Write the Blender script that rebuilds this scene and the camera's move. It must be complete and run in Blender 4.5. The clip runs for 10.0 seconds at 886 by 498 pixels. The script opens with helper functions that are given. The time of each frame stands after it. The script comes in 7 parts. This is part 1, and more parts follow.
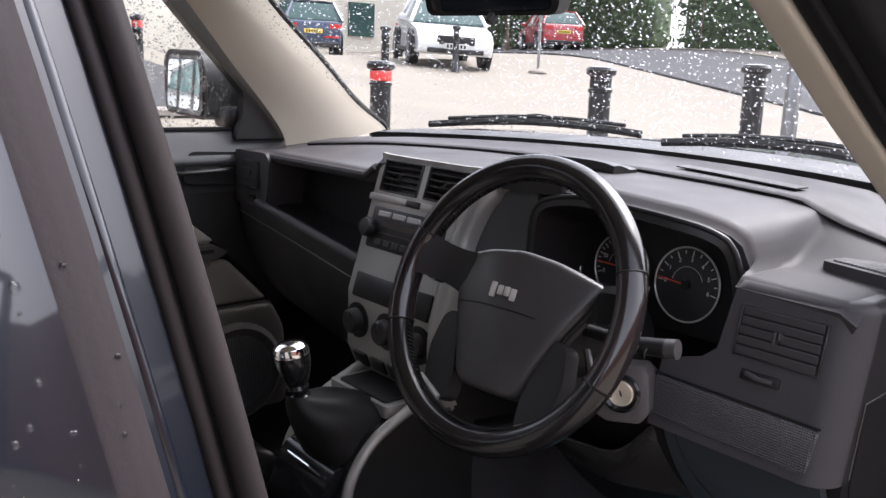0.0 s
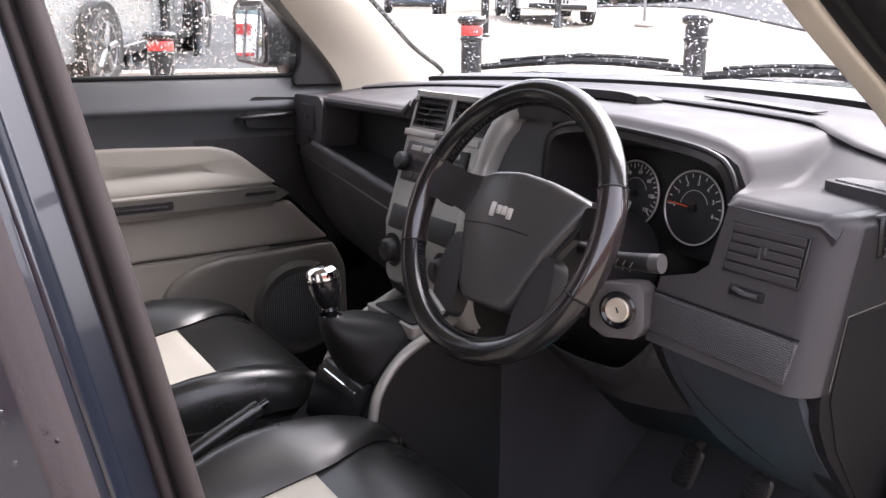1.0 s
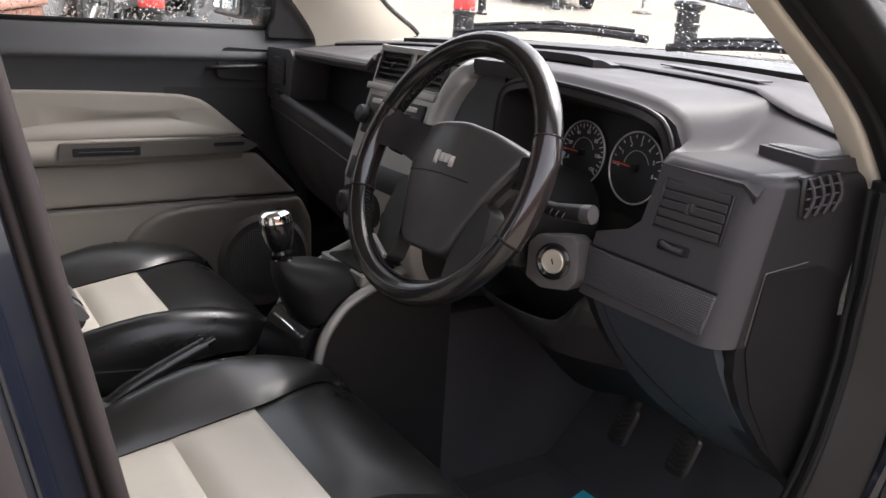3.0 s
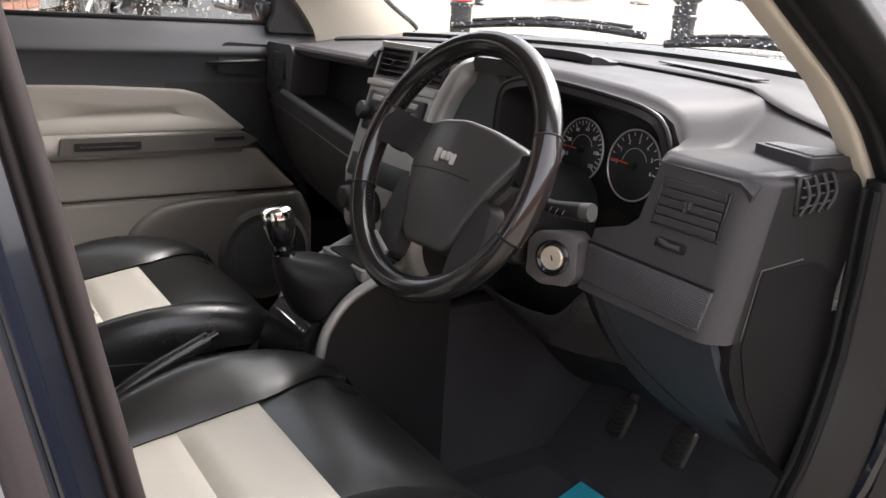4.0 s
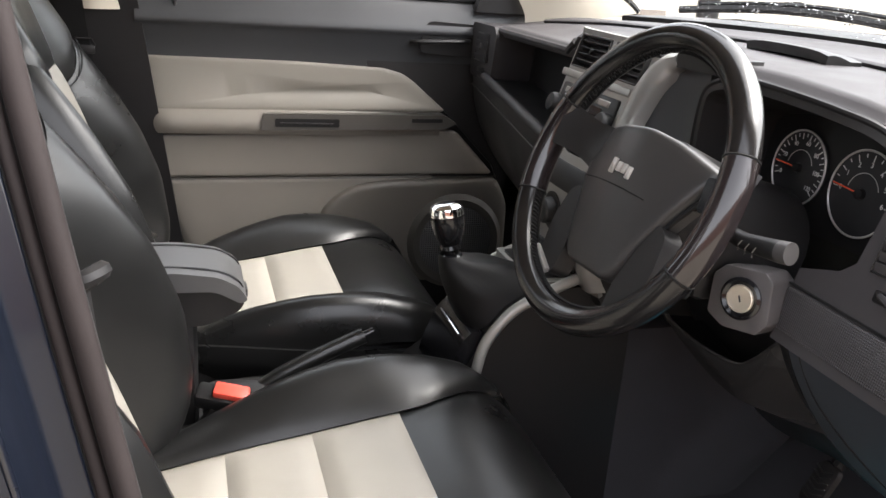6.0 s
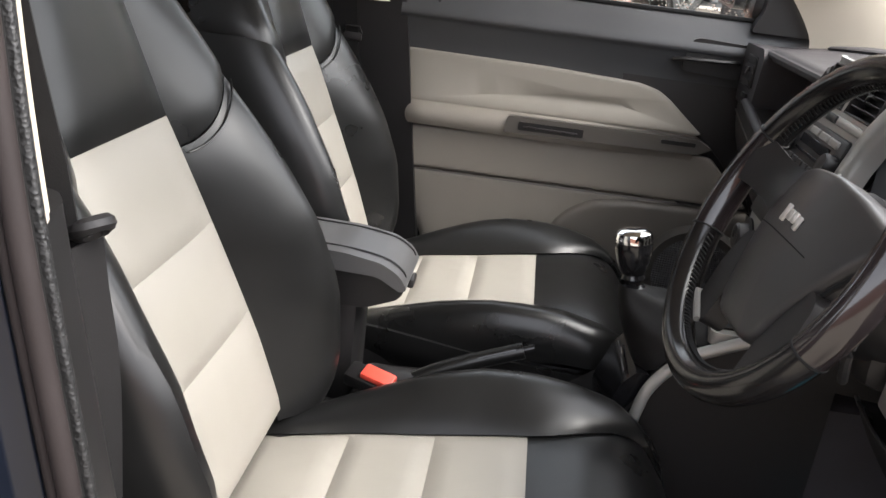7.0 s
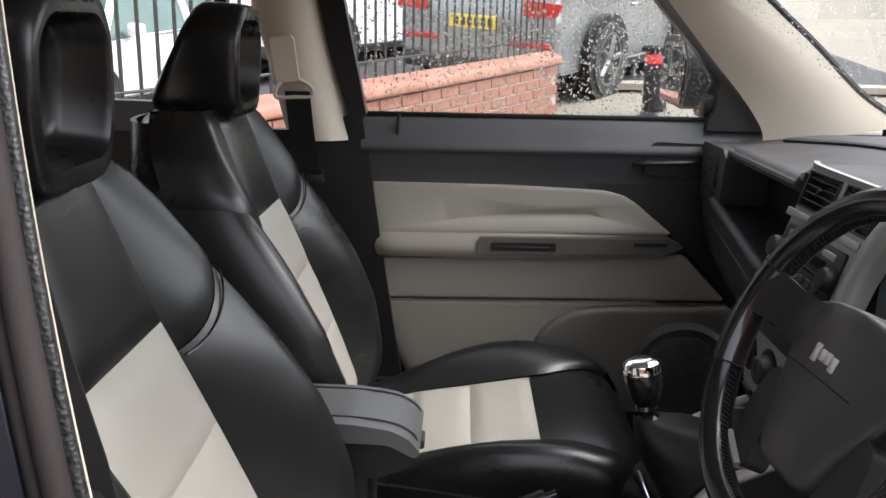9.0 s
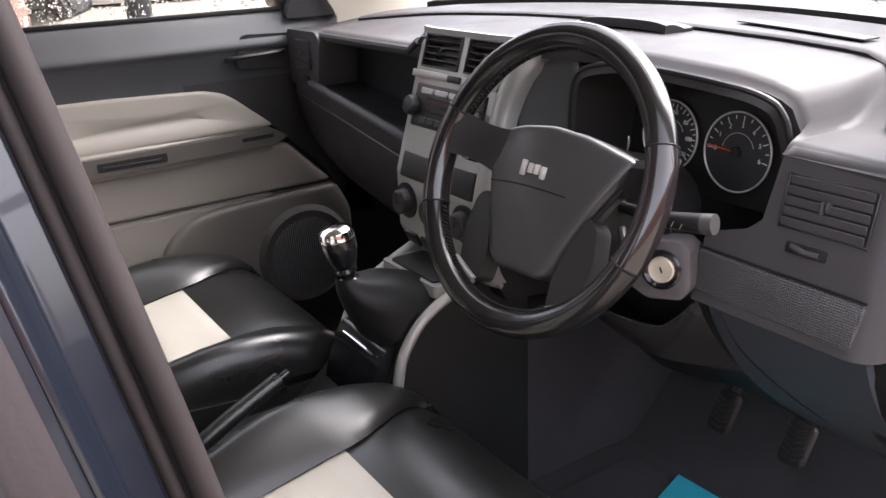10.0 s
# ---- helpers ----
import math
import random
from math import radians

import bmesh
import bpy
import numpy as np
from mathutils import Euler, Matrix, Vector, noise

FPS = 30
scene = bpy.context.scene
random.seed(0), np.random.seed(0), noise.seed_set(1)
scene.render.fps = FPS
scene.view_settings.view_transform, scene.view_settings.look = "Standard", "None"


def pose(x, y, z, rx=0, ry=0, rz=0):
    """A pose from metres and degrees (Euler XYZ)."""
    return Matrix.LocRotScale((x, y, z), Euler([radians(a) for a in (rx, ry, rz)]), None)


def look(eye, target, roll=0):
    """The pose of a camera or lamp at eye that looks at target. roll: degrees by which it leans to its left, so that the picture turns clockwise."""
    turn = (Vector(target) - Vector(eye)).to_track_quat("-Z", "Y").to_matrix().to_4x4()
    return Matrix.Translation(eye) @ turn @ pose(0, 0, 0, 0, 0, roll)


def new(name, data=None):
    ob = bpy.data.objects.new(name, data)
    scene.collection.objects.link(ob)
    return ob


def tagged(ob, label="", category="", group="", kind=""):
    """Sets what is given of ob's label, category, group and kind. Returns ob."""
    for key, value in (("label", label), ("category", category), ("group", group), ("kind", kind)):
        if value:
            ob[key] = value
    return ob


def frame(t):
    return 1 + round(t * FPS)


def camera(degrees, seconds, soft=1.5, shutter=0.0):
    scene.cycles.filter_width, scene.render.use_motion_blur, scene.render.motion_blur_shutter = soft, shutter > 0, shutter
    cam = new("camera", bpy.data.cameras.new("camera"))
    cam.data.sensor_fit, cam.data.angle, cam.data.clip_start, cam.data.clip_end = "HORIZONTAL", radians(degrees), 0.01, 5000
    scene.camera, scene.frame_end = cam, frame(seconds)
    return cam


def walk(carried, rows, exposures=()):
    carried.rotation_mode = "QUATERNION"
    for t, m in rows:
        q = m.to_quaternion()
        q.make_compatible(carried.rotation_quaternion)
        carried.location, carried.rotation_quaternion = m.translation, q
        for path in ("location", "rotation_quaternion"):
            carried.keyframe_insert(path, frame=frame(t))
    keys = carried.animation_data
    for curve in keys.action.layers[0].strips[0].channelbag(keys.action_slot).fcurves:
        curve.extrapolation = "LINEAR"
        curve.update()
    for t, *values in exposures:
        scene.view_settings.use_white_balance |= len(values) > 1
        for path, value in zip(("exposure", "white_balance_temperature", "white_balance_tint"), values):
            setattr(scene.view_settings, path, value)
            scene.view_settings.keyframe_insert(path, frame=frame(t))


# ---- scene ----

cam = camera(54.7, 10.0)
PATH = [
    (0, (1.1, -0.615, 1.264), (-0.409, 0.636, 0.866), 2.0),
    (0.5, (1.136, -0.614, 1.247), (-0.398, 0.575, 0.766), 0.7),
    (1, (1.236, -0.547, 1.229), (-0.402, 0.49, 0.738), 0.4),
    (1.5, (1.315, -0.511, 1.212), (-0.371, 0.442, 0.712), -0.1),
    (2, (1.333, -0.5, 1.198), (-0.37, 0.439, 0.733), 1.1),
    (2.5, (1.304, -0.494, 1.205), (-0.365, 0.51, 0.751), 2.2),
    (3, (1.302, -0.513, 1.195), (-0.311, 0.541, 0.657), 3.6),
    (3.2, (1.310, -0.517, 1.199), (-0.296, 0.529, 0.628), 3.6),
    (4.3, (1.310, -0.538, 1.207), (-0.293, 0.522, 0.653), 3.7),
    (4.5, (1.309, -0.547, 1.207), (-0.309, 0.491, 0.657), 3.5),
    (5, (1.309, -0.522, 1.203), (-0.388, 0.369, 0.63), 3.7),
    (5.2, (1.305, -0.490, 1.214), (-0.413, 0.341, 0.616), 3.6),
    (6.3, (1.209, -0.333, 1.223), (-0.631, 0.086, 0.562), 5.3),
    (6.5, (1.21, -0.284, 1.223), (-0.652, -0.003, 0.548), 6.0),
    (7, (1.196, -0.18, 1.227), (-0.675, -0.32, 0.535), 7.2),
    (7.5, (1.182, -0.148, 1.236), (-0.668, -0.591, 0.618), 8.1),
    (8, (1.171, -0.165, 1.271), (-0.686, -0.755, 0.822), 7.5),
    (8.5, (1.159, -0.188, 1.299), (-0.74, -0.681, 0.911), 5.0),
    (9, (1.143, -0.261, 1.306), (-0.794, -0.297, 0.81), 1.0),
    (9.5, (1.105, -0.414, 1.296), (-0.711, 0.151, 0.677), -2.1),
    (10, (1.127, -0.53, 1.274), (-0.449, 0.486, 0.58), -2.3),
]
# seconds, stops, kelvin, tint
EXPOSURES = [(0.0, 2.28, 6250, 18), (0.5, 2.80, 6350, 20), (1.1, 3.12, 6400, 19), (1.5, 3.02, 6450, 17), (2.3, 2.88, 6600, 14), (3.0, 2.56, 6550, 15), (4.5, 2.90, 6700, 13), (5.2, 2.93, 6700, 12), (6.5, 3.0, 6600, 12), (7.0, 2.8, 6580, 12), (7.5, 2.70, 6550, 12), (8.3, 2.3, 6450, 11), (9.0, 2.32, 6350, 12), (9.6, 2.75, 6350, 14), (10.0, 3.17, 6500, 18)]
walk(cam, [(t, look(eye, target, roll)) for t, eye, target, roll in PATH], EXPOSURES)

# ---- world and light ----
world = bpy.data.worlds.new("overcast_sky")
world.use_nodes = True
scene.world = world
wn = world.node_tree.nodes
sky = wn.new("ShaderNodeTexSky")
sky.sky_type = "NISHITA"
sky.sun_disc = False
sky.sun_elevation = radians(53)
sky.sun_rotation = radians(8)
sky.dust_density = 4.0
sky.air_density = 1.0
sky.ozone_density = 2.0
soften = wn.new("ShaderNodeHueSaturation")
soften.inputs["Saturation"].default_value = 0.25
world.node_tree.links.new(sky.outputs[0], soften.inputs["Color"])
world.node_tree.links.new(soften.outputs[0], wn["Background"].inputs[0])
wn["Background"].inputs[1].default_value = 0.15
sun = new("sun", bpy.data.lights.new("sun", "SUN"))
sun.data.energy = 0.45
sun.data.angle = radians(35)
sun.data.color = (1.0, 0.97, 0.93)
sun.matrix_world = look((0.8, 6, 8), (0, 0, 0))

# ---- materials ----


def material(name, color, rough=0.5, metal=0.0, grain=200.0, bump=0.1, vary=0.12, coat=0.0, big=6.0, kind="noise", spec=0.5, sheen=0.0, wrinkle=0.0):
    """A surface with a fine relief of grain per metre and a slow change of tone."""
    m = bpy.data.materials.new(name)
    m.use_nodes = True
    n, l = m.node_tree.nodes, m.node_tree.links
    p = n["Principled BSDF"]
    p.inputs["Metallic"].default_value = metal
    p.inputs["Coat Weight"].default_value = coat
    p.inputs["Coat Roughness"].default_value = 0.04
    p.inputs["Specular IOR Level"].default_value = spec
    p.inputs["Sheen Weight"].default_value = sheen
    tc = n.new("ShaderNodeTexCoord")
    slow = n.new("ShaderNodeTexNoise")
    slow.inputs["Scale"].default_value = big
    slow.inputs["Detail"].default_value = 5
    l.new(tc.outputs["Object"], slow.inputs["Vector"])
    ramp = n.new("ShaderNodeMapRange")
    ramp.inputs[1].default_value, ramp.inputs[2].default_value = 0.3, 0.7
    ramp.inputs[3].default_value, ramp.inputs[4].default_value = 1 - vary, 1 + vary
    l.new(slow.outputs["Fac"], ramp.inputs[0])
    mul = n.new("ShaderNodeVectorMath")
    mul.operation = "SCALE"
    mul.inputs[0].default_value = color[:3]
    l.new(ramp.outputs[0], mul.inputs["Scale"])
    l.new(mul.outputs[0], p.inputs["Base Color"])
    rr = n.new("ShaderNodeMapRange")
    rr.inputs[1].default_value, rr.inputs[2].default_value = 0.3, 0.7
    rr.inputs[3].default_value, rr.inputs[4].default_value = max(0.02, rough * 0.85), min(1, rough * 1.15)
    l.new(slow.outputs["Fac"], rr.inputs[0])
    l.new(rr.outputs[0], p.inputs["Roughness"])
    if bump:
        if kind == "noise":
            fine = n.new("ShaderNodeTexNoise")
            fine.inputs["Detail"].default_value = 3
            out = fine.outputs["Fac"]
        else:
            fine = n.new("ShaderNodeTexVoronoi")
            fine.feature = "F1"
            out = fine.outputs["Distance"]
        fine.inputs["Scale"].default_value = grain
        l.new(tc.outputs["Object"], fine.inputs["Vector"])
        b = n.new("ShaderNodeBump")
        b.inputs["Strength"].default_value = bump
        b.inputs["Distance"].default_value = 0.3 / grain
        l.new(out, b.inputs["Height"])
        l.new(b.outputs[0], p.inputs["Normal"])
        if wrinkle:
            soft = n.new("ShaderNodeTexNoise")
            soft.inputs["Scale"].default_value = 15
            soft.inputs["Detail"].default_value = 1
            soft.inputs["Distortion"].default_value = 0.4
            l.new(tc.outputs["Object"], soft.inputs["Vector"])
            b2 = n.new("ShaderNodeBump")
            b2.inputs["Strength"].default_value = wrinkle
            b2.inputs["Distance"].default_value = 0.012
            l.new(soft.outputs["Fac"], b2.inputs["Height"])
            l.new(b2.outputs[0], b.inputs["Normal"])
    elif wrinkle:
        soft = n.new("ShaderNodeTexNoise")
        soft.inputs["Scale"].default_value = 16
        soft.inputs["Detail"].default_value = 1.5
        l.new(tc.outputs["Object"], soft.inputs["Vector"])
        b2 = n.new("ShaderNodeBump")
        b2.inputs["Strength"].default_value = wrinkle
        b2.inputs["Distance"].default_value = 0.012
        l.new(soft.outputs["Fac"], b2.inputs["Height"])
        l.new(b2.outputs[0], p.inputs["Normal"])
    return m


def rib_material(name, color, rough, pitch, bump, axes=(0, 2)):
    """Moulded plastic with a fine regular relief, pitch in metres."""
    m = material(name, color, rough, bump=0)
    n, l = m.node_tree.nodes, m.node_tree.links
    p = n["Principled BSDF"]
    tc = n.new("ShaderNodeTexCoord")
    waves = []
    for axis in axes:
        sep = n.new("ShaderNodeSeparateXYZ")
        l.new(tc.outputs["Object"], sep.inputs[0])
        s = n.new("ShaderNodeMath")
        s.operation = "MULTIPLY"
        s.inputs[1].default_value = 2 * math.pi / pitch
        l.new(sep.outputs[axis], s.inputs[0])
        c = n.new("ShaderNodeMath")
        c.operation = "SINE"
        l.new(s.outputs[0], c.inputs[0])
        waves.append(c)
    add = waves[0]
    for wave in waves[1:]:
        both = n.new("ShaderNodeMath")
        l.new(add.outputs[0], both.inputs[0])
        l.new(wave.outputs[0], both.inputs[1])
        add = both
    b = n.new("ShaderNodeBump")
    b.inputs["Strength"].default_value = bump
    b.inputs["Distance"].default_value = pitch * 0.4
    l.new(add.outputs[0], b.inputs["Height"])
    l.new(b.outputs[0], p.inputs["Normal"])
    return m


def glass_material(name, tint=(1, 1, 1), gloss=0.1):
    m = bpy.data.materials.new(name)
    m.use_nodes = True
    n, l = m.node_tree.nodes, m.node_tree.links
    n.remove(n["Principled BSDF"])
    tr, gl, mix, fr = (n.new("ShaderNodeBsdfTransparent"), n.new("ShaderNodeBsdfGlossy"), n.new("ShaderNodeMixShader"), n.new("ShaderNodeLayerWeight"))
    steep = n.new("ShaderNodeMath")
    steep.operation = "POWER"
    steep.inputs[1].default_value = 5.0
    tr.inputs[0].default_value = (*tint, 1)
    gl.inputs["Roughness"].default_value = 0.02
    fr.inputs[0].default_value = 0.5
    level = n.new("ShaderNodeMapRange")
    level.inputs[3].default_value, level.inputs[4].default_value = gloss * 0.3, 0.7
    l.new(fr.outputs["Facing"], steep.inputs[0])
    l.new(steep.outputs[0], level.inputs[0])
    l.new(level.outputs[0], mix.inputs[0])
    l.new(tr.outputs[0], mix.inputs[1])
    l.new(gl.outputs[0], mix.inputs[2])
    l.new(mix.outputs[0], n["Material Output"].inputs[0])
    return m


def water_material(name):
    m = bpy.data.materials.new(name)
    m.use_nodes = True
    p = m.node_tree.nodes["Principled BSDF"]
    p.inputs["Transmission Weight"].default_value = 1.0
    p.inputs["Roughness"].default_value = 0.03
    p.inputs["IOR"].default_value = 1.33
    return m


LEATHER = material("black_leather", (0.0080, 0.0080, 0.0079), 0.30, spec=0.45, bump=0, big=9, wrinkle=0.022)
GAITER = material("dull_gaiter_leather", (0.0062, 0.0061, 0.0060), 0.55, spec=0.2, grain=500, bump=0.1, wrinkle=0.08)
CREAM = material("cream_leather", (0.285, 0.266, 0.231), 0.5, grain=900, bump=0.15, kind="voronoi", big=8, vary=0.05, wrinkle=0.10)
DASH = material("dash_plastic", (0.045, 0.0420, 0.0435), 0.56, spec=0.24, grain=1400, bump=0.25, kind="voronoi", vary=0.06)
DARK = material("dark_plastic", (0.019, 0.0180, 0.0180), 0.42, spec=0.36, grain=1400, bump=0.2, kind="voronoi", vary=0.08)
BULGE_SKIN = material("smooth_black_plastic", (0.0180, 0.0172, 0.0172), 0.28, spec=0.5, grain=900, bump=0.06)
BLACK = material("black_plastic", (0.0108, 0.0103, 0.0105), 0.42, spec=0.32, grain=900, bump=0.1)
GLOSSY = material("gloss_black_plastic", (0.008, 0.008, 0.009), 0.16, grain=500, bump=0.03)
KNEE = material("knee_plastic", (0.036, 0.0415, 0.0500), 0.5, grain=1400, bump=0.2, kind="voronoi", vary=0.08)
MESHED = rib_material("meshed_plastic", (0.052, 0.0485, 0.051), 0.42, 0.0028, 0.5)
# pale base colour also carries the sky sheen of the dash speaker's top
GRILLE = rib_material("speaker_grille_plastic", (0.075, 0.074, 0.075), 0.5, 0.0055, 0.6, (0, 1, 2))
BEIGE = material("beige_trim", (0.240, 0.219, 0.187), 0.55, grain=1200, bump=0.2, kind="voronoi", vary=0.05)
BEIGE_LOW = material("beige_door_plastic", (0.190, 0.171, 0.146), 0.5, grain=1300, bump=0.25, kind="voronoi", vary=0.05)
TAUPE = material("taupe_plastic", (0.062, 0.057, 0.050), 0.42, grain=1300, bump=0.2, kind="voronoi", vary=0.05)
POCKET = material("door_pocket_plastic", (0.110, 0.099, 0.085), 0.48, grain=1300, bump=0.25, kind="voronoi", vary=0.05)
GREY_SILL = material("grey_sill_plastic", (0.075, 0.077, 0.080), 0.45, grain=1300, bump=0.2, kind="voronoi", vary=0.05)
PILLAR = material("cream_pillar_trim", (0.50, 0.45, 0.365), 0.6, grain=1100, bump=0.15, kind="voronoi", vary=0.04)
HEADLINER = material("headliner_cloth", (0.42, 0.37, 0.30), 0.9, grain=1500, bump=0.4, vary=0.05)
SILVER = material("silver_painted_plastic", (0.33, 0.325, 0.305), 0.38, metal=0.45, grain=1500, bump=0.04, vary=0.04)
CHROME = material("chrome", (0.85, 0.85, 0.86), 0.07, metal=1.0, bump=0, vary=0.03)
SPEAKER_RING = material("speaker_ring_plastic", (0.060, 0.055, 0.048), 0.45, grain=1300, bump=0.2, kind="voronoi", vary=0.05)
RIM_SKIN = material("polished_rim_leather", (0.009, 0.0083, 0.0083), 0.17, spec=0.5, grain=700, bump=0.08, kind="voronoi", vary=0.2, big=14, wrinkle=0.05)
STALK_END = material("stalk_end_plastic", (0.038, 0.037, 0.037), 0.4, grain=900, bump=0.05)
KNOB_END = material("pale_stalk_end", (0.046, 0.044, 0.0435), 0.4, grain=900, bump=0.05)
BARREL = material("satin_silver", (0.66, 0.59, 0.48), 0.32, metal=0.6, grain=800, bump=0.05)
STEEL = material("brushed_steel", (0.60, 0.58, 0.55), 0.38, metal=0.6, grain=600, bump=0.05, vary=0.1)
CARPET = material("black_carpet", (0.0265, 0.0255, 0.0290), 0.95, grain=700, bump=1.0, vary=0.25, big=20)
RUBBER = material("weathered_rubber", (0.021, 0.0170, 0.0165), 0.65, spec=0.14, grain=300, bump=0.15, vary=0.15, big=12)
BRAID = material("braided_black_seal", (0.010, 0.010, 0.010), 0.55, grain=380, bump=0.8, kind="voronoi", vary=0.4, big=220)
STRIP = material("matt_edge_strip", (0.022, 0.0180, 0.0186), 0.65, spec=0.12, grain=300, bump=0.2, vary=0.12, big=14)
SEAL = material("black_rubber", (0.009, 0.009, 0.009), 0.6, spec=0.2, grain=500, bump=0.3)
PAINT_JAMB = material("dull_blue_jamb_paint", (0.004, 0.0054, 0.0095), 0.34, spec=0.25, grain=4000, bump=0.02, coat=0.4, vary=0.08)
PAINT = material("dark_blue_car_paint", (0.004, 0.0054, 0.0095), 0.3, metal=0.0, spec=0.2, grain=4000, bump=0.02, coat=0.95, vary=0.05)
RED = material("red_plastic", (0.62, 0.07, 0.045), 0.4, grain=500, bump=0.05, vary=0.05)
NEEDLE = material("orange_needle", (0.75, 0.08, 0.03), 0.4, bump=0, vary=0.02)
WHITE_MARK = material("white_print", (0.72, 0.72, 0.70), 0.5, bump=0, vary=0.02)
GAUGE = material("gauge_face", (0.018, 0.018, 0.019), 0.5, grain=900, bump=0.05)
WEBBING = material("seat_belt_webbing", (0.010, 0.0095, 0.0095), 0.9, spec=0.2, grain=900, bump=0.5)
TEAL = material("teal_card", (0.02, 0.32, 0.42), 0.5, grain=300, bump=0.05, vary=0.05)
PAPER = material("white_paper", (0.62, 0.62, 0.62), 0.8, grain=400, bump=0.1, vary=0.06)
WINDOW = glass_material("clear_glass", (0.93, 0.95, 0.94), 0.1)
TINTED = glass_material("tinted_car_glass", (0.30, 0.36, 0.35), 0.14)
DROP = water_material("water_drop")
MIRROR = material("mirror_glass", (0.82, 0.84, 0.85), 0.02, metal=1.0, bump=0, vary=0.0)
GROUND_MAT = material("pale_wet_paving", (0.205, 0.182, 0.148), 0.75, grain=90, bump=0.3, spec=0.2, vary=0.14, big=0.9)
ASPHALT = material("wet_asphalt", (0.060, 0.060, 0.062), 0.85, spec=0.15, grain=160, bump=0.5, vary=0.2, big=0.7)
BRICK = material("red_brick", (0.205, 0.083, 0.054), 0.8, grain=90, bump=0.5, vary=0.3, big=9)
BRICK_WALL = material("far_brick", (0.27, 0.12, 0.08), 0.85, grain=12, bump=0.4, vary=0.3, big=3)
MORTAR = material("mortar", (0.27, 0.235, 0.205), 0.9, grain=120, bump=0.4)
COPING = material("terracotta_coping", (0.24, 0.105, 0.072), 0.7, grain=70, bump=0.3, vary=0.2)
IRON = material("black_iron", (0.014, 0.014, 0.015), 0.4, grain=120, bump=0.2)
BOLLARD = material("black_cast_iron", (0.012, 0.013, 0.014), 0.3, grain=140, bump=0.3, vary=0.2)
REFLECTOR = material("red_reflective_band", (0.80, 0.06, 0.05), 0.35, bump=0, vary=0.05)
SILVER_PAINT = material("silver_car_paint", (0.24, 0.25, 0.255), 0.28, metal=0.5, grain=3000, bump=0.02, coat=0.8, vary=0.04)
WHITE_PAINT = material("white_car_paint", (0.76, 0.77, 0.77), 0.3, grain=3000, bump=0.02, coat=0.8, vary=0.03)
NAVY_PAINT = material("navy_car_paint", (0.02, 0.035, 0.075), 0.3, grain=3000, bump=0.02, coat=0.8, vary=0.05)
TYRE = material("tyre_rubber", (0.018, 0.018, 0.018), 0.8, grain=150, bump=0.5)
ALLOY = material("alloy_rim", (0.24, 0.245, 0.25), 0.35, metal=0.8, grain=200, bump=0.05)
LAMP_RED = material("red_lamp_lens", (0.55, 0.03, 0.03), 0.15, bump=0, vary=0.05)
LAMP_CLEAR = material("clear_lamp_lens", (0.55, 0.57, 0.58), 0.12, bump=0, vary=0.05)
PLATE_Y = material("yellow_number_plate", (0.80, 0.58, 0.06), 0.4, bump=0, vary=0.03)
PLATE_W = material("white_number_plate", (0.75, 0.75, 0.72), 0.4, bump=0, vary=0.03)
CAR_GLASS = material("dark_car_window", (0.045, 0.085, 0.08), 0.06, bump=0, vary=0.1)
LEAF = material("hedge_leaf", (0.055, 0.095, 0.035), 0.6, grain=60, bump=0.3, vary=0.45, big=2.5)
TWIG = material("bark", (0.12, 0.085, 0.06), 0.85, grain=60, bump=0.6)
RENDER_WALL = material("pale_rendered_wall", (0.58, 0.54, 0.47), 0.85, grain=40, bump=0.3, vary=0.08, big=1.2)
ROOF_TILE = material("grey_roof_tile", (0.12, 0.11, 0.11), 0.8, grain=25, bump=0.4, vary=0.2)
ORANGE = material("orange_sign_face", (0.80, 0.24, 0.03), 0.5, bump=0, vary=0.04)

RED_PAINT = material("red_car_paint", (0.40, 0.03, 0.035), 0.3, grain=3000, bump=0.02, coat=0.8, vary=0.05)

# ---- building helpers ----


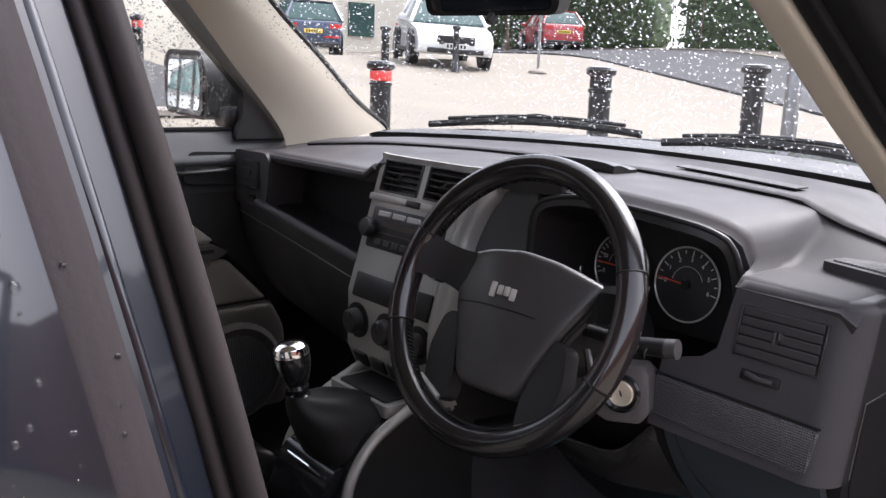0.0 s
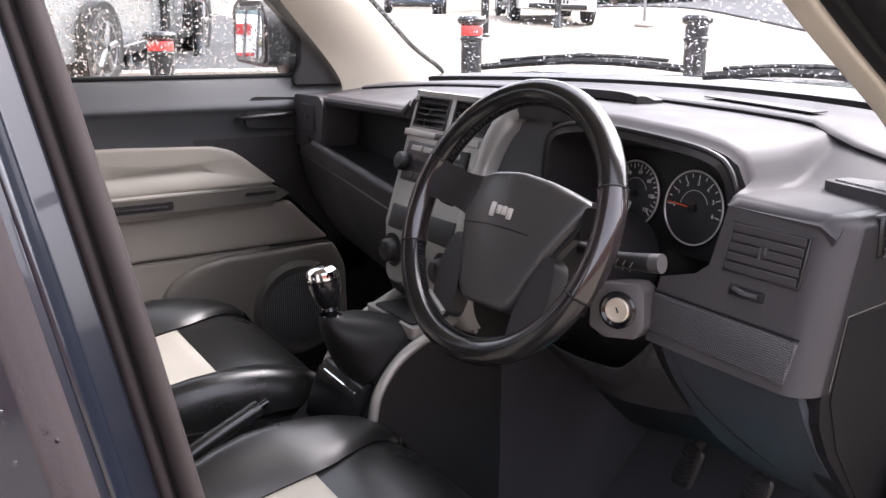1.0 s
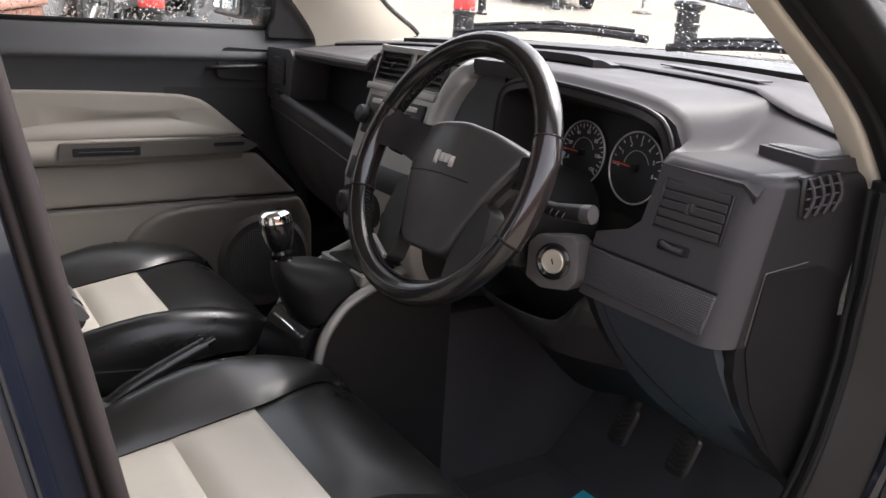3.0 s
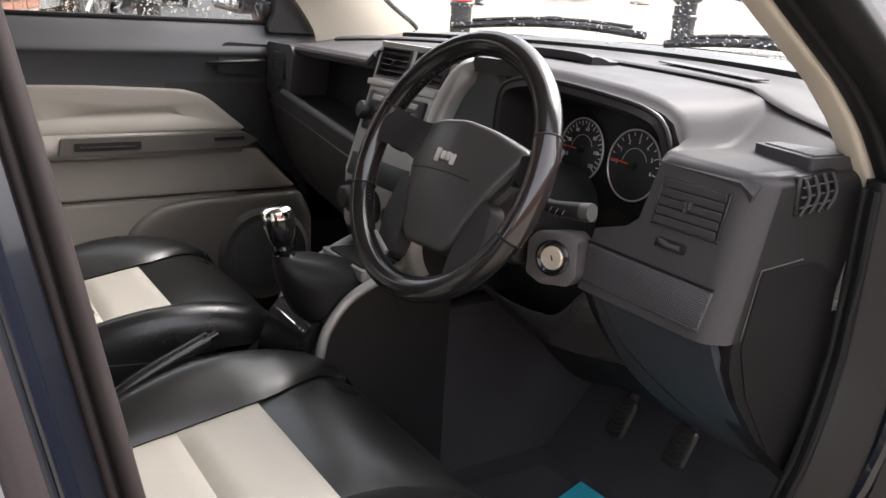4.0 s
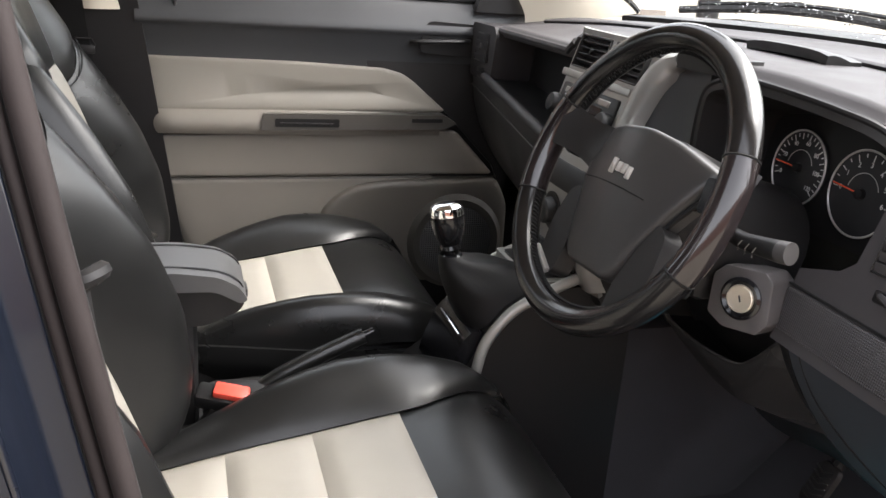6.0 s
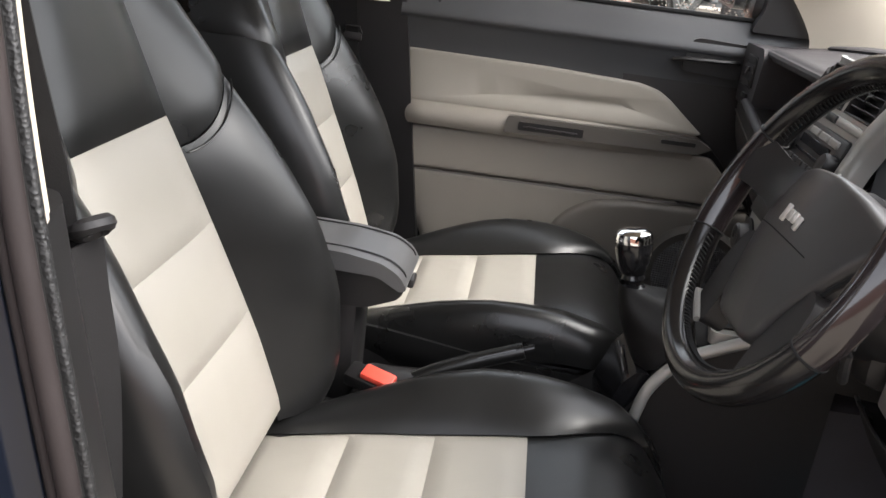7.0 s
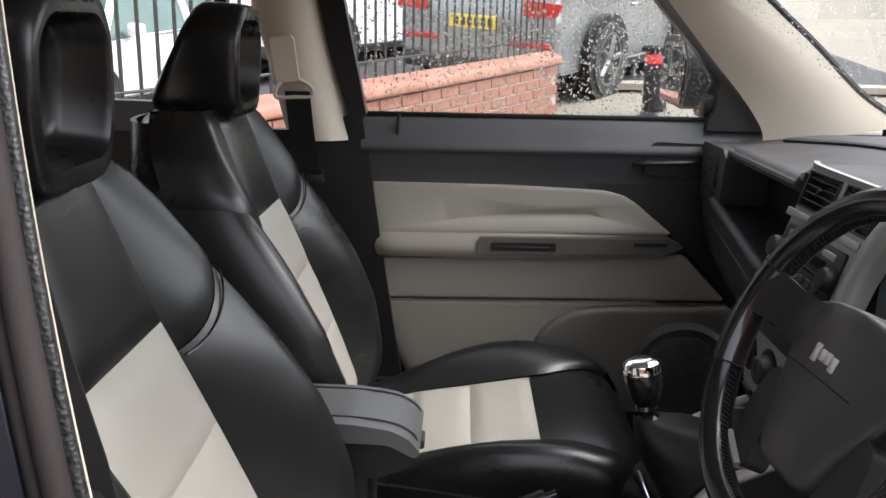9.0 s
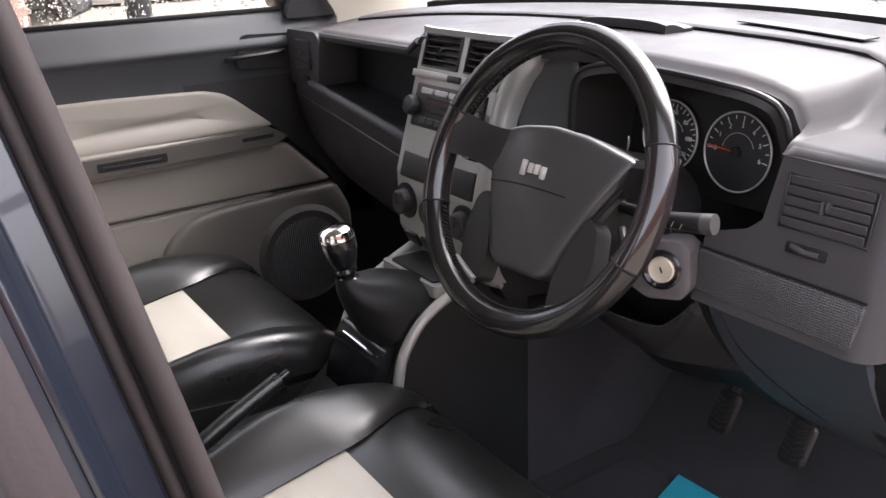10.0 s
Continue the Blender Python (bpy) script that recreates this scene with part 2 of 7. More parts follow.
class Geo:
    """Vertices and faces that are gathered piece by piece."""

    def __init__(self):
        self.v, self.f = [], []

    def add(self, vs, fs, m=None):
        k = len(self.v)
        self.v += [tuple(m @ Vector(p)) if m else tuple(p) for p in vs]
        self.f += [tuple(i + k for i in face) for face in fs]
        return self

    def box(self, c, s, r=0.0, seg=2, m=None):
        bm = bmesh.new()
        bmesh.ops.create_cube(bm, size=1.0)
        for p in bm.verts:
            p.co = Vector((p.co.x * s[0], p.co.y * s[1], p.co.z * s[2]))
        if r:
            bmesh.ops.bevel(bm, geom=bm.edges[:], offset=min(r, 0.48 * min(s)), segments=seg, affect="EDGES", profile=0.5)
        t = Matrix.Translation(c)
        return self.take(bm, m @ t if m else t)

    def take(self, bm, m=None):
        bm.verts.index_update()
        self.add([tuple(p.co) for p in bm.verts], [tuple(p.index for p in f.verts) for f in bm.faces], m)
        bm.free()
        return self

    def prism(self, outline, a, b, r=0.0, seg=2, m=None):
        """An outline in the xy plane from z=a to z=b, with rounded edges; m sets it in place."""
        bm = bmesh.new()
        low = [bm.verts.new((x, y, a)) for x, y in outline]
        face = bm.faces.new(low)
        up = bmesh.ops.extrude_face_region(bm, geom=[face])["geom"]
        for p in up:
            if isinstance(p, bmesh.types.BMVert):
                p.co.z = b
        bmesh.ops.recalc_face_normals(bm, faces=bm.faces[:])
        if r:
            edges = [e for e in bm.edges if abs(e.verts[0].co.z - e.verts[1].co.z) < 1e-9 and e.verts[0].co.z == max(a, b)]
            bmesh.ops.bevel(bm, geom=edges, offset=r, segments=seg, affect="EDGES", profile=0.5)
        return self.take(bm, m)

    def lathe(self, profile, n=20, m=None):
        """Profile of (radius, height) round z."""
        vs, fs = [], []
        for r, h in profile:
            vs += [(max(r, 1e-5) * math.cos(2 * math.pi * i / n), max(r, 1e-5) * math.sin(2 * math.pi * i / n), h) for i in range(n)]
        for j in range(len(profile) - 1):
            for i in range(n):
                fs.append((j * n + i, j * n + (i + 1) % n, (j + 1) * n + (i + 1) % n, (j + 1) * n + i))
        fs.append(tuple(range(n))[::-1])
        fs.append(tuple(range((len(profile) - 1) * n, len(profile) * n)))
        return self.add(vs, fs, m)

    def tube(self, pts, r, n=10, closed=False, flat=1.0, up=(0, 0, 1), m=None):
        """A tube along points; r is one radius or a list; flat squeezes it along up."""
        pts = [Vector(p) for p in pts]
        k = len(pts)
        rs = [r] * k if isinstance(r, (int, float)) else list(r)
        vs, fs = [], []
        for i, p in enumerate(pts):
            a = pts[(i + 1) % k] if closed or i + 1 < k else p
            b = pts[i - 1] if closed or i else p
            d = (a - b).normalized()
            side = d.cross(Vector(up))
            side = side.normalized() if side.length > 1e-4 else d.orthogonal().normalized()
            top = side.cross(d).normalized()
            vs += [p + rs[i] * (math.cos(2 * math.pi * j / n) * side + flat * math.sin(2 * math.pi * j / n) * top) for j in range(n)]
        for i in range(k if closed else k - 1):
            for j in range(n):
                i2 = (i + 1) % k
                fs.append((i * n + j, i * n + (j + 1) % n, i2 * n + (j + 1) % n, i2 * n + j))
        if not closed:
            fs.append(tuple(range(n))[::-1])
            fs.append(tuple(range((k - 1) * n, k * n)))
        return self.add(vs, fs, m)

    def grid(self, fn, us, vs_, m=None):
        pts = [fn(u, v) for v in vs_ for u in us]
        nu = len(us)
        fs = [(j * nu + i, j * nu + i + 1, (j + 1) * nu + i + 1, (j + 1) * nu + i) for j in range(len(vs_) - 1) for i in range(nu - 1)]
        return self.add(pts, fs, m)

    def slab(self, fn, us, vs_, thick, m=None):
        """A curved sheet with thickness, laid to the back of its normal."""
        bm = bmesh.new()
        g = Geo().grid(fn, us, vs_)
        bv = [bm.verts.new(p) for p in g.v]
        for f in g.f:
            bm.faces.new([bv[i] for i in f])
        bm.normal_update()
        nu, nv = len(us), len(vs_)
        back = [p.co - thick * p.normal for p in bv]
        n0 = len(bv)
        pts = [tuple(p.co) for p in bv] + [tuple(p) for p in back]
        fs = list(g.f) + [tuple(i + n0 for i in f[::-1]) for f in g.f]
        rim = [i for i in range(nu)] + [j * nu + nu - 1 for j in range(1, nv)] + [(nv - 1) * nu + i for i in range(nu - 2, -1, -1)] + [j * nu for j in range(nv - 2, 0, -1)]
        for a, b in zip(rim, rim[1:] + rim[:1]):
            fs.append((b, a, a + n0, b + n0))
        bm.free()
        return self.add(pts, fs, m)


def lin(a, b, n):
    return [a + (b - a) * i / (n - 1) for i in range(n)]


def smooth(a, b, x):
    t = min(1.0, max(0.0, (x - a) / (b - a)))
    return t * t * (3 - 2 * t)


def curve_at(table, x):
    """Smoothed reading of a table of (x, y)."""
    if x <= table[0][0]:
        return table[0][1]
    for (x0, y0), (x1, y1) in zip(table, table[1:]):
        if x <= x1:
            return y0 + (y1 - y0) * (x - x0) / (x1 - x0)
    return table[-1][1]


def rounded(pts, r, n=5):
    """An outline whose corners are rounded by r."""
    out = []
    for i, p in enumerate(pts):
        a, b, c = Vector(pts[i - 1]), Vector(p), Vector(pts[(i + 1) % len(pts)])
        rr = min(r, 0.45 * (a - b).length, 0.45 * (c - b).length)
        s, e = b + (a - b).normalized() * rr, b + (c - b).normalized() * rr
        for k in range(n + 1):
            t = k / n
            out.append(tuple((1 - t) ** 2 * s + 2 * t * (1 - t) * b + t * t * e))
    return out


def spline(pts, n=8, closed=False):
    """Catmull-Rom through points."""
    pts = [Vector(p) for p in pts]
    k, out = len(pts), []
    for i in range(k if closed else k - 1):
        p0 = pts[i - 1] if closed or i else pts[0]
        p1, p2 = pts[i], pts[(i + 1) % k]
        p3 = pts[(i + 2) % k] if closed or i + 2 < k else pts[-1]
        for j in range(n):
            t = j / n
            out.append(0.5 * (2 * p1 + (p2 - p0) * t + (2 * p0 - 5 * p1 + 4 * p2 - p3) * t * t + (3 * p1 - p0 - 3 * p2 + p3) * t ** 3))
    if not closed:
        out.append(pts[-1])
    return out


def mesh_of(name, geo, mat, angle=38):
    me = bpy.data.meshes.new(name)
    me.from_pydata([tuple(p) for p in geo.v], [], geo.f)
    me.materials.append(mat)
    me.polygons.foreach_set("use_smooth", [True] * len(me.polygons))
    me.set_sharp_from_angle(angle=radians(angle))
    bm = bmesh.new()
    bm.from_mesh(me)
    bmesh.ops.recalc_face_normals(bm, faces=bm.faces[:])
    bm.to_mesh(me)
    bm.free()
    me.update()
    return me


def thing(name, label, category, at=(0, 0, 0), group="", kind=""):
    ob = new(name)
    ob.location = at
    ob.empty_display_size = 0.05
    return tagged(ob, label, category, group, kind)


def part(name, geo, mat, parent=None, label="", angle=38):
    ob = new(name, mesh_of(name, geo, mat, angle))
    if parent is not None:
        ob.parent = parent
        if parent.type == "EMPTY":
            ob.matrix_parent_inverse = Matrix.Translation(parent.location).inverted()
    return tagged(ob, label)


def frame_at(origin, ex, ey):
    """A pose with the given x and y axes."""
    ex = Vector(ex).normalized()
    ez = ex.cross(Vector(ey)).normalized()
    ey = ez.cross(ex)
    m = Matrix.Identity(4)
    for i, a in enumerate((ex, ey, ez)):
        for j in range(3):
            m[j][i] = a[j]
    m.translation = Vector(origin)
    return m

FRONT = frame_at((0, 0, 0), (1, 0, 0), (0, 0, 1))  # outline in x and z, raised towards the back of the car
SIDE = frame_at((0, 0, 0), (0, 1, 0), (0, 0, 1))  # outline in y and z, raised towards +x


def plate_front(geo, outline, y, depth, r=0.0, round_by=0.0):
    """A panel that faces the seats, its face at y - depth."""
    pts = rounded([(x, z) for x, z in outline], round_by) if round_by else outline
    return geo.prism(pts, -y, -y + depth, r, m=FRONT)


def rect(x0, x1, z0, z1):
    return [(x0, z0), (x1, z0), (x1, z1), (x0, z1)]


# ---- the car's shell ----
def windscreen_y(x):
    return 0.80 - 0.33 * x * x


def screen_point(x, s):
    """A point of the windscreen: s from 0 at its foot to 1 at the roof."""
    return Vector((x * (1 - 0.17 * s), windscreen_y(x) - 0.66 * s, 1.135 + 0.40 * s - 0.03 * x * x + 0.03 * s * (1 - s)))


floor_pan = part("floor", Geo().box((0, -0.65, 0.30), (1.42, 2.6, 0.03), 0.01).box((0, 0.80, 0.62), (1.42, 0.03, 0.66)).slab(lambda u, v: (-0.70 + 1.40 * u, 0.56 + 0.23 * v, 0.31 + 0.24 * v), lin(0, 1, 3), lin(0, 1, 5), 0.02)
                 .box((0, -1.98, 0.62), (1.42, 0.03, 0.64)), CARPET)
tagged(floor_pan, "black carpeted car floor, worn and dark", "floor", kind="structure")
g = Geo()
g.slab(lambda u, v: (u * (0.60 - 0.02 * v), 0.13 - v * 2.1, 1.552 + 0.03 * (1 - u * u) - 0.02 * v * v), lin(1, -1, 13), lin(0, 1, 9), -0.03)
tagged(part("ceiling", g, HEADLINER), "cream cloth headliner of the car", "ceiling", kind="structure")
g = Geo()
g.slab(lambda u, v: (u * (0.64 - 0.02 * v), 0.15 - v * 2.2, 1.60 + 0.03 * (1 - u * u)), lin(-1, 1, 13), lin(0, 1, 5), 0.02)
for sx in (-1, 1):
    g.tube([(sx * 0.60, 0.15, 1.575), (sx * 0.61, -0.6, 1.58), (sx * 0.60, -2.05, 1.57)], 0.045, 10)
g.slab(lambda u, v: (u * 0.72, -1.98 - 0.16 * math.sin(v * math.pi), 0.62 + v * 0.96), lin(-1, 1, 3), lin(0, 1, 8), 0.03)
roof = part("roof", g, PAINT)
tagged(roof, "dark blue painted roof and tailgate of the car", "car roof", kind="structure")


# driver's B pillar and rear door, swept along a leaning line
def pillar_line(z):
    w = z - 1.0
    return Vector((0.778 - 0.07 * w - 0.38 * w * w * (1 if w > 0 else 0.1), -0.440 - 0.19 * w, z))


def sweep(profile, z0=0.32, z1=1.56, n=26, closed=True):
    """A plan outline of (outwards, backwards) offsets carried up the pillar line."""
    g = Geo()
    k = len(profile)
    vs, fs = [], []
    for z in lin(z0, z1, n):
        o = pillar_line(z)
        vs += [(o.x + a, o.y - b, z) for a, b in profile]
    for i in range(n - 1):
        for j in range(k if closed else k - 1):
            fs.append((i * k + j, i * k + (j + 1) % k, (i + 1) * k + (j + 1) % k, (i + 1) * k + j))
    if closed:
        fs += [tuple(range(k))[::-1], tuple(range((n - 1) * k, n * k))]
    return g.add(vs, fs)


pillar = thing("pillar_driver", "dark blue painted door pillar with grey rubber weatherstrip", "door pillar", (0.76, -0.5, 0.32), kind="structure")
def disc(a, b, r, n=14):
    return [(a + r * math.cos(2 * math.pi * k / n), b + r * math.sin(2 * math.pi * k / n)) for k in range(n)]


part("weatherstrip", sweep(disc(0.0038, -0.0027, 0.0070)), RUBBER, pillar, "grey-brown weathered rubber seal")
part("rear_lip", sweep(disc(0.0010, 0.0095, 0.0040, 10)), RUBBER, pillar)
part("seal_foot", sweep([(-0.014, -0.002), (0.0, -0.001), (0.002, 0.016), (-0.014, 0.020)]), SEAL, pillar)
part("frame_return", sweep(rounded([(-0.012, 0.019), (0.004, 0.0135), (0.0105, 0.0290), (0.0215, 0.0304), (0.034, 0.0335), (0.046, 0.0385), (0.050, 0.048), (0.050, 0.085), (-0.02, 0.09)], 0.0022, 4)), PAINT_JAMB, pillar)
part("edge_bead", sweep(disc(0.0445, 0.0395, 0.0030, 10)), PAINT, pillar)
part("braided_seal", sweep(rounded([(-0.0205, -0.006), (-0.0125, -0.007), (-0.0115, 0.004), (-0.0205, 0.004)], 0.003), 0.34, 1.55, 60), BRAID, pillar, "black braided inner door seal")
part("inner_trim", sweep(rounded([(-0.040, 0.004), (-0.023, -0.003), (-0.016, 0.03), (-0.016, 0.09), (-0.06, 0.11), (-0.07, 0.05)], 0.003), 1.04, 1.54), PILLAR, pillar, "cream plastic pillar trim")
part("lower_trim", sweep(rounded([(-0.022, -0.001), (-0.058, 0.006), (-0.074, 0.018), (-0.086, 0.05), (-0.086, 0.11), (-0.016, 0.09)], 0.005), 0.32, 1.043), BLACK, pillar, "dark grey lower pillar trim")

rear_door = thing("door_rear", "dark blue wet rear door with a matt black front edge", "car door", (0.84, -0.8, 0.32), kind="structure")
part("edge_strip", sweep(rounded([(0.0515, 0.050), (0.0535, 0.0445), (0.0585, 0.0485), (0.0630, 0.0555), (0.0660, 0.0645), (0.0660, 0.10), (0.0515, 0.10)], 0.0025)), STRIP, rear_door, "matt black door edge strip with rain drops")


def door_skin(u, z):
    o = pillar_line(z)
    w = max(0.0, z - 1.0)
    return Vector((o.x + 0.30 * w * w * smooth(0, 0.05, u) + 0.0675 + 0.016 * smooth(0, 0.07, u) + 0.085 * (0.40 + 0.60 * smooth(0.0, 0.05, u)) * smooth(1.005, 0.90, z) * (1 - 0.5 * smooth(0.75, 0.45, z)), o.y - 0.0655 - u, z))


part("skin", Geo().slab(door_skin, [0, 0.01, 0.03, 0.06, 0.12, 0.3, 0.6, 0.95], lin(0.34, 1.38, 60), -0.02), PAINT, rear_door)
g = Geo()
g.slab(lambda u, v: pillar_line(v) + Vector((0.075 - 0.01 * u, -0.10 - u, 0)), lin(0, 0.9, 4), lin(1.38, 1.54, 6), -0.012)
part("window", g, CAR_GLASS, rear_door)
rng = random.Random(5)


def beads(geo, place, n, small, large, flat=0.55):
    """Rain beads: flattened six-sided domes on a surface that place() gives as a point and a normal."""
    for _ in range(n):
        p, nor = place()
        r = small + (large - small) * rng.random() ** 3
        a = nor.orthogonal().normalized()
        b = nor.cross(a)
        ring = [p + r * (math.cos(k * math.pi / 3) * a + 1.15 * math.sin(k * math.pi / 3) * b) for k in range(6)]
        mid = [p + 0.62 * r * (math.cos(k * math.pi / 3) * a + 1.15 * math.sin(k * math.pi / 3) * b) + flat * 0.75 * r * nor for k in range(6)]
        vs = ring + mid + [p + flat * r * nor]
        fs = [(k, (k + 1) % 6, 6 + (k + 1) % 6, 6 + k) for k in range(6)] + [(6 + k, 6 + (k + 1) % 6, 12) for k in range(6)] + [tuple(range(5, -1, -1))]
        geo.add(vs, fs)
    return geo


def on_door():
    u, z = 0.005 + 0.32 * rng.random(), 0.45 + 0.9 * rng.random()
    p = door_skin(u, z)
    nor = (door_skin(u + 0.002, z) - p).cross(door_skin(u, z + 0.002) - p).normalized()
    return p, -nor if nor.x < 0 else nor


def on_strip():
    z = 0.5 + 0.7 * rng.random()
    a = rng.random()
    return pillar_line(z) + Vector((0.0590 + 0.0065 * a, -0.0488 - 0.0140 * a, 0)), Vector((0.87, 0.49, 0)).normalized()


drops = thing("rain_drops", "clear rain drops on the blue paint and matt edge strip", "water drops", (0.88, -0.7, 0.7), kind="stuff")
part("paint_drops", beads(Geo(), on_door, 4200, 0.0008, 0.0026), DROP, drops)
part("strip_drops", beads(Geo(), on_strip, 34, 0.0015, 0.0036), DROP, drops)

# sill of the driver's door opening
g = Geo()
g.prism(rounded([(0.66, 0.30), (0.84, 0.28), (0.85, 0.36), (0.80, 0.425), (0.72, 0.43), (0.68, 0.40)], 0.015), -0.50, 2.0, m=frame_at((0, 0, 0), (1, 0, 0), (0, 0, 1)))
tagged(part("sill_driver", g, PAINT), "dark blue painted door sill", "door sill", kind="structure")
g = Geo().prism(rounded([(0.64, 0.33), (0.74, 0.425), (0.745, 0.445), (0.70, 0.445), (0.64, 0.40)], 0.008), -0.42, 0.36, m=FRONT)
tagged(part("sill_trim", g, TAUPE), "scuffed grey plastic sill trim", "sill trim", kind="structure")


# hinge pillar and A pillar on the driver's side
A_LINE = [(0.94, 0.706, 0.540), (1.00, 0.718, 0.500), (1.04, 0.714, 0.474), (1.095, 0.706, 0.437), (1.14, 0.697, 0.394), (1.18, 0.690, 0.340), (1.226, 0.680, 0.280), (1.30, 0.667, 0.188), (1.40, 0.640, 0.080), (1.58, 0.570, -0.075)]


def a_line(z):
    """Inner face of the driver's windscreen pillar, bending to upright at its foot."""
    return Vector((curve_at([(h, x) for h, x, _ in A_LINE], z), curve_at([(h, y) for h, _, y in A_LINE], z), z))


def sweep_a(profile, mirror, z0, z1, n=16, line=None):
    vs, fs, k = [], [], len(profile)
    for z in lin(z0, z1, n):
        o = (line or a_line)(z)
        vs += [((o.x + a) * (-1 if mirror else 1), o.y + b, z) for a, b in profile]
    for i in range(n - 1):
        for j in range(k):
            fs.append((i * k + j, i * k + (j + 1) % k, (i + 1) * k + (j + 1) % k, (i + 1) * k + j))
    fs += [tuple(range(k))[::-1], tuple(range((n - 1) * k, n * k))]
    return Geo().add(vs, fs)


pil_a = thing("pillar_windscreen_driver", "cream windscreen pillar trim beside a black door seal", "windscreen pillar", (0.74, 0.4, 1.0), kind="structure")
part("trim", sweep_a(rounded([(0.010, -0.006), (0.014, 0.012), (0.0, 0.06), (-0.03, 0.085), (-0.044, 0.055), (-0.030, 0.002)], 0.010), False, 1.00, 1.57, 30), PILLAR, pil_a)
part("seal", sweep_a(rounded([(0.014, 0.000), (0.036, -0.004), (0.044, 0.020), (0.018, 0.030)], 0.007), False, 0.96, 1.57, 30), SEAL, pil_a, "black rubber door seal")
part("outer_frame", sweep_a(rounded([(0.036, 0.006), (0.070, 0.004), (0.095, 0.04), (0.085, 0.085), (0.03, 0.10), (0.01, 0.07)], 0.012), False, 0.95, 1.57, 30), SEAL, pil_a)


def hinge_line(z):
    return Vector((0.757 - 0.032 * smooth(0.7, 0.45, z), 0.462 - 0.05 * smooth(0.85, 0.55, z), z))


part("hinge_post", sweep_a(rounded([(-0.028, 0.0), (-0.004, -0.006), (0.012, 0.004), (0.045, 0.03), (0.085, 0.07), (0.095, 0.16), (-0.028, 0.16)], 0.008), False, 0.31, 1.03, 14, hinge_line), BLACK, pil_a)
for off in ((-0.022, -0.004), (-0.004, -0.009)):
    part("seal_bead", Geo().tube([hinge_line(z) + Vector((off[0], off[1], 0)) for z in lin(0.34, 1.02, 14)], 0.0055, 8), SEAL, pil_a)
g = Geo().tube([hinge_line(z) + Vector((0.055, 0.038, 0)) for z in lin(0.34, 1.02, 14)], 0.010, 8)
part("paint_edge", g, PAINT, pil_a)

# the driver's door, wide open ahead of the opening
door_d = thing("door_driver", "dark blue driver's door standing wide open", "car door", (0.86, 0.50, 0.4), kind="structure")
DD = frame_at((0.86, 0.52, 0.0), (1.0, 0.22, 0.0), (0, 0, 1))
part("outer_skin", Geo().prism(rounded([(0.02, 0.36), (0.98, 0.36), (1.04, 0.70), (1.03, 1.10), (0.02, 1.08)], 0.04), -0.075, -0.045, 0.01, m=DD), PAINT, door_d)
part("inner_panel", Geo().prism(rounded([(0.03, 0.38), (0.96, 0.38), (1.01, 0.70), (1.00, 1.10), (0.03, 1.08)], 0.04), -0.045, 0.0, 0.015, m=DD), DARK, door_d, "dark grey inner door panel")
part("armrest", Geo().box((0.55, 0.84, 0.03), (0.66, 0.06, 0.07), 0.02, 2, DD), BEIGE_LOW, door_d, "beige door armrest")
part("window_frame", Geo().tube([DD @ Vector(p) for p in ((0.06, 1.08, -0.04), (0.42, 1.44, -0.06), (0.92, 1.50, -0.07), (1.0, 1.09, -0.04))], 0.02, 8), BLACK, door_d)

# passenger side: windscreen pillar trim, quarter frame, B pillar, rear side
PW = -0.735


def quad_wall(pts, x0, x1, mat, name, parent, label="", r=0.0):
    return part(name, Geo().prism(pts, x0, x1, r, m=SIDE), mat, parent, label)


pil_p = thing("pillar_windscreen_passenger", "cream windscreen pillar trim with a black quarter frame", "windscreen pillar", (-0.72, 0.4, 1.1), kind="structure")
g = Geo()
inner = spline([(-0.705, 0.385, 1.085), (-0.70, 0.375, 1.12), (-0.695, 0.325, 1.19), (-0.675, 0.235, 1.285), (-0.65, 0.14, 1.39), (-0.61, 0.03, 1.50), (-0.58, -0.06, 1.56)], 6)
outer = spline([(-0.690, 0.665, 1.125), (-0.688, 0.645, 1.142), (-0.675, 0.560, 1.195), (-0.655, 0.455, 1.285), (-0.63, 0.345, 1.37), (-0.575, 0.18, 1.50), (-0.54, 0.09, 1.57)], 6)
g.slab(lambda u, v: inner[v].lerp(outer[v], u) + Vector((0.022 * math.sin(math.pi * u), -0.01 * math.sin(math.pi * u), 0)), lin(0, 1, 9), list(range(len(inner))), -0.012)
part("trim", g, PILLAR, pil_p)
part("screen_border", Geo().tube([p + Vector((0.006, -0.004, 0.002)) for p in outer], 0.0095, 8), SEAL, pil_p, "black windscreen edge")
quad_wall(rounded([(0.262, 1.105), (0.41, 1.105), (0.385, 1.17), (0.225, 1.335), (0.10, 1.47), (0.05, 1.47), (0.285, 1.21), (0.282, 1.15)], 0.012), -0.745, -0.712, BLACK, "quarter_frame", pil_p)

pil_b = thing("pillar_passenger", "cream pillar trim with a seat belt anchor", "door pillar", (-0.72, -0.56, 0.9), kind="structure")
TRIM_FRONT = [(1.073, -0.493), (1.237, -0.536), (1.56, -0.602)]
TRIM_REAR = [(1.073, -0.640), (1.342, -0.705), (1.56, -0.760)]
g = Geo().slab(lambda u, v: (-0.732 + 0.044 * max(0.0, math.sin(math.pi * u)) ** 0.7, curve_at(TRIM_FRONT, v) * (1 - u) + curve_at(TRIM_REAR, v) * u, v), lin(0, 1, 19), [1.070, 1.076] + lin(1.09, 1.56, 8), -0.006)
part("trim", g, PILLAR, pil_b, "cream plastic pillar trim")
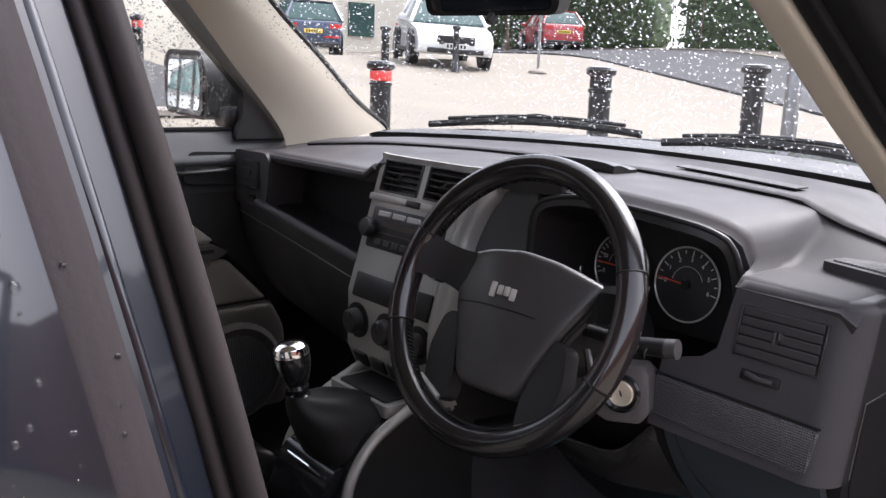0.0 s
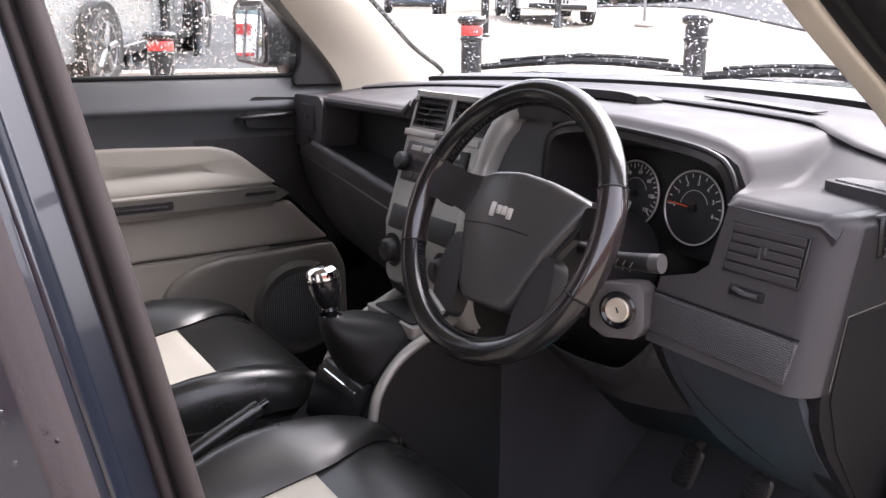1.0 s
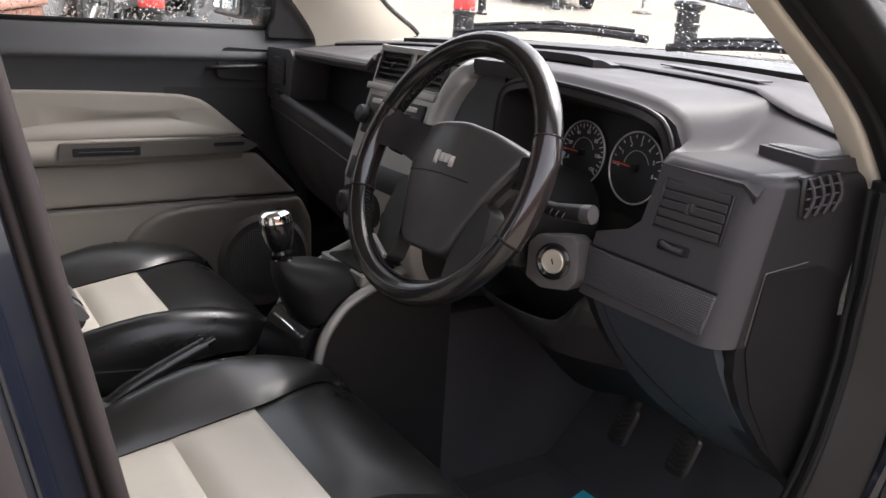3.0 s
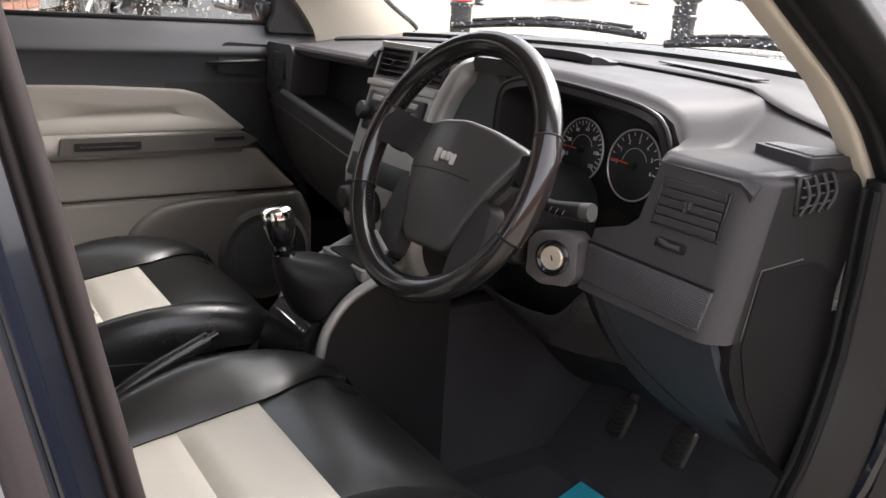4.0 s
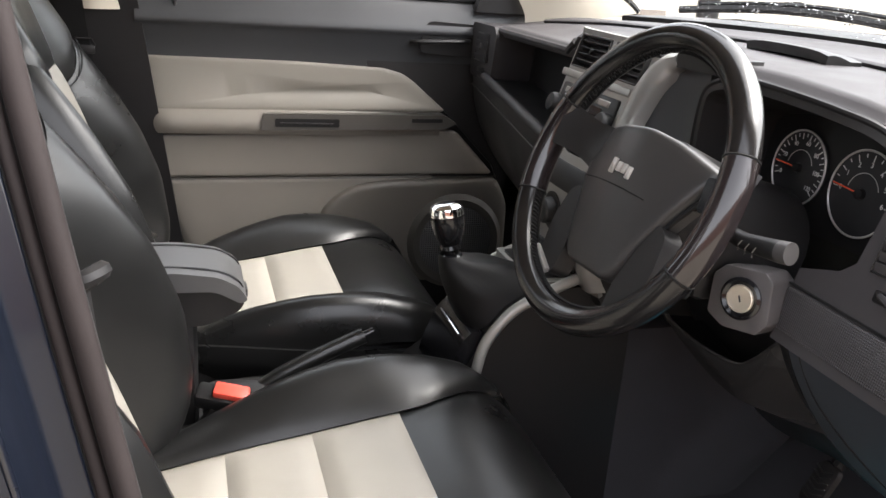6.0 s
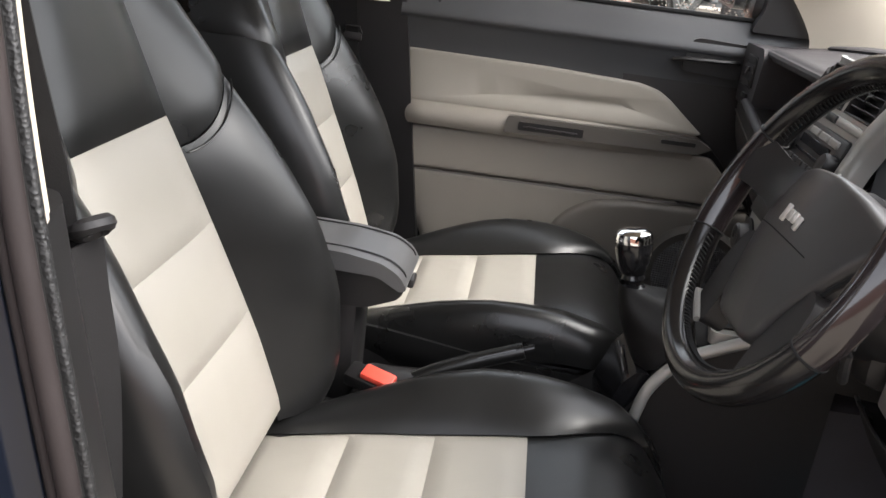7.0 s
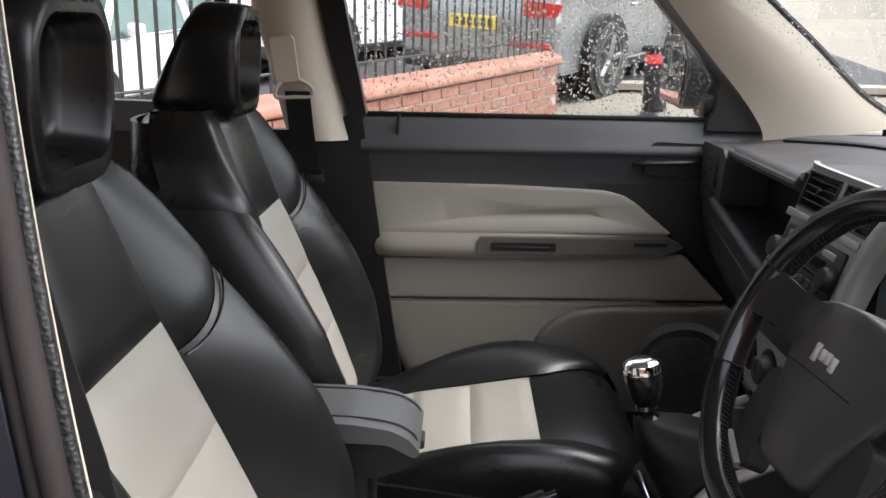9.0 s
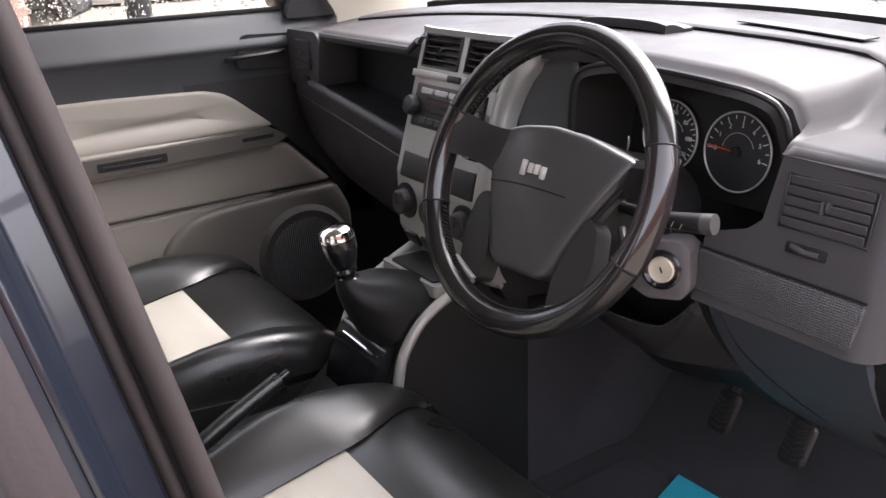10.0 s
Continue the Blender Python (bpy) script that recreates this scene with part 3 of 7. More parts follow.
quad_wall([(-0.466, 1.128), (-0.492, 1.09), (-0.538, 1.24), (-0.604, 1.54), (-0.548, 1.54), (-0.524, 1.43)], -0.745, -0.708, BLACK, "door_seal", pil_b)
quad_wall(rounded([(-0.475, 1.122), (-0.50, 1.13), (-0.56, 1.09), (-0.72, 1.09), (-0.66, 0.34), (-0.36, 0.34), (-0.40, 0.60)], 0.02), -0.75, -0.715, BLACK, "lower_trim", pil_b, "black lower pillar trim")
quad_wall(rounded([(-0.602, 1.196), (-0.650, 1.192), (-0.664, 1.285), (-0.614, 1.290)], 0.010), -0.70, -0.675, PILLAR, "anchor_cover", pil_b, "cream seat belt anchor cover", 0.008)
part("anchor_loop", Geo().tube(spline([(-0.682, -0.606, 1.200), (-0.674, -0.578, 1.186), (-0.676, -0.578, 1.166), (-0.674, -0.612, 1.164), (-0.676, -0.650, 1.162), (-0.674, -0.652, 1.180), (-0.682, -0.640, 1.196)], 4), 0.0045, 8), PILLAR, pil_b)
g = Geo().slab(lambda u, v: (-0.672 - 0.03 * v, -0.580 - 0.053 * u + 0.030 * v + 0.03 * v * v, 1.176 - 0.46 * v), lin(0, 1, 4), lin(0, 1, 8), 0.0015)
part("belt", g, WEBBING, pil_b, "dark seat belt webbing")
part("belt_tongue", Geo().box((-0.685, -0.575, 0.99), (0.006, 0.04, 0.018), 0.003).tube([(-0.683, -0.595, 0.998), (-0.678, -0.59, 1.012), (-0.678, -0.56, 1.012), (-0.683, -0.555, 0.998)], 0.002, 6), DARK, pil_b, "metal seat belt tongue")

side_rear = thing("side_rear_passenger", "grey and black rear door trim under its window", "rear door trim", (-0.74, -1.2, 0.8), kind="structure")
quad_wall([(-0.72, 1.075), (-2.0, 1.10), (-2.0, 1.165), (-0.72, 1.14)], -0.77, -0.725, GREY_SILL, "sill", side_rear, "", 0.01)
quad_wall([(-0.66, 0.32), (-2.0, 0.32), (-2.0, 1.098), (-0.70, 1.073)], -0.77, -0.735, BLACK, "panel", side_rear)
quad_wall([(-1.62, 1.165), (-2.02, 1.17), (-2.02, 1.56), (-1.78, 1.56)], -0.76, -0.72, PILLAR, "rear_pillar", side_rear)
quad_wall([(-0.74, 1.14), (-0.765, 1.14), (-0.80, 1.50), (-0.775, 1.50)], -0.75, -0.72, BLACK, "window_edge", side_rear)
# rail over the passenger's doors
g = Geo().tube(spline([(-0.60, 0.10, 1.50), (-0.665, -0.10, 1.525), (-0.675, -0.5, 1.535), (-0.67, -1.1, 1.535), (-0.66, -2.0, 1.52)], 6), 0.028, 10)
tagged(part("roof_rail_trim", g, PILLAR), "cream trim rail over the door openings", "trim", kind="structure")
g = Geo().tube(spline([(0.58, 0.10, 1.535), (0.64, -0.10, 1.555), (0.645, -0.5, 1.56), (0.63, -2.0, 1.55)], 6), 0.028, 10)
tagged(part("roof_rail_driver", g, PILLAR), "cream trim rail over the open driver's door", "trim", kind="structure")

# glass with rain on it
screen = part("window_screen", Geo().grid(lambda u, v: screen_point(u, v), lin(-0.69, 0.69, 15), lin(-0.02, 1, 9)), WINDOW)
tagged(screen, "windscreen glass speckled with rain", "windscreen", kind="structure")
screen.visible_shadow = False
side_glass = part("window_passenger", Geo().slab(lambda u, v: (-0.752 + 0.085 * v * v, -0.60 + 0.90 * u, 1.10 + 0.44 * v), lin(0, 1, 3), lin(0, 1, 8), 0.004), WINDOW)
tagged(side_glass, "passenger door window speckled with rain drops", "car window", kind="structure")
side_glass.visible_shadow = False
rear_glass = part("window_rear_passenger", Geo().slab(lambda u, v: (-0.755 + 0.085 * v * v, -2.0 + 1.26 * u, 1.12 + 0.42 * v), lin(0, 1, 3), lin(0, 1, 8), 0.004), WINDOW)
tagged(rear_glass, "clear rear door window of the car", "car window", kind="structure")
rear_glass.visible_shadow = False


def on_side_glass():
    y, v = -0.58 + 0.86 * rng.random(), rng.random()
    return Vector((-0.7575 + 0.085 * v * v, y, 1.10 + 0.44 * v)), Vector((-1, 0, 0.35 * v)).normalized()


def on_screen():
    x, s = -0.67 + 1.34 * rng.random(), rng.random() * 0.9
    p = screen_point(x, s)
    nor = (screen_point(x + 0.01, s) - p).cross(screen_point(x, s + 0.01) - p).normalized()
    return p + 0.001 * (nor if nor.y > 0 else -nor), nor if nor.y > 0 else -nor


wet = thing("window_drops", "clear rain drops on the outside of the glass", "water drops", (-0.76, 0, 1.2), kind="stuff")
drops_a = part("side_drops", beads(Geo(), on_side_glass, 9500, 0.0009, 0.0030), DROP, wet)
drops_b = part("screen_drops", beads(Geo(), on_screen, 8000, 0.0008, 0.0026), DROP, wet)
drops_a.visible_shadow = drops_b.visible_shadow = False

# scuttle, wipers and bonnet
g = Geo().slab(lambda u, v: (u * 0.72, windscreen_y(u * 0.7) + 0.005 + 0.14 * v, 1.112 - 0.03 * u * u * 0.5 + 0.006 * v), lin(-1, 1, 15), lin(0, 1, 4), -0.02)
tagged(part("scuttle", g, BLACK), "black plastic scuttle below the windscreen", "scuttle panel", kind="structure")
g = Geo().slab(lambda u, v: (u * 0.74, windscreen_y(u * 0.7) + 0.15 + 0.95 * v, 1.11 - 0.035 * u * u - 0.10 * v * v + 0.012 * smooth(0.55, 0.7, abs(u))), lin(-1, 1, 17), lin(0, 1, 9), -0.03)
tagged(part("bonnet", g, PAINT), "dark blue wet bonnet of the car", "bonnet", kind="structure")


def wiper(x0, x1, s0, s1):
    w = thing("wiper", "black windscreen wiper wet with rain", "wiper", screen_point(x0, 0.0) + Vector((0, 0.03, 0)), group="wipers")
    mid = 0.5 * (x0 + x1)
    blade = [screen_point(x0 + (x1 - x0) * k / 12, s0 + (s1 - s0) * (k / 12)) + Vector((0, 0.016, 0.005 + 0.012 * math.sin(math.pi * k / 12))) for k in range(13)]
    part("blade", Geo().tube(blade, 0.0060, 6, flat=1.5), BLACK, w)
    part("frame", Geo().tube([p + Vector((0, 0.006, 0.012)) for p in blade[1:-1]], 0.0045, 6), BLACK, w)
    arm = [screen_point(x0 + 0.55 * (x1 - x0), s0) + Vector((0, 0.06, 0.02)), screen_point(mid, s0 + 0.3 * (s1 - s0)) + Vector((0, 0.03, 0.03)), screen_point(x0 + 0.42 * (x1 - x0), s0 + 0.4 * (s1 - s0)) + Vector((0, 0.02, 0.022))]
    part("arm", Geo().tube(spline(arm, 5), 0.008, 6), BLACK, w)


wiper(-0.55, 0.02, 0.035, 0.05)
wiper(0.06, 0.62, 0.02, 0.06)

# ---- seats ----
SEAT_Y = [(0.56, -0.440), (0.62, -0.452), (0.74, -0.492), (0.86, -0.536), (0.99, -0.585), (1.08, -0.615), (1.17, -0.645), (1.20, -0.655)]
SEAT_W = [(0.56, 0.245), (0.66, 0.258), (0.80, 0.264), (0.90, 0.258), (0.98, 0.246), (1.05, 0.233), (1.11, 0.215), (1.15, 0.190), (1.175, 0.150)]
SEAT_P = [(0.56, 0.035), (0.66, 0.078), (0.76, 0.102), (0.85, 0.100), (0.93, 0.080), (1.00, 0.056), (1.06, 0.034), (1.12, 0.014), (1.17, 0.0)]
INSERT = [(0.56, 0.168), (0.70, 0.160), (0.86, 0.134), (0.99, 0.110), (1.17, 0.082)]
BACK_X = 0.022


def back_point(u, z, lift=0.0, wing=1.0):
    """Front of the backrest at height z; u runs across, 0.5 at the insert's seam, 0.85 on the wing's edge, 1 behind it."""
    y0, w, p, xi = (curve_at(t, z) for t in (SEAT_Y, SEAT_W, SEAT_P, INSERT))
    a, p = abs(u), p * wing
    if a <= 0.5:
        x, y = xi * a / 0.5, y0 + lift
    elif a <= 0.85:
        t = (a - 0.5) / 0.35
        x = xi + (w - 0.022 - xi) * t
        y = y0 + p * (math.sin(t * math.pi / 2) ** 1.3) + lift
    else:
        t = (a - 0.85) / 0.15
        x = w - 0.022 + 0.022 * math.sin(t * math.pi / 2) + lift * t
        y = y0 + p - (p + 0.075) * (1 - math.cos(t * math.pi / 2)) + lift * (1 - t)
    return Vector((BACK_X + math.copysign(x, u), y, z - 0.006 * lift))


def pad(fn, u0, u1, v0, v1, nu, nv, puff):
    """A stuffed panel: it swells between its seams."""
    def at(s, t):
        e = (1 - abs(2 * s - 1) ** 5) * (1 - abs(2 * t - 1) ** 7)
        return fn(u0 + (u1 - u0) * s, v0 + (v1 - v0) * t, puff * e - 0.003 * (1 - e))
    return Geo().slab(at, lin(0, 1, nu), lin(0, 1, nv), 0.006)


CUSH_Z = [(-0.50, 0.552), (-0.43, 0.566), (-0.345, 0.585), (-0.232, 0.604), (-0.112, 0.625), (-0.05, 0.631), (0.0, 0.628), (0.03, 0.618), (0.055, 0.602), (0.075, 0.574), (0.086, 0.535), (0.084, 0.475)]
CUSH_RISE = [(-0.50, 0.0), (-0.40, 0.004), (-0.33, 0.020), (-0.25, 0.036), (-0.17, 0.038), (-0.09, 0.024), (-0.02, 0.008), (0.05, 0.0)]


def cushion_point(u, s, lift=0.0):
    """Top of the cushion; s from 0 at the back to 1 at the foot of its front; u as for the backrest."""
    k = s * (len(CUSH_Z) - 1)
    i = min(int(k), len(CUSH_Z) - 2)
    f = k - i
    y = CUSH_Z[i][0] + (CUSH_Z[i + 1][0] - CUSH_Z[i][0]) * f
    z = CUSH_Z[i][1] + (CUSH_Z[i + 1][1] - CUSH_Z[i][1]) * f
    a = abs(u)
    front = smooth(0.6, 1.0, s)
    w = 0.262 - 0.045 * smooth(-0.12, -0.45, y) - 0.045 * smooth(-0.02, 0.085, y)
    b = curve_at(CUSH_RISE, y)
    xi = 0.142 + 0.055 * smooth(-0.11, 0.06, y)
    if a <= 0.5:
        x, dz = xi * a / 0.5, 0.0
    elif a <= 0.85:
        t = (a - 0.5) / 0.35
        x, dz = xi + (w - 0.03 - xi) * t, b * math.sin(t * math.pi / 2) ** 1.5
    else:
        t = (a - 0.85) / 0.15
        x, dz = w - 0.03 + 0.03 * math.sin(t * math.pi / 2), b - (b + 0.045) * (1 - math.cos(t * math.pi / 2))
    return Vector((math.copysign(x, u), y - 0.02 * (a > 0.5) * (a - 0.5) * front + lift * front, z + dz + lift * (1 - front)))


def s_of(y):
    for i, ((y0, _), (y1, _)) in enumerate(zip(CUSH_Z, CUSH_Z[1:])):
        if y <= y1:
            return (i + (y - y0) / (y1 - y0)) / (len(CUSH_Z) - 1)
    return 1.0


def crease(u):
    """Height of the seam between wing and shoulder."""
    return 0.955 + 0.085 * smooth(0.5, 0.95, abs(u))


def build_seat(back=0.0, wing=1.0):
    seat = thing("car_seat", "black leather car seat with cream centre panels", "car seat", (0, -0.25, 0.32), group="front seats")
    # cushion
    ys = [-0.47, -0.346, -0.232, -0.112]
    for a, b in zip(ys, ys[1:]):
        part("cushion_insert", pad(cushion_point, -0.5, 0.5, s_of(a), s_of(b), 15, 9, 0.010), CREAM, seat, "cream leather cushion panel")
    part("cushion_front", pad(cushion_point, -0.5, 0.5, s_of(-0.112), 1.0, 15, 17, 0.006), LEATHER, seat)
    for k in (-1, 1):
        part("cushion_bolster", pad(cushion_point, k * 0.5, k * 1.0, 0.0, 1.0, 17, 30, 0.008), LEATHER, seat)
        g = Geo().slab(lambda u, v: Vector((k * (0.258 - 0.04 * smooth(0.7, 0.1, u) - 0.010 * v + 0.004 * math.sin(9 * v)), -0.50 + 0.55 * u, 0.585 - 0.14 * v - 0.02 * u)), lin(0, 1, 9), lin(0, 1, 9), 0.01)
        part("side_skirt", g, LEATHER, seat)
        g = Geo().tube([(k * (0.262 - 0.04 * smooth(8, 1, i)), -0.48 + 0.52 * i / 12, 0.560 - 0.012 * math.sin(i / 12 * math.pi)) for i in range(13)], 0.0035, 6)
        part("piping", g, LEATHER, seat)
    g = Geo().box((0, -0.22, 0.50), (0.46, 0.50, 0.13), 0.03)
    part("cushion_base", g, BLACK, seat)
    for k in (-1, 1):
        part("rail", Geo().box((k * 0.19, -0.22, 0.37), (0.04, 0.56, 0.13), 0.008), DARK, seat)
    # backrest, set back a little on the reclined seat
    def rest(u, z, lift=0.0):
        return back_point(u, z, lift, wing) + Vector((0, back, 0))
    zs = [0.60, 0.742, 0.862, 0.990]
    for a, b in zip(zs, zs[1:]):
        part("backrest_insert", pad(rest, -0.5, 0.5, a, b, 13, 9, 0.010), CREAM, seat, "cream leather backrest panel")
    part("backrest_top", pad(rest, -0.5, 0.5, 0.992, 1.172, 13, 13, 0.006), LEATHER, seat)
    for k in (-1, 1):
        part("backrest_wing", pad(lambda u, v, l: rest(u, 0.58 + (crease(u) - 0.581) * v, l), k * 0.5, k * 1.0, 0.0, 1.0, 17, 22, 0.005), LEATHER, seat)
        part("backrest_shoulder", pad(lambda u, v, l: rest(u, crease(u) + 0.001 + (1.171 - crease(u)) * v, l), k * 0.5, k * 1.0, 0.0, 1.0, 17, 12, 0.005), LEATHER, seat)
        part("piping", Geo().tube([rest(k * u, crease(u) - 0.007, 0.0025) for u in lin(0.53, 0.86, 12)], 0.0014, 6), LEATHER, seat)

    def shell(u, v):
        z = 0.50 + 0.655 * v
        top = math.sqrt(1 - 0.42 * smooth(0.74, 1.0, v) ** 2)
        y0, w = curve_at(SEAT_Y, z), (curve_at(SEAT_W, z) - 0.012) * top
        ang = math.pi * min(1.0, max(0.0, u))
        fore = 0.6 * (max(0.0, -u) + max(0.0, u - 1))
        return Vector((BACK_X + w * (1 - 0.6 * fore) * math.cos(ang), y0 - 0.060 + fore - 0.128 * top * math.sin(ang) ** 0.7 + back, z))
    part("back_shell", Geo().slab(shell, [-0.09, -0.05] + lin(0, 1, 17) + [1.05, 1.09], lin(0, 1, 20), -0.01), LEATHER, seat)
    g = Geo()
    g.slab(lambda u, v: Vector((BACK_X + u * 0.148 * (1 - 0.30 * abs(2 * v - 1) ** 3), -0.642 - 0.130 * v + back, 1.182 - 0.075 * abs(u) ** 3.5 - 0.022 * (2 * v - 1) ** 2)), lin(1, -1, 17), lin(0, 1, 11), 0.02)
    part("back_top", g, LEATHER, seat)
    # headrest: a deep arch with a sunken middle, leaning forwards
    lean = frame_at((BACK_X, -0.646 + back, 1.152), (-1, 0, 0), (0, 0.05, 1.0))
    outline = rounded([(-0.072, 0.006), (0.072, 0.006), (0.088, 0.080), (0.084, 0.150), (0.054, 0.192), (-0.054, 0.192), (-0.084, 0.150), (-0.088, 0.080)], 0.036, 6)
    hole = rounded([(-0.060, 0.034), (0.060, 0.034), (0.072, 0.085), (0.068, 0.142), (0.046, 0.164), (-0.046, 0.164), (-0.068, 0.142), (-0.072, 0.085)], 0.026, 6)
    k = len(outline)
    rings = [(0.80, -1.0, 0.0), (0.93, -0.94, 0.0), (0.99, -0.70, 0.0), (1.0, -0.3, 0.0), (1.0, 0.0, 0.004), (0.99, 0.0, 0.022), (0.962, 0.0, 0.034), (0.915, 0.0, 0.040)]
    vs, fs = [], []
    for sc, w, h in rings:
        vs += [(x * sc, 0.100 + (y - 0.100) * sc, h + w * (0.116 - 0.40 * y)) for x, y in outline]
    vs += [(x * 1.03, 0.1 + (y - 0.1) * 1.03, 0.040) for x, y in hole] + [(x * 0.99, 0.1 + (y - 0.1) * 0.99, 0.034) for x, y in hole] + [(x * 0.93, 0.1 + (y - 0.1) * 0.93, -0.004) for x, y in hole] + [(x * 0.80, 0.1 + (y - 0.1) * 0.80, -0.014) for x, y in hole]
    for j in range(len(rings) + 3):
        for i in range(k):
            fs.append((j * k + i, j * k + (i + 1) % k, (j + 1) * k + (i + 1) % k, (j + 1) * k + i))
    fs += [tuple(range(k))[::-1], tuple(range((len(rings) + 3) * k, (len(rings) + 4) * k))]
    part("headrest", Geo().add(vs, fs, lean), LEATHER, seat, "black leather arched headrest", 60)
    for sx in (BACK_X - 0.05, BACK_X + 0.05):
        part("headrest_post", Geo().tube([(sx, -0.690 + back, 1.12), (sx, -0.676 + back, 1.18)], 0.006, 8), STEEL, seat)
    return seat


driver_seat = build_seat()
driver_seat.location.x = 0.356
passenger_seat = build_seat(-0.018, 0.78)
passenger_seat.location.x = -0.350

# seat belt and buckle by the driver
belt = thing("seat_belt", "dark seat belt hanging along the pillar", "seat belt", (0.71, -0.46, 1.0))
g = Geo().slab(lambda u, z: pillar_line(z) + Vector((-0.080, -0.012 - 0.036 * u - 0.12 * max(0.0, z - 1.05), 0)), lin(0, 1, 4), lin(1.42, 1.0, 8), 0.0016)
part("webbing", g, WEBBING, belt)
part("guide_loop", Geo().tube(spline([(0.706, -0.447, 1.023), (0.700, -0.439, 1.026), (0.692, -0.438, 1.024), (0.689, -0.444, 1.018), (0.694, -0.452, 1.014), (0.702, -0.454, 1.017)], 5, True), 0.006, 8, True), BLACK, belt, "black plastic belt stop")
part("webbing", Geo().slab(lambda u, z: Vector((0.681 + 0.040 * u, -0.4375 - 0.010 * smooth(0.9, 1.01, z) - 0.006 * u + 0.002 * math.sin(9 * z), z)), lin(0, 1, 4), lin(1.01, 0.50, 14), 0.0016), WEBBING, belt)
buckle = thing("belt_buckle", "black belt buckle with a red release button", "belt buckle", (0.105, -0.35, 0.50), group="belt buckles")
bm_ = frame_at((0.108, -0.335, 0.612), (0.25, 0.95, -0.15), (-0.9, 0.3, 0.25))
part("stalk", Geo().tube([(0.105, -0.42, 0.44), (0.105, -0.39, 0.52), (0.107, -0.352, 0.59)], 0.012, 8), BLACK, buckle)
part("housing", Geo().box((-0.012, 0, -0.012), (0.066, 0.036, 0.024), 0.006, 2, bm_), BLACK, buckle)
part("button", Geo().box((0.004, 0, 0.004), (0.050, 0.026, 0.012), 0.004, 2, bm_), RED, buckle, "red release button")

# ---- centre console ----
console = thing("centre_console", "black centre console with silver side trims", "centre console", (0.0, -0.1, 0.32))
g = Geo().prism(rounded([(0.30, 0.32), (-0.60, 0.32), (-0.60, 0.50), (-0.30, 0.535), (-0.06, 0.545), (0.0, 0.585), (0.035, 0.625), (0.055, 0.68), (0.09, 0.722), (0.15, 0.742), (0.30, 0.76)], 0.02), -0.085, 0.095, 0.012, m=SIDE)
part("body", g, BLACK, console)
part("tunnel_side", Geo().box((0.005, 0.52, 0.49), (0.17, 0.56, 0.36), 0.02), CARPET, console, "black carpet on the tunnel")
TRIM = [(0.035, 0.585), (0.040, 0.62), (0.052, 0.665), (0.088, 0.712), (0.14, 0.742), (0.20, 0.768)]
for x in (-0.085, 0.100):
    path = [(x, y, z) for y, z in [tuple(p)[:2] for p in spline([(a, b, 0) for a, b in TRIM], 6)]]
    part("side_trim", Geo().tube(path, 0.0088, 10, flat=1.0, up=(1, 0, 0)), SILVER, console, "silver painted side trim")
g = Geo().prism(rounded([(-0.075, 0.12), (0.09, 0.12), (0.09, 0.20), (-0.075, 0.20)], 0.01), 0.738, 0.757, 0.004)
part("tray_rim", g, SILVER, console)
part("tray", Geo().prism(rounded([(-0.058, 0.128), (0.074, 0.128), (0.074, 0.195), (-0.058, 0.195)], 0.008), 0.757, 0.7605), BLACK, console)
part("rear_tray", Geo().prism(rounded([(0.055, -0.47), (0.105, -0.47), (0.105, -0.30), (0.055, -0.30)], 0.008), 0.535, 0.545, 0.003), DARK, console)
g = Geo().prism(rounded([(0.060, 0.672), (0.034, 0.676), (0.016, 0.655), (-0.004, 0.60), (-0.014, 0.548), (0.060, 0.548)], 0.008), -0.062, 0.083, 0.008, m=SIDE)
part("gear_surround", g, GLOSSY, console, "glossy black gear surround")
part("surround_strip", Geo().tube([(-0.034, 0.018, 0.666), (0.066, 0.018, 0.664)], 0.0022, 8), CHROME, console)
part("screw_post", Geo().lathe([(0.011, 0), (0.012, 0.012), (0.007, 0.016), (0.007, 0.028), (0.013, 0.032), (0.012, 0.042), (0.004, 0.045)], 12, frame_at((0.070, -0.075, 0.545), (1, 0, 0), (0, -0.3, 1))), GLOSSY, console)
part("screw_post", Geo().lathe([(0.008, 0), (0.009, 0.012), (0.010, 0.03), (0.003, 0.034)], 12, frame_at((0.088, -0.045, 0.565), (0, 1, 0), (0, 0, 1))), CHROME, console)

gear = thing("gear_lever", "black gear lever with a chrome topped knob", "gear lever", (0.018, 0.0, 0.60))


def gaiter(a, t):
    """A leather bag from a sloping rectangular base to the collar; t from 0 at the base to 1."""
    c, d = math.cos(a), math.sin(a)
    k = (abs(c) ** 3 + abs(d) ** 3) ** (-1 / 3)
    base = Vector((0.018 + 0.066 * k * c, 0.092 + 0.058 * k * d, 0.708 + 0.044 * k * d))
    top = Vector((0.006 + 0.0185 * c, 0.014 + 0.0185 * d, 0.777))
    f = 1 - (1 - t) ** 1.5
    p = Vector((base.x + (top.x - base.x) * f, base.y + (top.y - base.y) * f, base.z + (top.z - base.z) * t))
    puff = 0.010 * math.sin(math.pi * t) + 0.0022 * math.sin(5 * a + 7 * t) * math.sin(math.pi * t)
    return p + Vector((c * puff, d * puff * 0.4, 0.5 * puff))


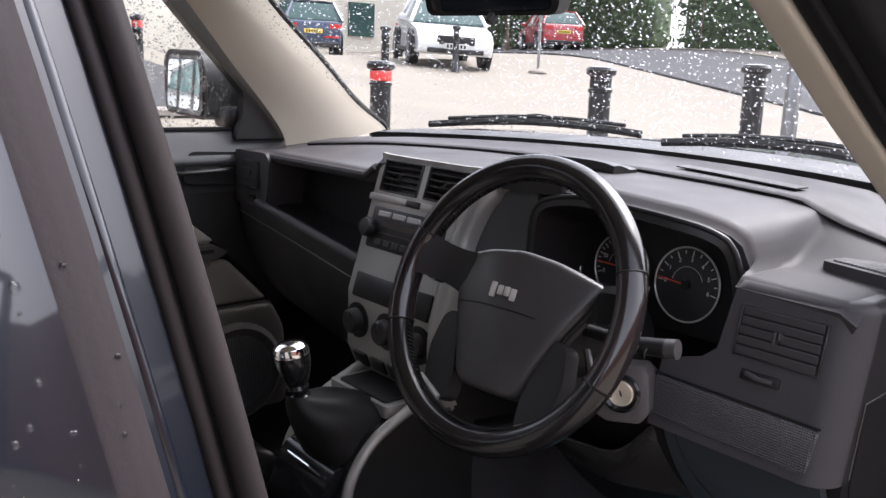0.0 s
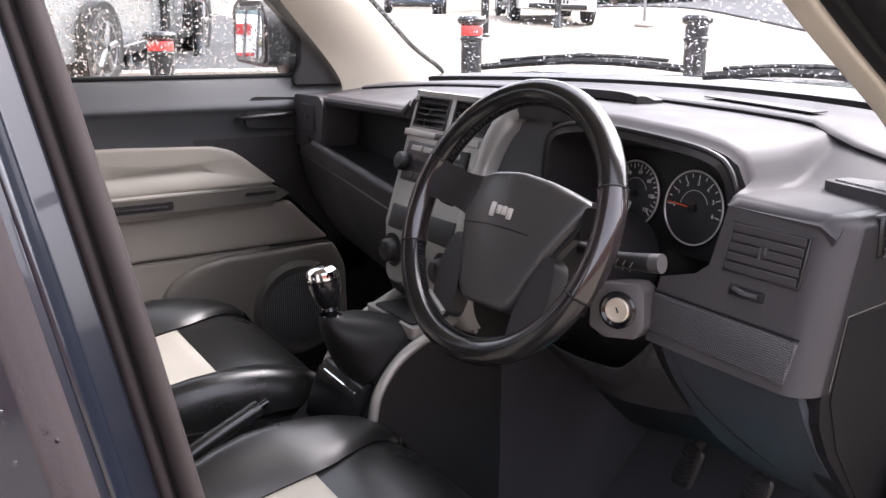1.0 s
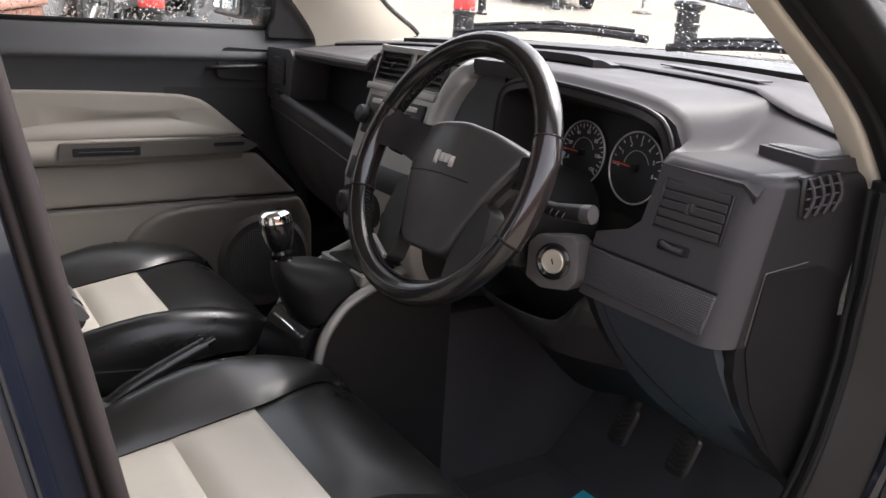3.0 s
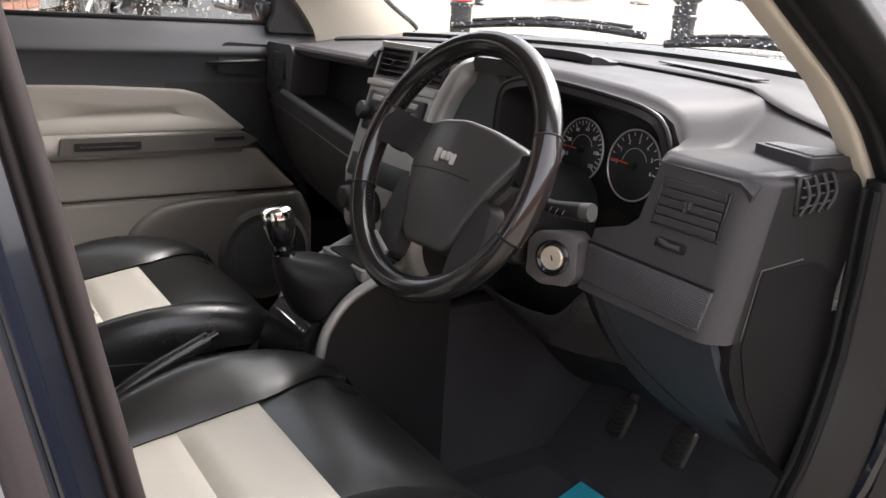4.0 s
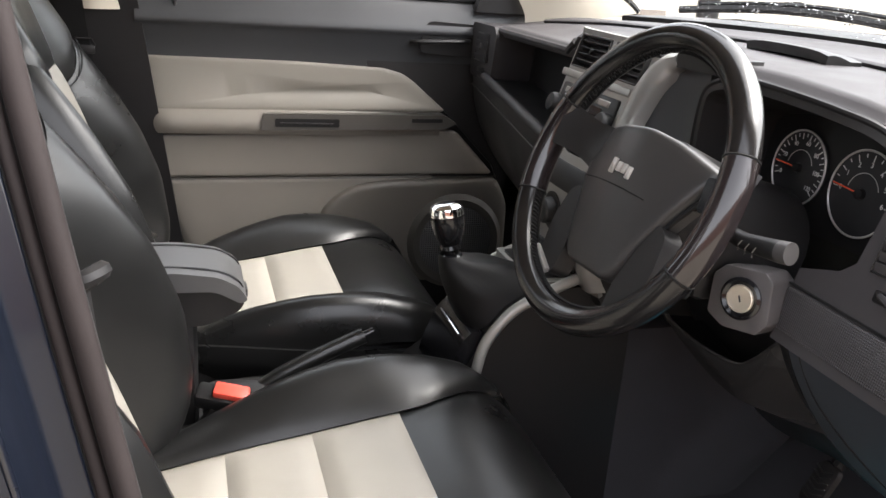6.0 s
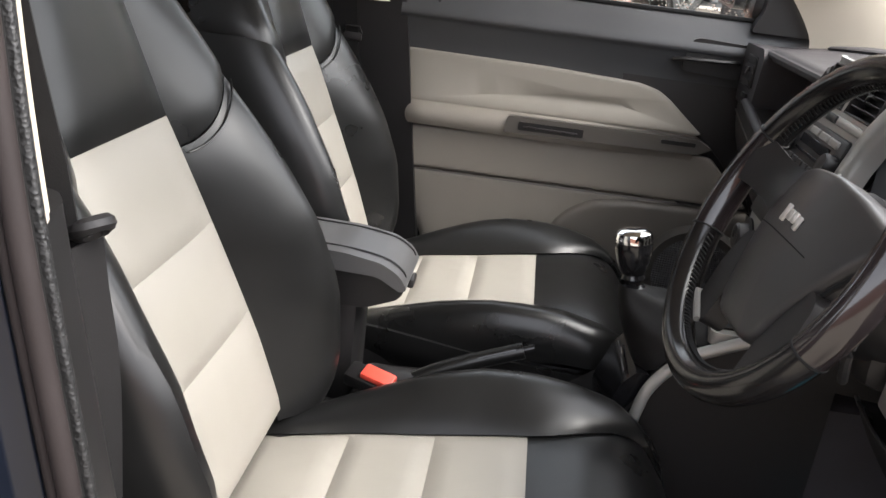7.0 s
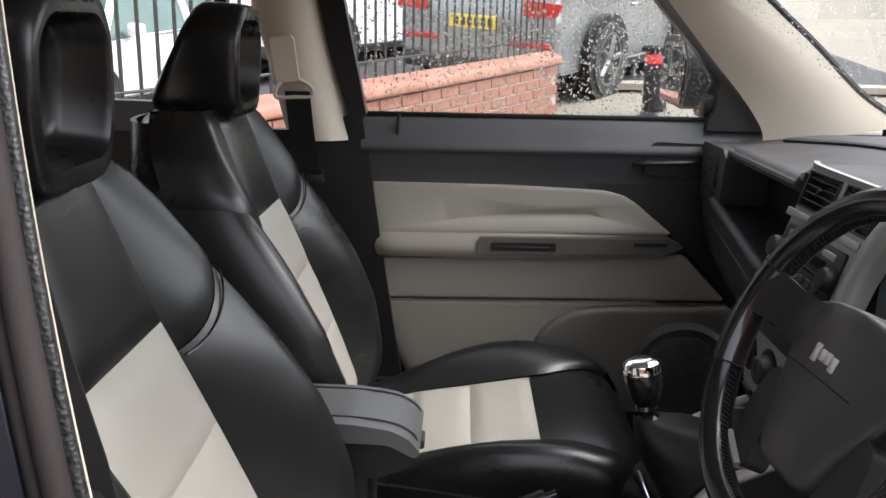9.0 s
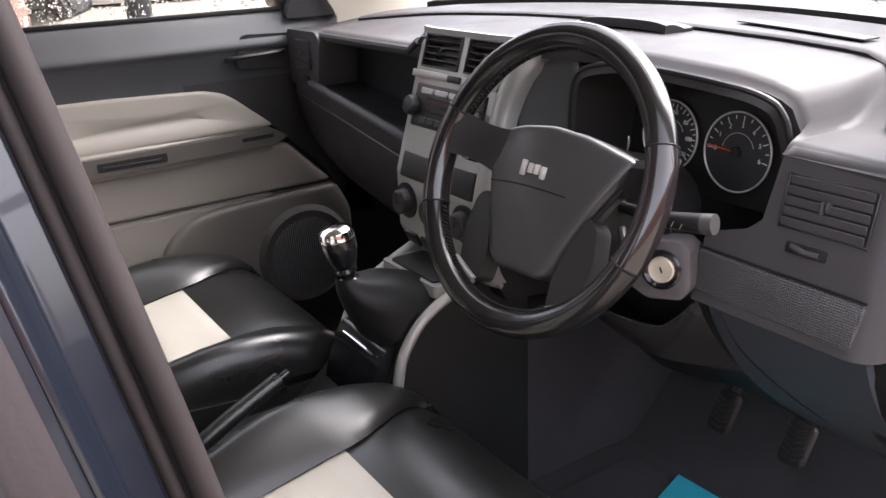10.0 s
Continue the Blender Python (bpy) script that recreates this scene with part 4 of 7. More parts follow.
g = Geo()
vs = [gaiter(2 * math.pi * i / 40, j / 14) for j in range(15) for i in range(40)]
part("gaiter", g.add(vs, [(j * 40 + i, j * 40 + (i + 1) % 40, (j + 1) * 40 + (i + 1) % 40, (j + 1) * 40 + i) for j in range(14) for i in range(40)]), GAITER, gear, "black leather gaiter", 60)
kn = frame_at((0.007, 0.015, 0.772), (1, 0, 0.06), (0, 1, 0.16))
part("collar", Geo().lathe([(0.012, -0.012), (0.017, -0.008), (0.018, 0.002), (0.012, 0.006), (0.013, 0.012), (0.018, 0.016), (0.016, 0.022)], 20, kn), GLOSSY, gear)
part("grip", Geo().lathe([(0.013, 0.020), (0.019, 0.026), (0.0235, 0.040), (0.0265, 0.055), (0.0275, 0.067), (0.0268, 0.072)], 24, kn), GLOSSY, gear)
part("cap", Geo().lathe([(0.0272, 0.071), (0.0275, 0.077), (0.0254, 0.084), (0.019, 0.0885), (0.010, 0.0895), (0.002, 0.0895)], 24, kn), CHROME, gear, "chrome knob cap")

brake = thing("handbrake", "black handbrake lever with a push button", "handbrake", (0.04, -0.25, 0.55))
part("lever", Geo().tube(spline([(0.056, -0.285, 0.588), (0.054, -0.255, 0.607), (0.047, -0.19, 0.636), (0.041, -0.128, 0.660)], 6), [0.013] * 6 + [0.0135] * 6 + [0.0125] * 7, 12), LEATHER, brake)
part("button", Geo().tube([(0.041, -0.130, 0.659), (0.039, -0.113, 0.666)], 0.006, 10), GLOSSY, brake)
part("ridge", Geo().tube([(0.060, -0.26, 0.612), (0.054, -0.19, 0.642), (0.049, -0.14, 0.662)], 0.0035, 6), GLOSSY, brake)
part("boot", Geo().box((0.055, -0.31, 0.57), (0.06, 0.12, 0.06), 0.02), BLACK, brake)

arm = thing("armrest_box", "grey and black armrest box between the seats", "armrest", (0.02, -0.42, 0.50))
ARM_LID = material("padded_grey_lid", (0.066, 0.066, 0.067), 0.36, grain=1100, bump=0.12, kind="voronoi", vary=0.08)
g = Geo().prism(rounded([(-0.58, 0.712), (-0.365, 0.710), (-0.318, 0.730), (-0.309, 0.746), (-0.325, 0.762), (-0.58, 0.768)], 0.012, 5), -0.036, 0.088, 0.008, m=SIDE)
part("box", g, BLACK, arm)
g = Geo().prism(rounded([(-0.58, 0.766), (-0.35, 0.762), (-0.316, 0.743), (-0.306, 0.748), (-0.318, 0.768), (-0.345, 0.783), (-0.40, 0.791), (-0.58, 0.793)], 0.010, 5), -0.040, 0.092, 0.008, m=SIDE)
part("lid", g, ARM_LID, arm, "grey padded lid with two dark seams")
for x in (0.068, -0.026):
    part("lid_seam", Geo().tube(spline([(x, -0.58, 0.7932), (x, -0.41, 0.7915), (x, -0.345, 0.7832), (x, -0.319, 0.769), (x, -0.312, 0.758)], 5), 0.0016, 6), BLACK, arm)
part("latch", Geo().box((0.025, -0.308, 0.738), (0.035, 0.010, 0.014), 0.003), DARK, arm)
part("post", Geo().box((0.022, -0.46, 0.615), (0.10, 0.17, 0.20), 0.02), BLACK, arm)
paper = part("paper_slip", Geo().slab(lambda u, v: (0.070 + 0.030 * u - 0.012 * v, -0.095 + 0.035 * v, 0.5505 + 0.004 * math.sin(3 * u)), lin(0, 1, 5), lin(0, 1, 4), 0.0006), PAPER)
tagged(paper, "crumpled white paper slip beside the gear lever", "paper")
card = part("card", Geo().slab(lambda u, v: (0.238 + 0.17 * (0.99 * u + 0.30 * v), 0.538 + 0.17 * (0.02 * u - 0.95 * v), 0.3225 + 0.003 * u), lin(0, 1, 3), lin(0, 1, 3), 0.0015), TEAL)
tagged(card, "teal paper floor card on the black carpet", "paper mat")
mat_ = part("floor_mat", Geo().slab(lambda u, v: (0.14 + 0.50 * u, -0.02 + 0.54 * v, 0.3185 + 0.001 * math.sin(9 * u)), lin(0, 1, 6), lin(0, 1, 10), 0.006), CARPET)
tagged(mat_, "black carpet mat in the driver's footwell", "floor mat")

# ---- dashboard ----
dash = thing("dashboard", "dark grey moulded dashboard with silver centre stack", "dashboard", (0, 0.4, 0.7))
REAR_Z = [(-0.72, 1.080), (-0.60, 1.088), (-0.17, 1.092), (-0.13, 1.122), (0.12, 1.124), (0.17, 1.122), (0.36, 1.119), (0.47, 1.109), (0.520, 1.097), (0.537, 1.082), (0.546, 1.058), (0.553, 1.0395), (0.60, 1.0385), (0.72, 1.038)]
REAR_Y = [(-0.72, 0.285), (-0.60, 0.275), (-0.17, 0.262), (-0.13, 0.252), (0.12, 0.252), (0.17, 0.272), (0.36, 0.284), (0.47, 0.302), (0.52, 0.320), (0.547, 0.336), (0.555, 0.293), (0.72, 0.288)]


def top_z(x, y):
    a = curve_at(REAR_Z, x)
    k = smooth(0.30, 0.50, y)
    if x > 0.50:
        k = smooth(0.41, 0.53, y)
    z = a + (1.118 - 0.035 * x * x - a) * k * (1 - 0.6 * smooth(0.48, 0.70, x)) - 0.018 * smooth(0.69, 0.716, x)
    return z - 0.012 * smooth(0.015, 0.0, y - curve_at(REAR_Y, x))


XS = sorted(set([round(-0.715 + 0.02 * i, 3) for i in range(72)] + [-0.17, -0.13, 0.12, 0.17, 0.51, 0.525, 0.537, 0.5415, 0.547, 0.551, 0.555, 0.57]))
g = Geo().slab(lambda u, v: (u, curve_at(REAR_Y, u) + (windscreen_y(u) - curve_at(REAR_Y, u)) * v, top_z(u, curve_at(REAR_Y, u) + (windscreen_y(u) - curve_at(REAR_Y, u)) * v)), XS, [0, 0.01, 0.02, 0.035] + lin(0.06, 1, 18), 0.012)
part("top_pad", g, DASH, dash, "soft grey dashboard top", 50)
STEP = [(-0.62, 0.395), (-0.45, 0.47), (-0.2, 0.535), (0.0, 0.55), (0.20, 0.545), (0.37, 0.530), (0.54, 0.500), (0.62, 0.505), (0.68, 0.505)]


def step_pt(x, v):
    y0 = curve_at(STEP, x)
    y = y0 + (windscreen_y(x) - 0.004 - y0) * v
    return (x, y, top_z(x, y) + 0.008 - 0.002 * v - 0.003 * (v < 0.01))


part("demister_panel", Geo().slab(step_pt, lin(-0.62, 0.68, 40), [0, 0.02, 0.06] + lin(0.15, 1, 8), 0.016), DASH, dash, "", 50)
g = Geo().slab(lambda u, v: (0.02 + 0.19 * u, 0.475 + 0.06 * v, 1.128 + 0.008 * math.sin(math.pi * min(1, v + 0.35)) - 0.006 * (2 * u - 1) ** 4), lin(0, 1, 11), lin(0, 1, 7), 0.014)
part("centre_tray_lid", g, DARK, dash)
part("vent_slot", Geo().slab(lambda u, v: (0.24 + 0.24 * u, 0.60 + 0.035 * v - 0.05 * u, top_z(0.24 + 0.24 * u, 0.6) + 0.0125), lin(0, 1, 6), lin(0, 1, 3), 0.002), DARK, dash)
# speaker cover at the driver's corner
g = Geo().prism(rounded([(0.590, 0.426), (0.702, 0.392), (0.706, 0.520), (0.616, 0.576)], 0.010), 1.030, 1.0525, 0.005)
part("speaker_plinth", g, DASH, dash)
part("speaker_grille", Geo().prism(rounded([(0.600, 0.434), (0.694, 0.406), (0.698, 0.512), (0.622, 0.560)], 0.006), 1.0520, 1.0545, 0.001), GRILLE, dash, "meshed speaker grille")

# driver's vent panel, meshed band and end cap: one shell that leans back and turns the corner
def lean_y(z):
    return 0.2905 + 0.24 * (z - 1.015)


CORNER = [(Vector((x, 0.0)), Vector((0, 1))) for x in lin(0.478, 0.680, 12)]
CORNER += [(Vector((0.680 + 0.034 * math.sin(a), 0.034 - 0.034 * math.cos(a))), Vector((-math.sin(a), math.cos(a)))) for a in lin(0.12, math.pi / 2, 9)]
CORNER += [(Vector((0.714, y)), Vector((-1, 0))) for y in lin(0.05, 0.215, 6)]
RISE = [(z, 0.0) for z in lin(0.838, 1.022, 12)] + [(1.022 + 0.015 * math.sin(a), 0.015 - 0.015 * math.cos(a)) for a in lin(0.25, math.pi / 2, 6)] + [(1.0365, 0.04)]


def corner_shell(i, j):
    (p, n), (z, inset) = CORNER[i], RISE[j]
    low = smooth(0.945, 0.925, z)  # the panel narrows above the band, beside the dials
    x = p.x + inset * n.x
    if i < 12:
        x = max(x, 0.478 + (0.074 + 0.10 * max(0.0, z - 0.945)) * (1 - low))
    return Vector((x, p.y + inset * n.y + lean_y(min(z, 1.022)) + (0.02 * (0.55 - x) if x < 0.55 else 0.0), z))


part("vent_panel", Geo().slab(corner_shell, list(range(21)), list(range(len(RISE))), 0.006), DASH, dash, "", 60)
# darker than the vent panel: the shade on this side is put into the colour
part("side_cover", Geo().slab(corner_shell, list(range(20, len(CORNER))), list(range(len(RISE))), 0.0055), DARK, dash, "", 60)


def on_face(x, z, proud=0.0):
    """A pose on the leaning vent panel, facing the seats."""
    return frame_at((x, lean_y(z) - proud, z), (1, 0, 0), (0, 0.24, 1))


band = [(-0.112, -0.025), (0.102, -0.029), (0.107, 0.022), (-0.108, 0.025)]
part("meshed_band", Geo().prism(rounded(band, 0.004), -0.02, 0.0, 0.002, m=on_face(0.585, 0.877, 0.0025)), MESHED, dash, "finely meshed plastic band")
part("band_seam", Geo().tube([on_face(0.585, 0.877, 0.001) @ Vector(p) for p in ((-0.109, 0.0275, 0), (0.108, 0.0245, 0))], 0.0014, 6), SEAL, dash)
# end cap and fuse cover are black to stand in for shade low down
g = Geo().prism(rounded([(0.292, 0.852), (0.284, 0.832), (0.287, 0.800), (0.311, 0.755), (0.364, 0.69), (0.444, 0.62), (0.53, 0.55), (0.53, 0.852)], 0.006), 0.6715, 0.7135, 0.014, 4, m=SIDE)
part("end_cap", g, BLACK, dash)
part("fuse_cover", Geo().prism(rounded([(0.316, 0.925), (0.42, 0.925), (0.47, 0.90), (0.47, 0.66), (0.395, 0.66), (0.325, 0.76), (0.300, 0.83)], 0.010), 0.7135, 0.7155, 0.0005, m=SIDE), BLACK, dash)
part("fuse_gap", Geo().tube([(0.7150, 0.296, 0.842), (0.7152, 0.313, 0.926), (0.7152, 0.390, 0.932)], 0.0009, 6), TAUPE, dash)


def vent(name, m, w, h, slats, parent, bars=0, tab=True, blade=DASH, fill=0.86):
    """An air vent: a flush block whose black stands for the shade of a well, a frame, slats, and a tab; outline in
    local x and y, facing local z.
    """
    v = part(name, Geo().box((0, 0, -0.009), (w, h, 0.02), 0.001, 1, m), BLACK, parent, "black air vent")
    f = Geo()
    for sx in (-1, 1):
        f.box((sx * (w / 2), 0, 0), (0.0024, h + 0.004, 0.004), 0.001, 1, m)
    for sy in (-1, 1):
        f.box((0, sy * (h / 2), 0), (w + 0.004, 0.0024, 0.004), 0.001, 1, m)
    part("rim", f, DARK, v)
    for i in range(slats):
        y = -h / 2 + h * (i + 0.5) / slats
        part("slat", Geo().box((0, 0, 0), (w - 0.006, h / slats * fill, 0.0018), 0.0006, 1, m @ pose(0, y, 0.0022, 16, 0, 0)), blade, v)
    for i in range(bars):
        x = -w / 2 + w * (i + 0.5) / bars
        part("bar", Geo().tube([(x - 0.002, -h / 2, 0.002), (x + 0.003, 0, 0.006), (x - 0.002, h / 2, 0.002)], 0.0028, 6, m=m), DASH, v)
    if tab:
        part("tab", Geo().box((-0.003, 0, 0.004), (0.0035, 0.014, 0.008), 0.0012, 2, m).box((0.003, 0.003, 0.004), (0.0035, 0.010, 0.008), 0.0012, 2, m), STALK_END, v)
    return v


vent("air_vent", on_face(0.6245, 0.982, 0.001), 0.104, 0.058, 5, dash)
g = Geo().box((0, 0, 0), (0.050, 0.013, 0.005), 0.003, 2, on_face(0.612, 0.933))
part("vent_switch", g, BLACK, dash)
part("vent_wheel", Geo().tube([on_face(0.612, 0.933) @ Vector(p) for p in ((-0.017, 0.002, 0.002), (0, -0.001, 0.006), (0.017, -0.001, 0.002))], 0.0035, 8), DASH, dash)
# side demister in the end cap: a mesh of curved bars
dm = frame_at((0.7155, 0.392, 1.014), (-0.05, 1, 0.06), (0.0, -0.10, 1))
dv = part("side_demister", Geo().box((0, 0, -0.006), (0.078, 0.048, 0.014), 0.003, 1, dm), BLACK, dash)
for i in range(4):
    x = -0.028 + 0.0187 * i
    part("bar", Geo().tube(spline([(x - 0.004, -0.023, 0.002), (x + 0.002, 0, 0.007), (x - 0.004, 0.023, 0.002)], 5), 0.0022, 6, m=dm), DASH, dv)
for y in (-0.012, 0.0, 0.012):
    part("bar", Geo().tube([(-0.037, y, 0.004), (0.037, y, 0.004)], 0.0014, 5, m=dm), DASH, dv)

# knee panel below
def knee(u, v):
    x = 0.20 + 0.50 * u
    z = 0.846 - 0.259 * v - 0.05 * v * smooth(0.4, 0.0, u)
    return (x, 0.258 + 0.10 * v + 0.134 * v * v + 0.03 * smooth(0.35, 0.0, u), z)


part("knee_panel", Geo().slab(knee, lin(0.585, 1, 14), lin(0, 1, 14), -0.012), KNEE, dash, "blue-grey lower knee panel")
part("column_cover", Geo().slab(knee, lin(0, 0.58, 12), lin(0, 1, 14), -0.012), BLACK, dash)
part("panel_seam", Geo().tube(spline([knee(0.62, 0.02), knee(0.64, 0.3), knee(0.74, 0.62), knee(0.86, 1.0)], 6), 0.0016, 6), BLACK, dash)
# panel under the column: an open pocket whose front runs into a rounded wedge
pocket_top = spline([(0.235, 0.262, 0.765), (0.30, 0.256, 0.763), (0.36, 0.255, 0.765), (0.416, 0.259, 0.772), (0.440, 0.262, 0.788), (0.463, 0.264, 0.814), (0.481, 0.268, 0.836), (0.484, 0.272, 0.837), (0.487, 0.278, 0.837)], 5)
pocket_low = spline([(0.235, 0.285, 0.745), (0.30, 0.272, 0.735), (0.36, 0.267, 0.728), (0.405, 0.268, 0.725), (0.422, 0.270, 0.725), (0.431, 0.274, 0.725), (0.440, 0.282, 0.723), (0.466, 0.316, 0.715), (0.497, 0.353, 0.708)], 5)


def pocket_front(i, v):
    return pocket_top[i].lerp(pocket_low[i], v) + Vector((0, -0.005 * math.sin(math.pi * v), 0))


columns = list(range(len(pocket_top)))
part("column_pocket", Geo().slab(pocket_front, columns, lin(0, 1, 10), -0.004), BULGE_SKIN, dash, "smooth black pocket front and wedge")
part("pocket_foot", Geo().slab(lambda i, v: pocket_low[i].lerp(Vector((pocket_low[i].x, 0.372, pocket_low[i].z - 0.004)), v), columns, lin(0, 1, 3), -0.004), BLACK, dash)
part("pocket_lip", Geo().tube([p + Vector((0, 0.002, 0)) for p in pocket_top[:-8]], 0.0028, 8), BULGE_SKIN, dash)
part("wedge_edge", Geo().tube([pocket_top[-1].lerp(pocket_low[-1], v) for v in lin(0.05, 1, 8)], 0.0018, 6), BULGE_SKIN, dash)

# instrument binnacle
cl = thing("instrument_cluster", "black instrument cluster with silver ringed dials", "instrument cluster", (0.36, 0.37, 0.99))
hood_in = [(0.232, 0.945), (0.233, 1.045), (0.248, 1.088), (0.30, 1.104), (0.36, 1.105), (0.465, 1.095), (0.514, 1.083), (0.532, 1.066), (0.541, 1.038), (0.547, 1.0), (0.549, 0.985)]
hood = [Vector((x, 0, z)) for x, z in [(p.x, p.y) for p in spline([(a, b, 0) for a, b in hood_in], 5)]]
g = Geo().slab(lambda u, v: hood[u] + Vector((-0.02 * v * (hood[u].x - 0.36), (curve_at(REAR_Y, min(hood[u].x, 0.546)) - 0.010) * (1 - v) + 0.392 * v, -0.030 * v * smooth(0.99, 1.07, hood[u].z))), list(range(len(hood))), lin(0, 1, 6), 0.012)
part("hood", g, DARK, dash, "dark instrument hood")
part("hood_filler", Geo().box((0.160, 0.41, 1.015), (0.09, 0.10, 0.20)), DARK, dash)
part("hood_cheek", Geo().slab(lambda u, v: (0.134 + 0.104 * u, 0.256 + 0.012 * math.sin(math.pi * u) + 0.028 * u, 0.930 + 0.174 * v), lin(0, 1, 11), lin(0, 1, 5), -0.008), GREY_SILL, dash, "grey panel beside the dials")
part("hood_block", Geo().prism(rounded([(0.176, 0.256), (0.285, 0.276), (0.285, 0.320), (0.176, 0.320)], 0.006), 1.102, 1.1245, 0.006), DARK, dash)
part("hood_lip", Geo().tube([p + Vector((0, curve_at(REAR_Y, min(p.x, 0.546)) - 0.008, 0.0)) for p in hood], 0.0042, 8), BLACK, dash)
part("panel", Geo().prism(rounded([(0.165, 0.93), (0.55, 0.93), (0.545, 1.02), (0.50, 1.068), (0.36, 1.10), (0.17, 1.095)], 0.01), -0.01, 0.0, m=frame_at((0, 0.276, 0), (1, 0, 0), (0, 0.10, 1))), BLACK, cl)


def dial(x, z, r, needle, marks, numerals, start=200, arc=240):
    m = frame_at((x, 0.3755 + 0.10 * z - 0.10, z), (1, 0, 0), (0, 0.10, 1)) @ pose(0, 0, 0.002)
    d = part("dial", Geo().lathe([(r, -0.002), (r, 0.001), (r * 0.98, 0.0015)], 40, m), GAUGE, cl, "black dial with white marks")
    part("ring", Geo().tube([m @ Vector((r * math.cos(a), r * math.sin(a), 0.003)) for a in lin(0, 2 * math.pi * 47 / 48, 48)], 0.0014, 8, True), STEEL, d, "silver dial ring")
    part("inner_ring", Geo().tube([m @ Vector((0.48 * r * math.cos(a), 0.48 * r * math.sin(a), 0.002)) for a in lin(radians(20), radians(170), 24)], 0.0005, 5), STEEL, d)
    g = Geo()
    for i in range(marks):
        a = radians(start - arc * i / (marks - 1))
        long = 0.16 if i % 2 == 0 else 0.09
        g.box((0, 0, 0), (r * long, 0.0011, 0.0006), 0, 1, m @ pose(0, 0, 0.0022) @ Matrix.Rotation(a, 4, "Z") @ pose(r * (0.92 - long / 2), 0, 0))
    part("marks", g, WHITE_MARK, d)
    for i, txt in enumerate(numerals):
        a = radians(start - arc * i / (len(numerals) - 1))
        cu = bpy.data.curves.new("numeral", "FONT")
        cu.body, cu.size, cu.align_x, cu.align_y, cu.extrude = txt, r * 0.17, "CENTER", "CENTER", 0.0002
        cu.materials.append(WHITE_MARK)
        ob = new("numeral", cu)
        ob.parent = d
        ob.matrix_basis = m @ pose(r * 0.68 * math.cos(a), r * 0.68 * math.sin(a), 0.0022)
    part("needle", Geo().box((0, 0, 0), (r * 0.95, 0.0018, 0.0012), 0.0003, 1, m @ pose(0, 0, 0.005) @ Matrix.Rotation(radians(needle), 4, "Z") @ pose(r * 0.42, 0, 0)), NEEDLE, d, "orange needle")
    part("hub", Geo().lathe([(r * 0.13, 0.002), (r * 0.12, 0.008), (r * 0.05, 0.009)], 16, m), BLACK, d)


dial(0.3215, 0.997, 0.0485, 178, 25, ("0", "20", "40", "60", "80", "100", "120"))
dial(0.4355, 0.994, 0.0515, 176, 13, ("0", "1", "2", "3", "4", "5", "6"), 180, 190)
dial(0.219, 0.972, 0.028, 160, 9, ())

# centre stack
def stack_y(z):
    return curve_at([(0.74, 0.205), (0.79, 0.183), (0.89, 0.183), (1.118, 0.252)], z)


stack = thing("centre_stack", "silver grey centre stack with vents, radio and knobs", "centre stack", (0, 0.22, 0.9))
def stack_face(x, z):
    return (x, stack_y(z) + 0.012 * (x / 0.135) ** 6, z)


# the fascia leaves two openings for the vents
VENT_LOW, VENT_TOP, VENT_SPANS = 1.067, 1.117, ((-0.102, 0.000), (0.020, 0.118))
g = Geo()
for x0, x1, z0, z1 in ((-0.135, 0.135, 0.745, 0.79), (-0.135, 0.135, 0.79, 0.89), (-0.135, 0.135, 0.89, VENT_LOW), (-0.135, -0.102, VENT_LOW, VENT_TOP), (0.000, 0.020, VENT_LOW, VENT_TOP), (0.118, 0.135, VENT_LOW, VENT_TOP), (-0.135, 0.135, VENT_TOP, 1.127)):
    g.slab(lambda u, v: stack_face(u, v), lin(x0, x1, 11), lin(z0, z1, 6), 0.008)
part("fascia", g, SILVER, stack, "silver painted fascia")
part("back", Geo().prism([(0.45, 0.70), (0.285, 1.118), (0.274, 1.06), (0.206, 0.89), (0.206, 0.76), (0.229, 0.72)], -0.132, 0.132, m=SIDE), BLACK, stack)
# broad silver arch that runs up beside the dials and bends over
arch = spline([(0.124, 0.199, 0.755), (0.127, 0.178, 0.80), (0.128, 0.177, 0.89), (0.128, 0.209, 1.0), (0.131, 0.220, 1.035), (0.138, 0.228, 1.062), (0.148, 0.238, 1.087), (0.161, 0.249, 1.104), (0.178, 0.258, 1.112)], 5)
ARCH_EDGE = ((-0.021, 0.026), (-0.018, 0.014), (-0.009, 0.002), (-0.005, -0.001), (0.0, -0.001), (0.010, 0.001), (0.016, 0.004), (0.018, 0.008), (0.019, 0.026))


def arch_at(i, j):
    way = arch[min(i + 1, len(arch) - 1)] - arch[max(i - 1, 0)]
    side = Vector((way.z, 0, -way.x)).normalized()
    k = (1 - 0.42 * smooth(0.75, 1.0, i / (len(arch) - 1))) * (0.45 + 0.55 * smooth(0.0, 0.3, i / (len(arch) - 1)))
    off, deep = ARCH_EDGE[j]
    return arch[i] + side * off * k + Vector((0, deep, 0))


part("edge_trim", Geo().slab(arch_at, list(range(len(arch))), list(range(len(ARCH_EDGE))), 0.003), SILVER, stack, "broad silver arch")


def stack_m(x, z):
    t = (stack_y(z + 0.01) - stack_y(z - 0.01)) / 0.02
    return frame_at((x, stack_y(z) - 0.001, z), (1, 0, 0), (0, t, 1))


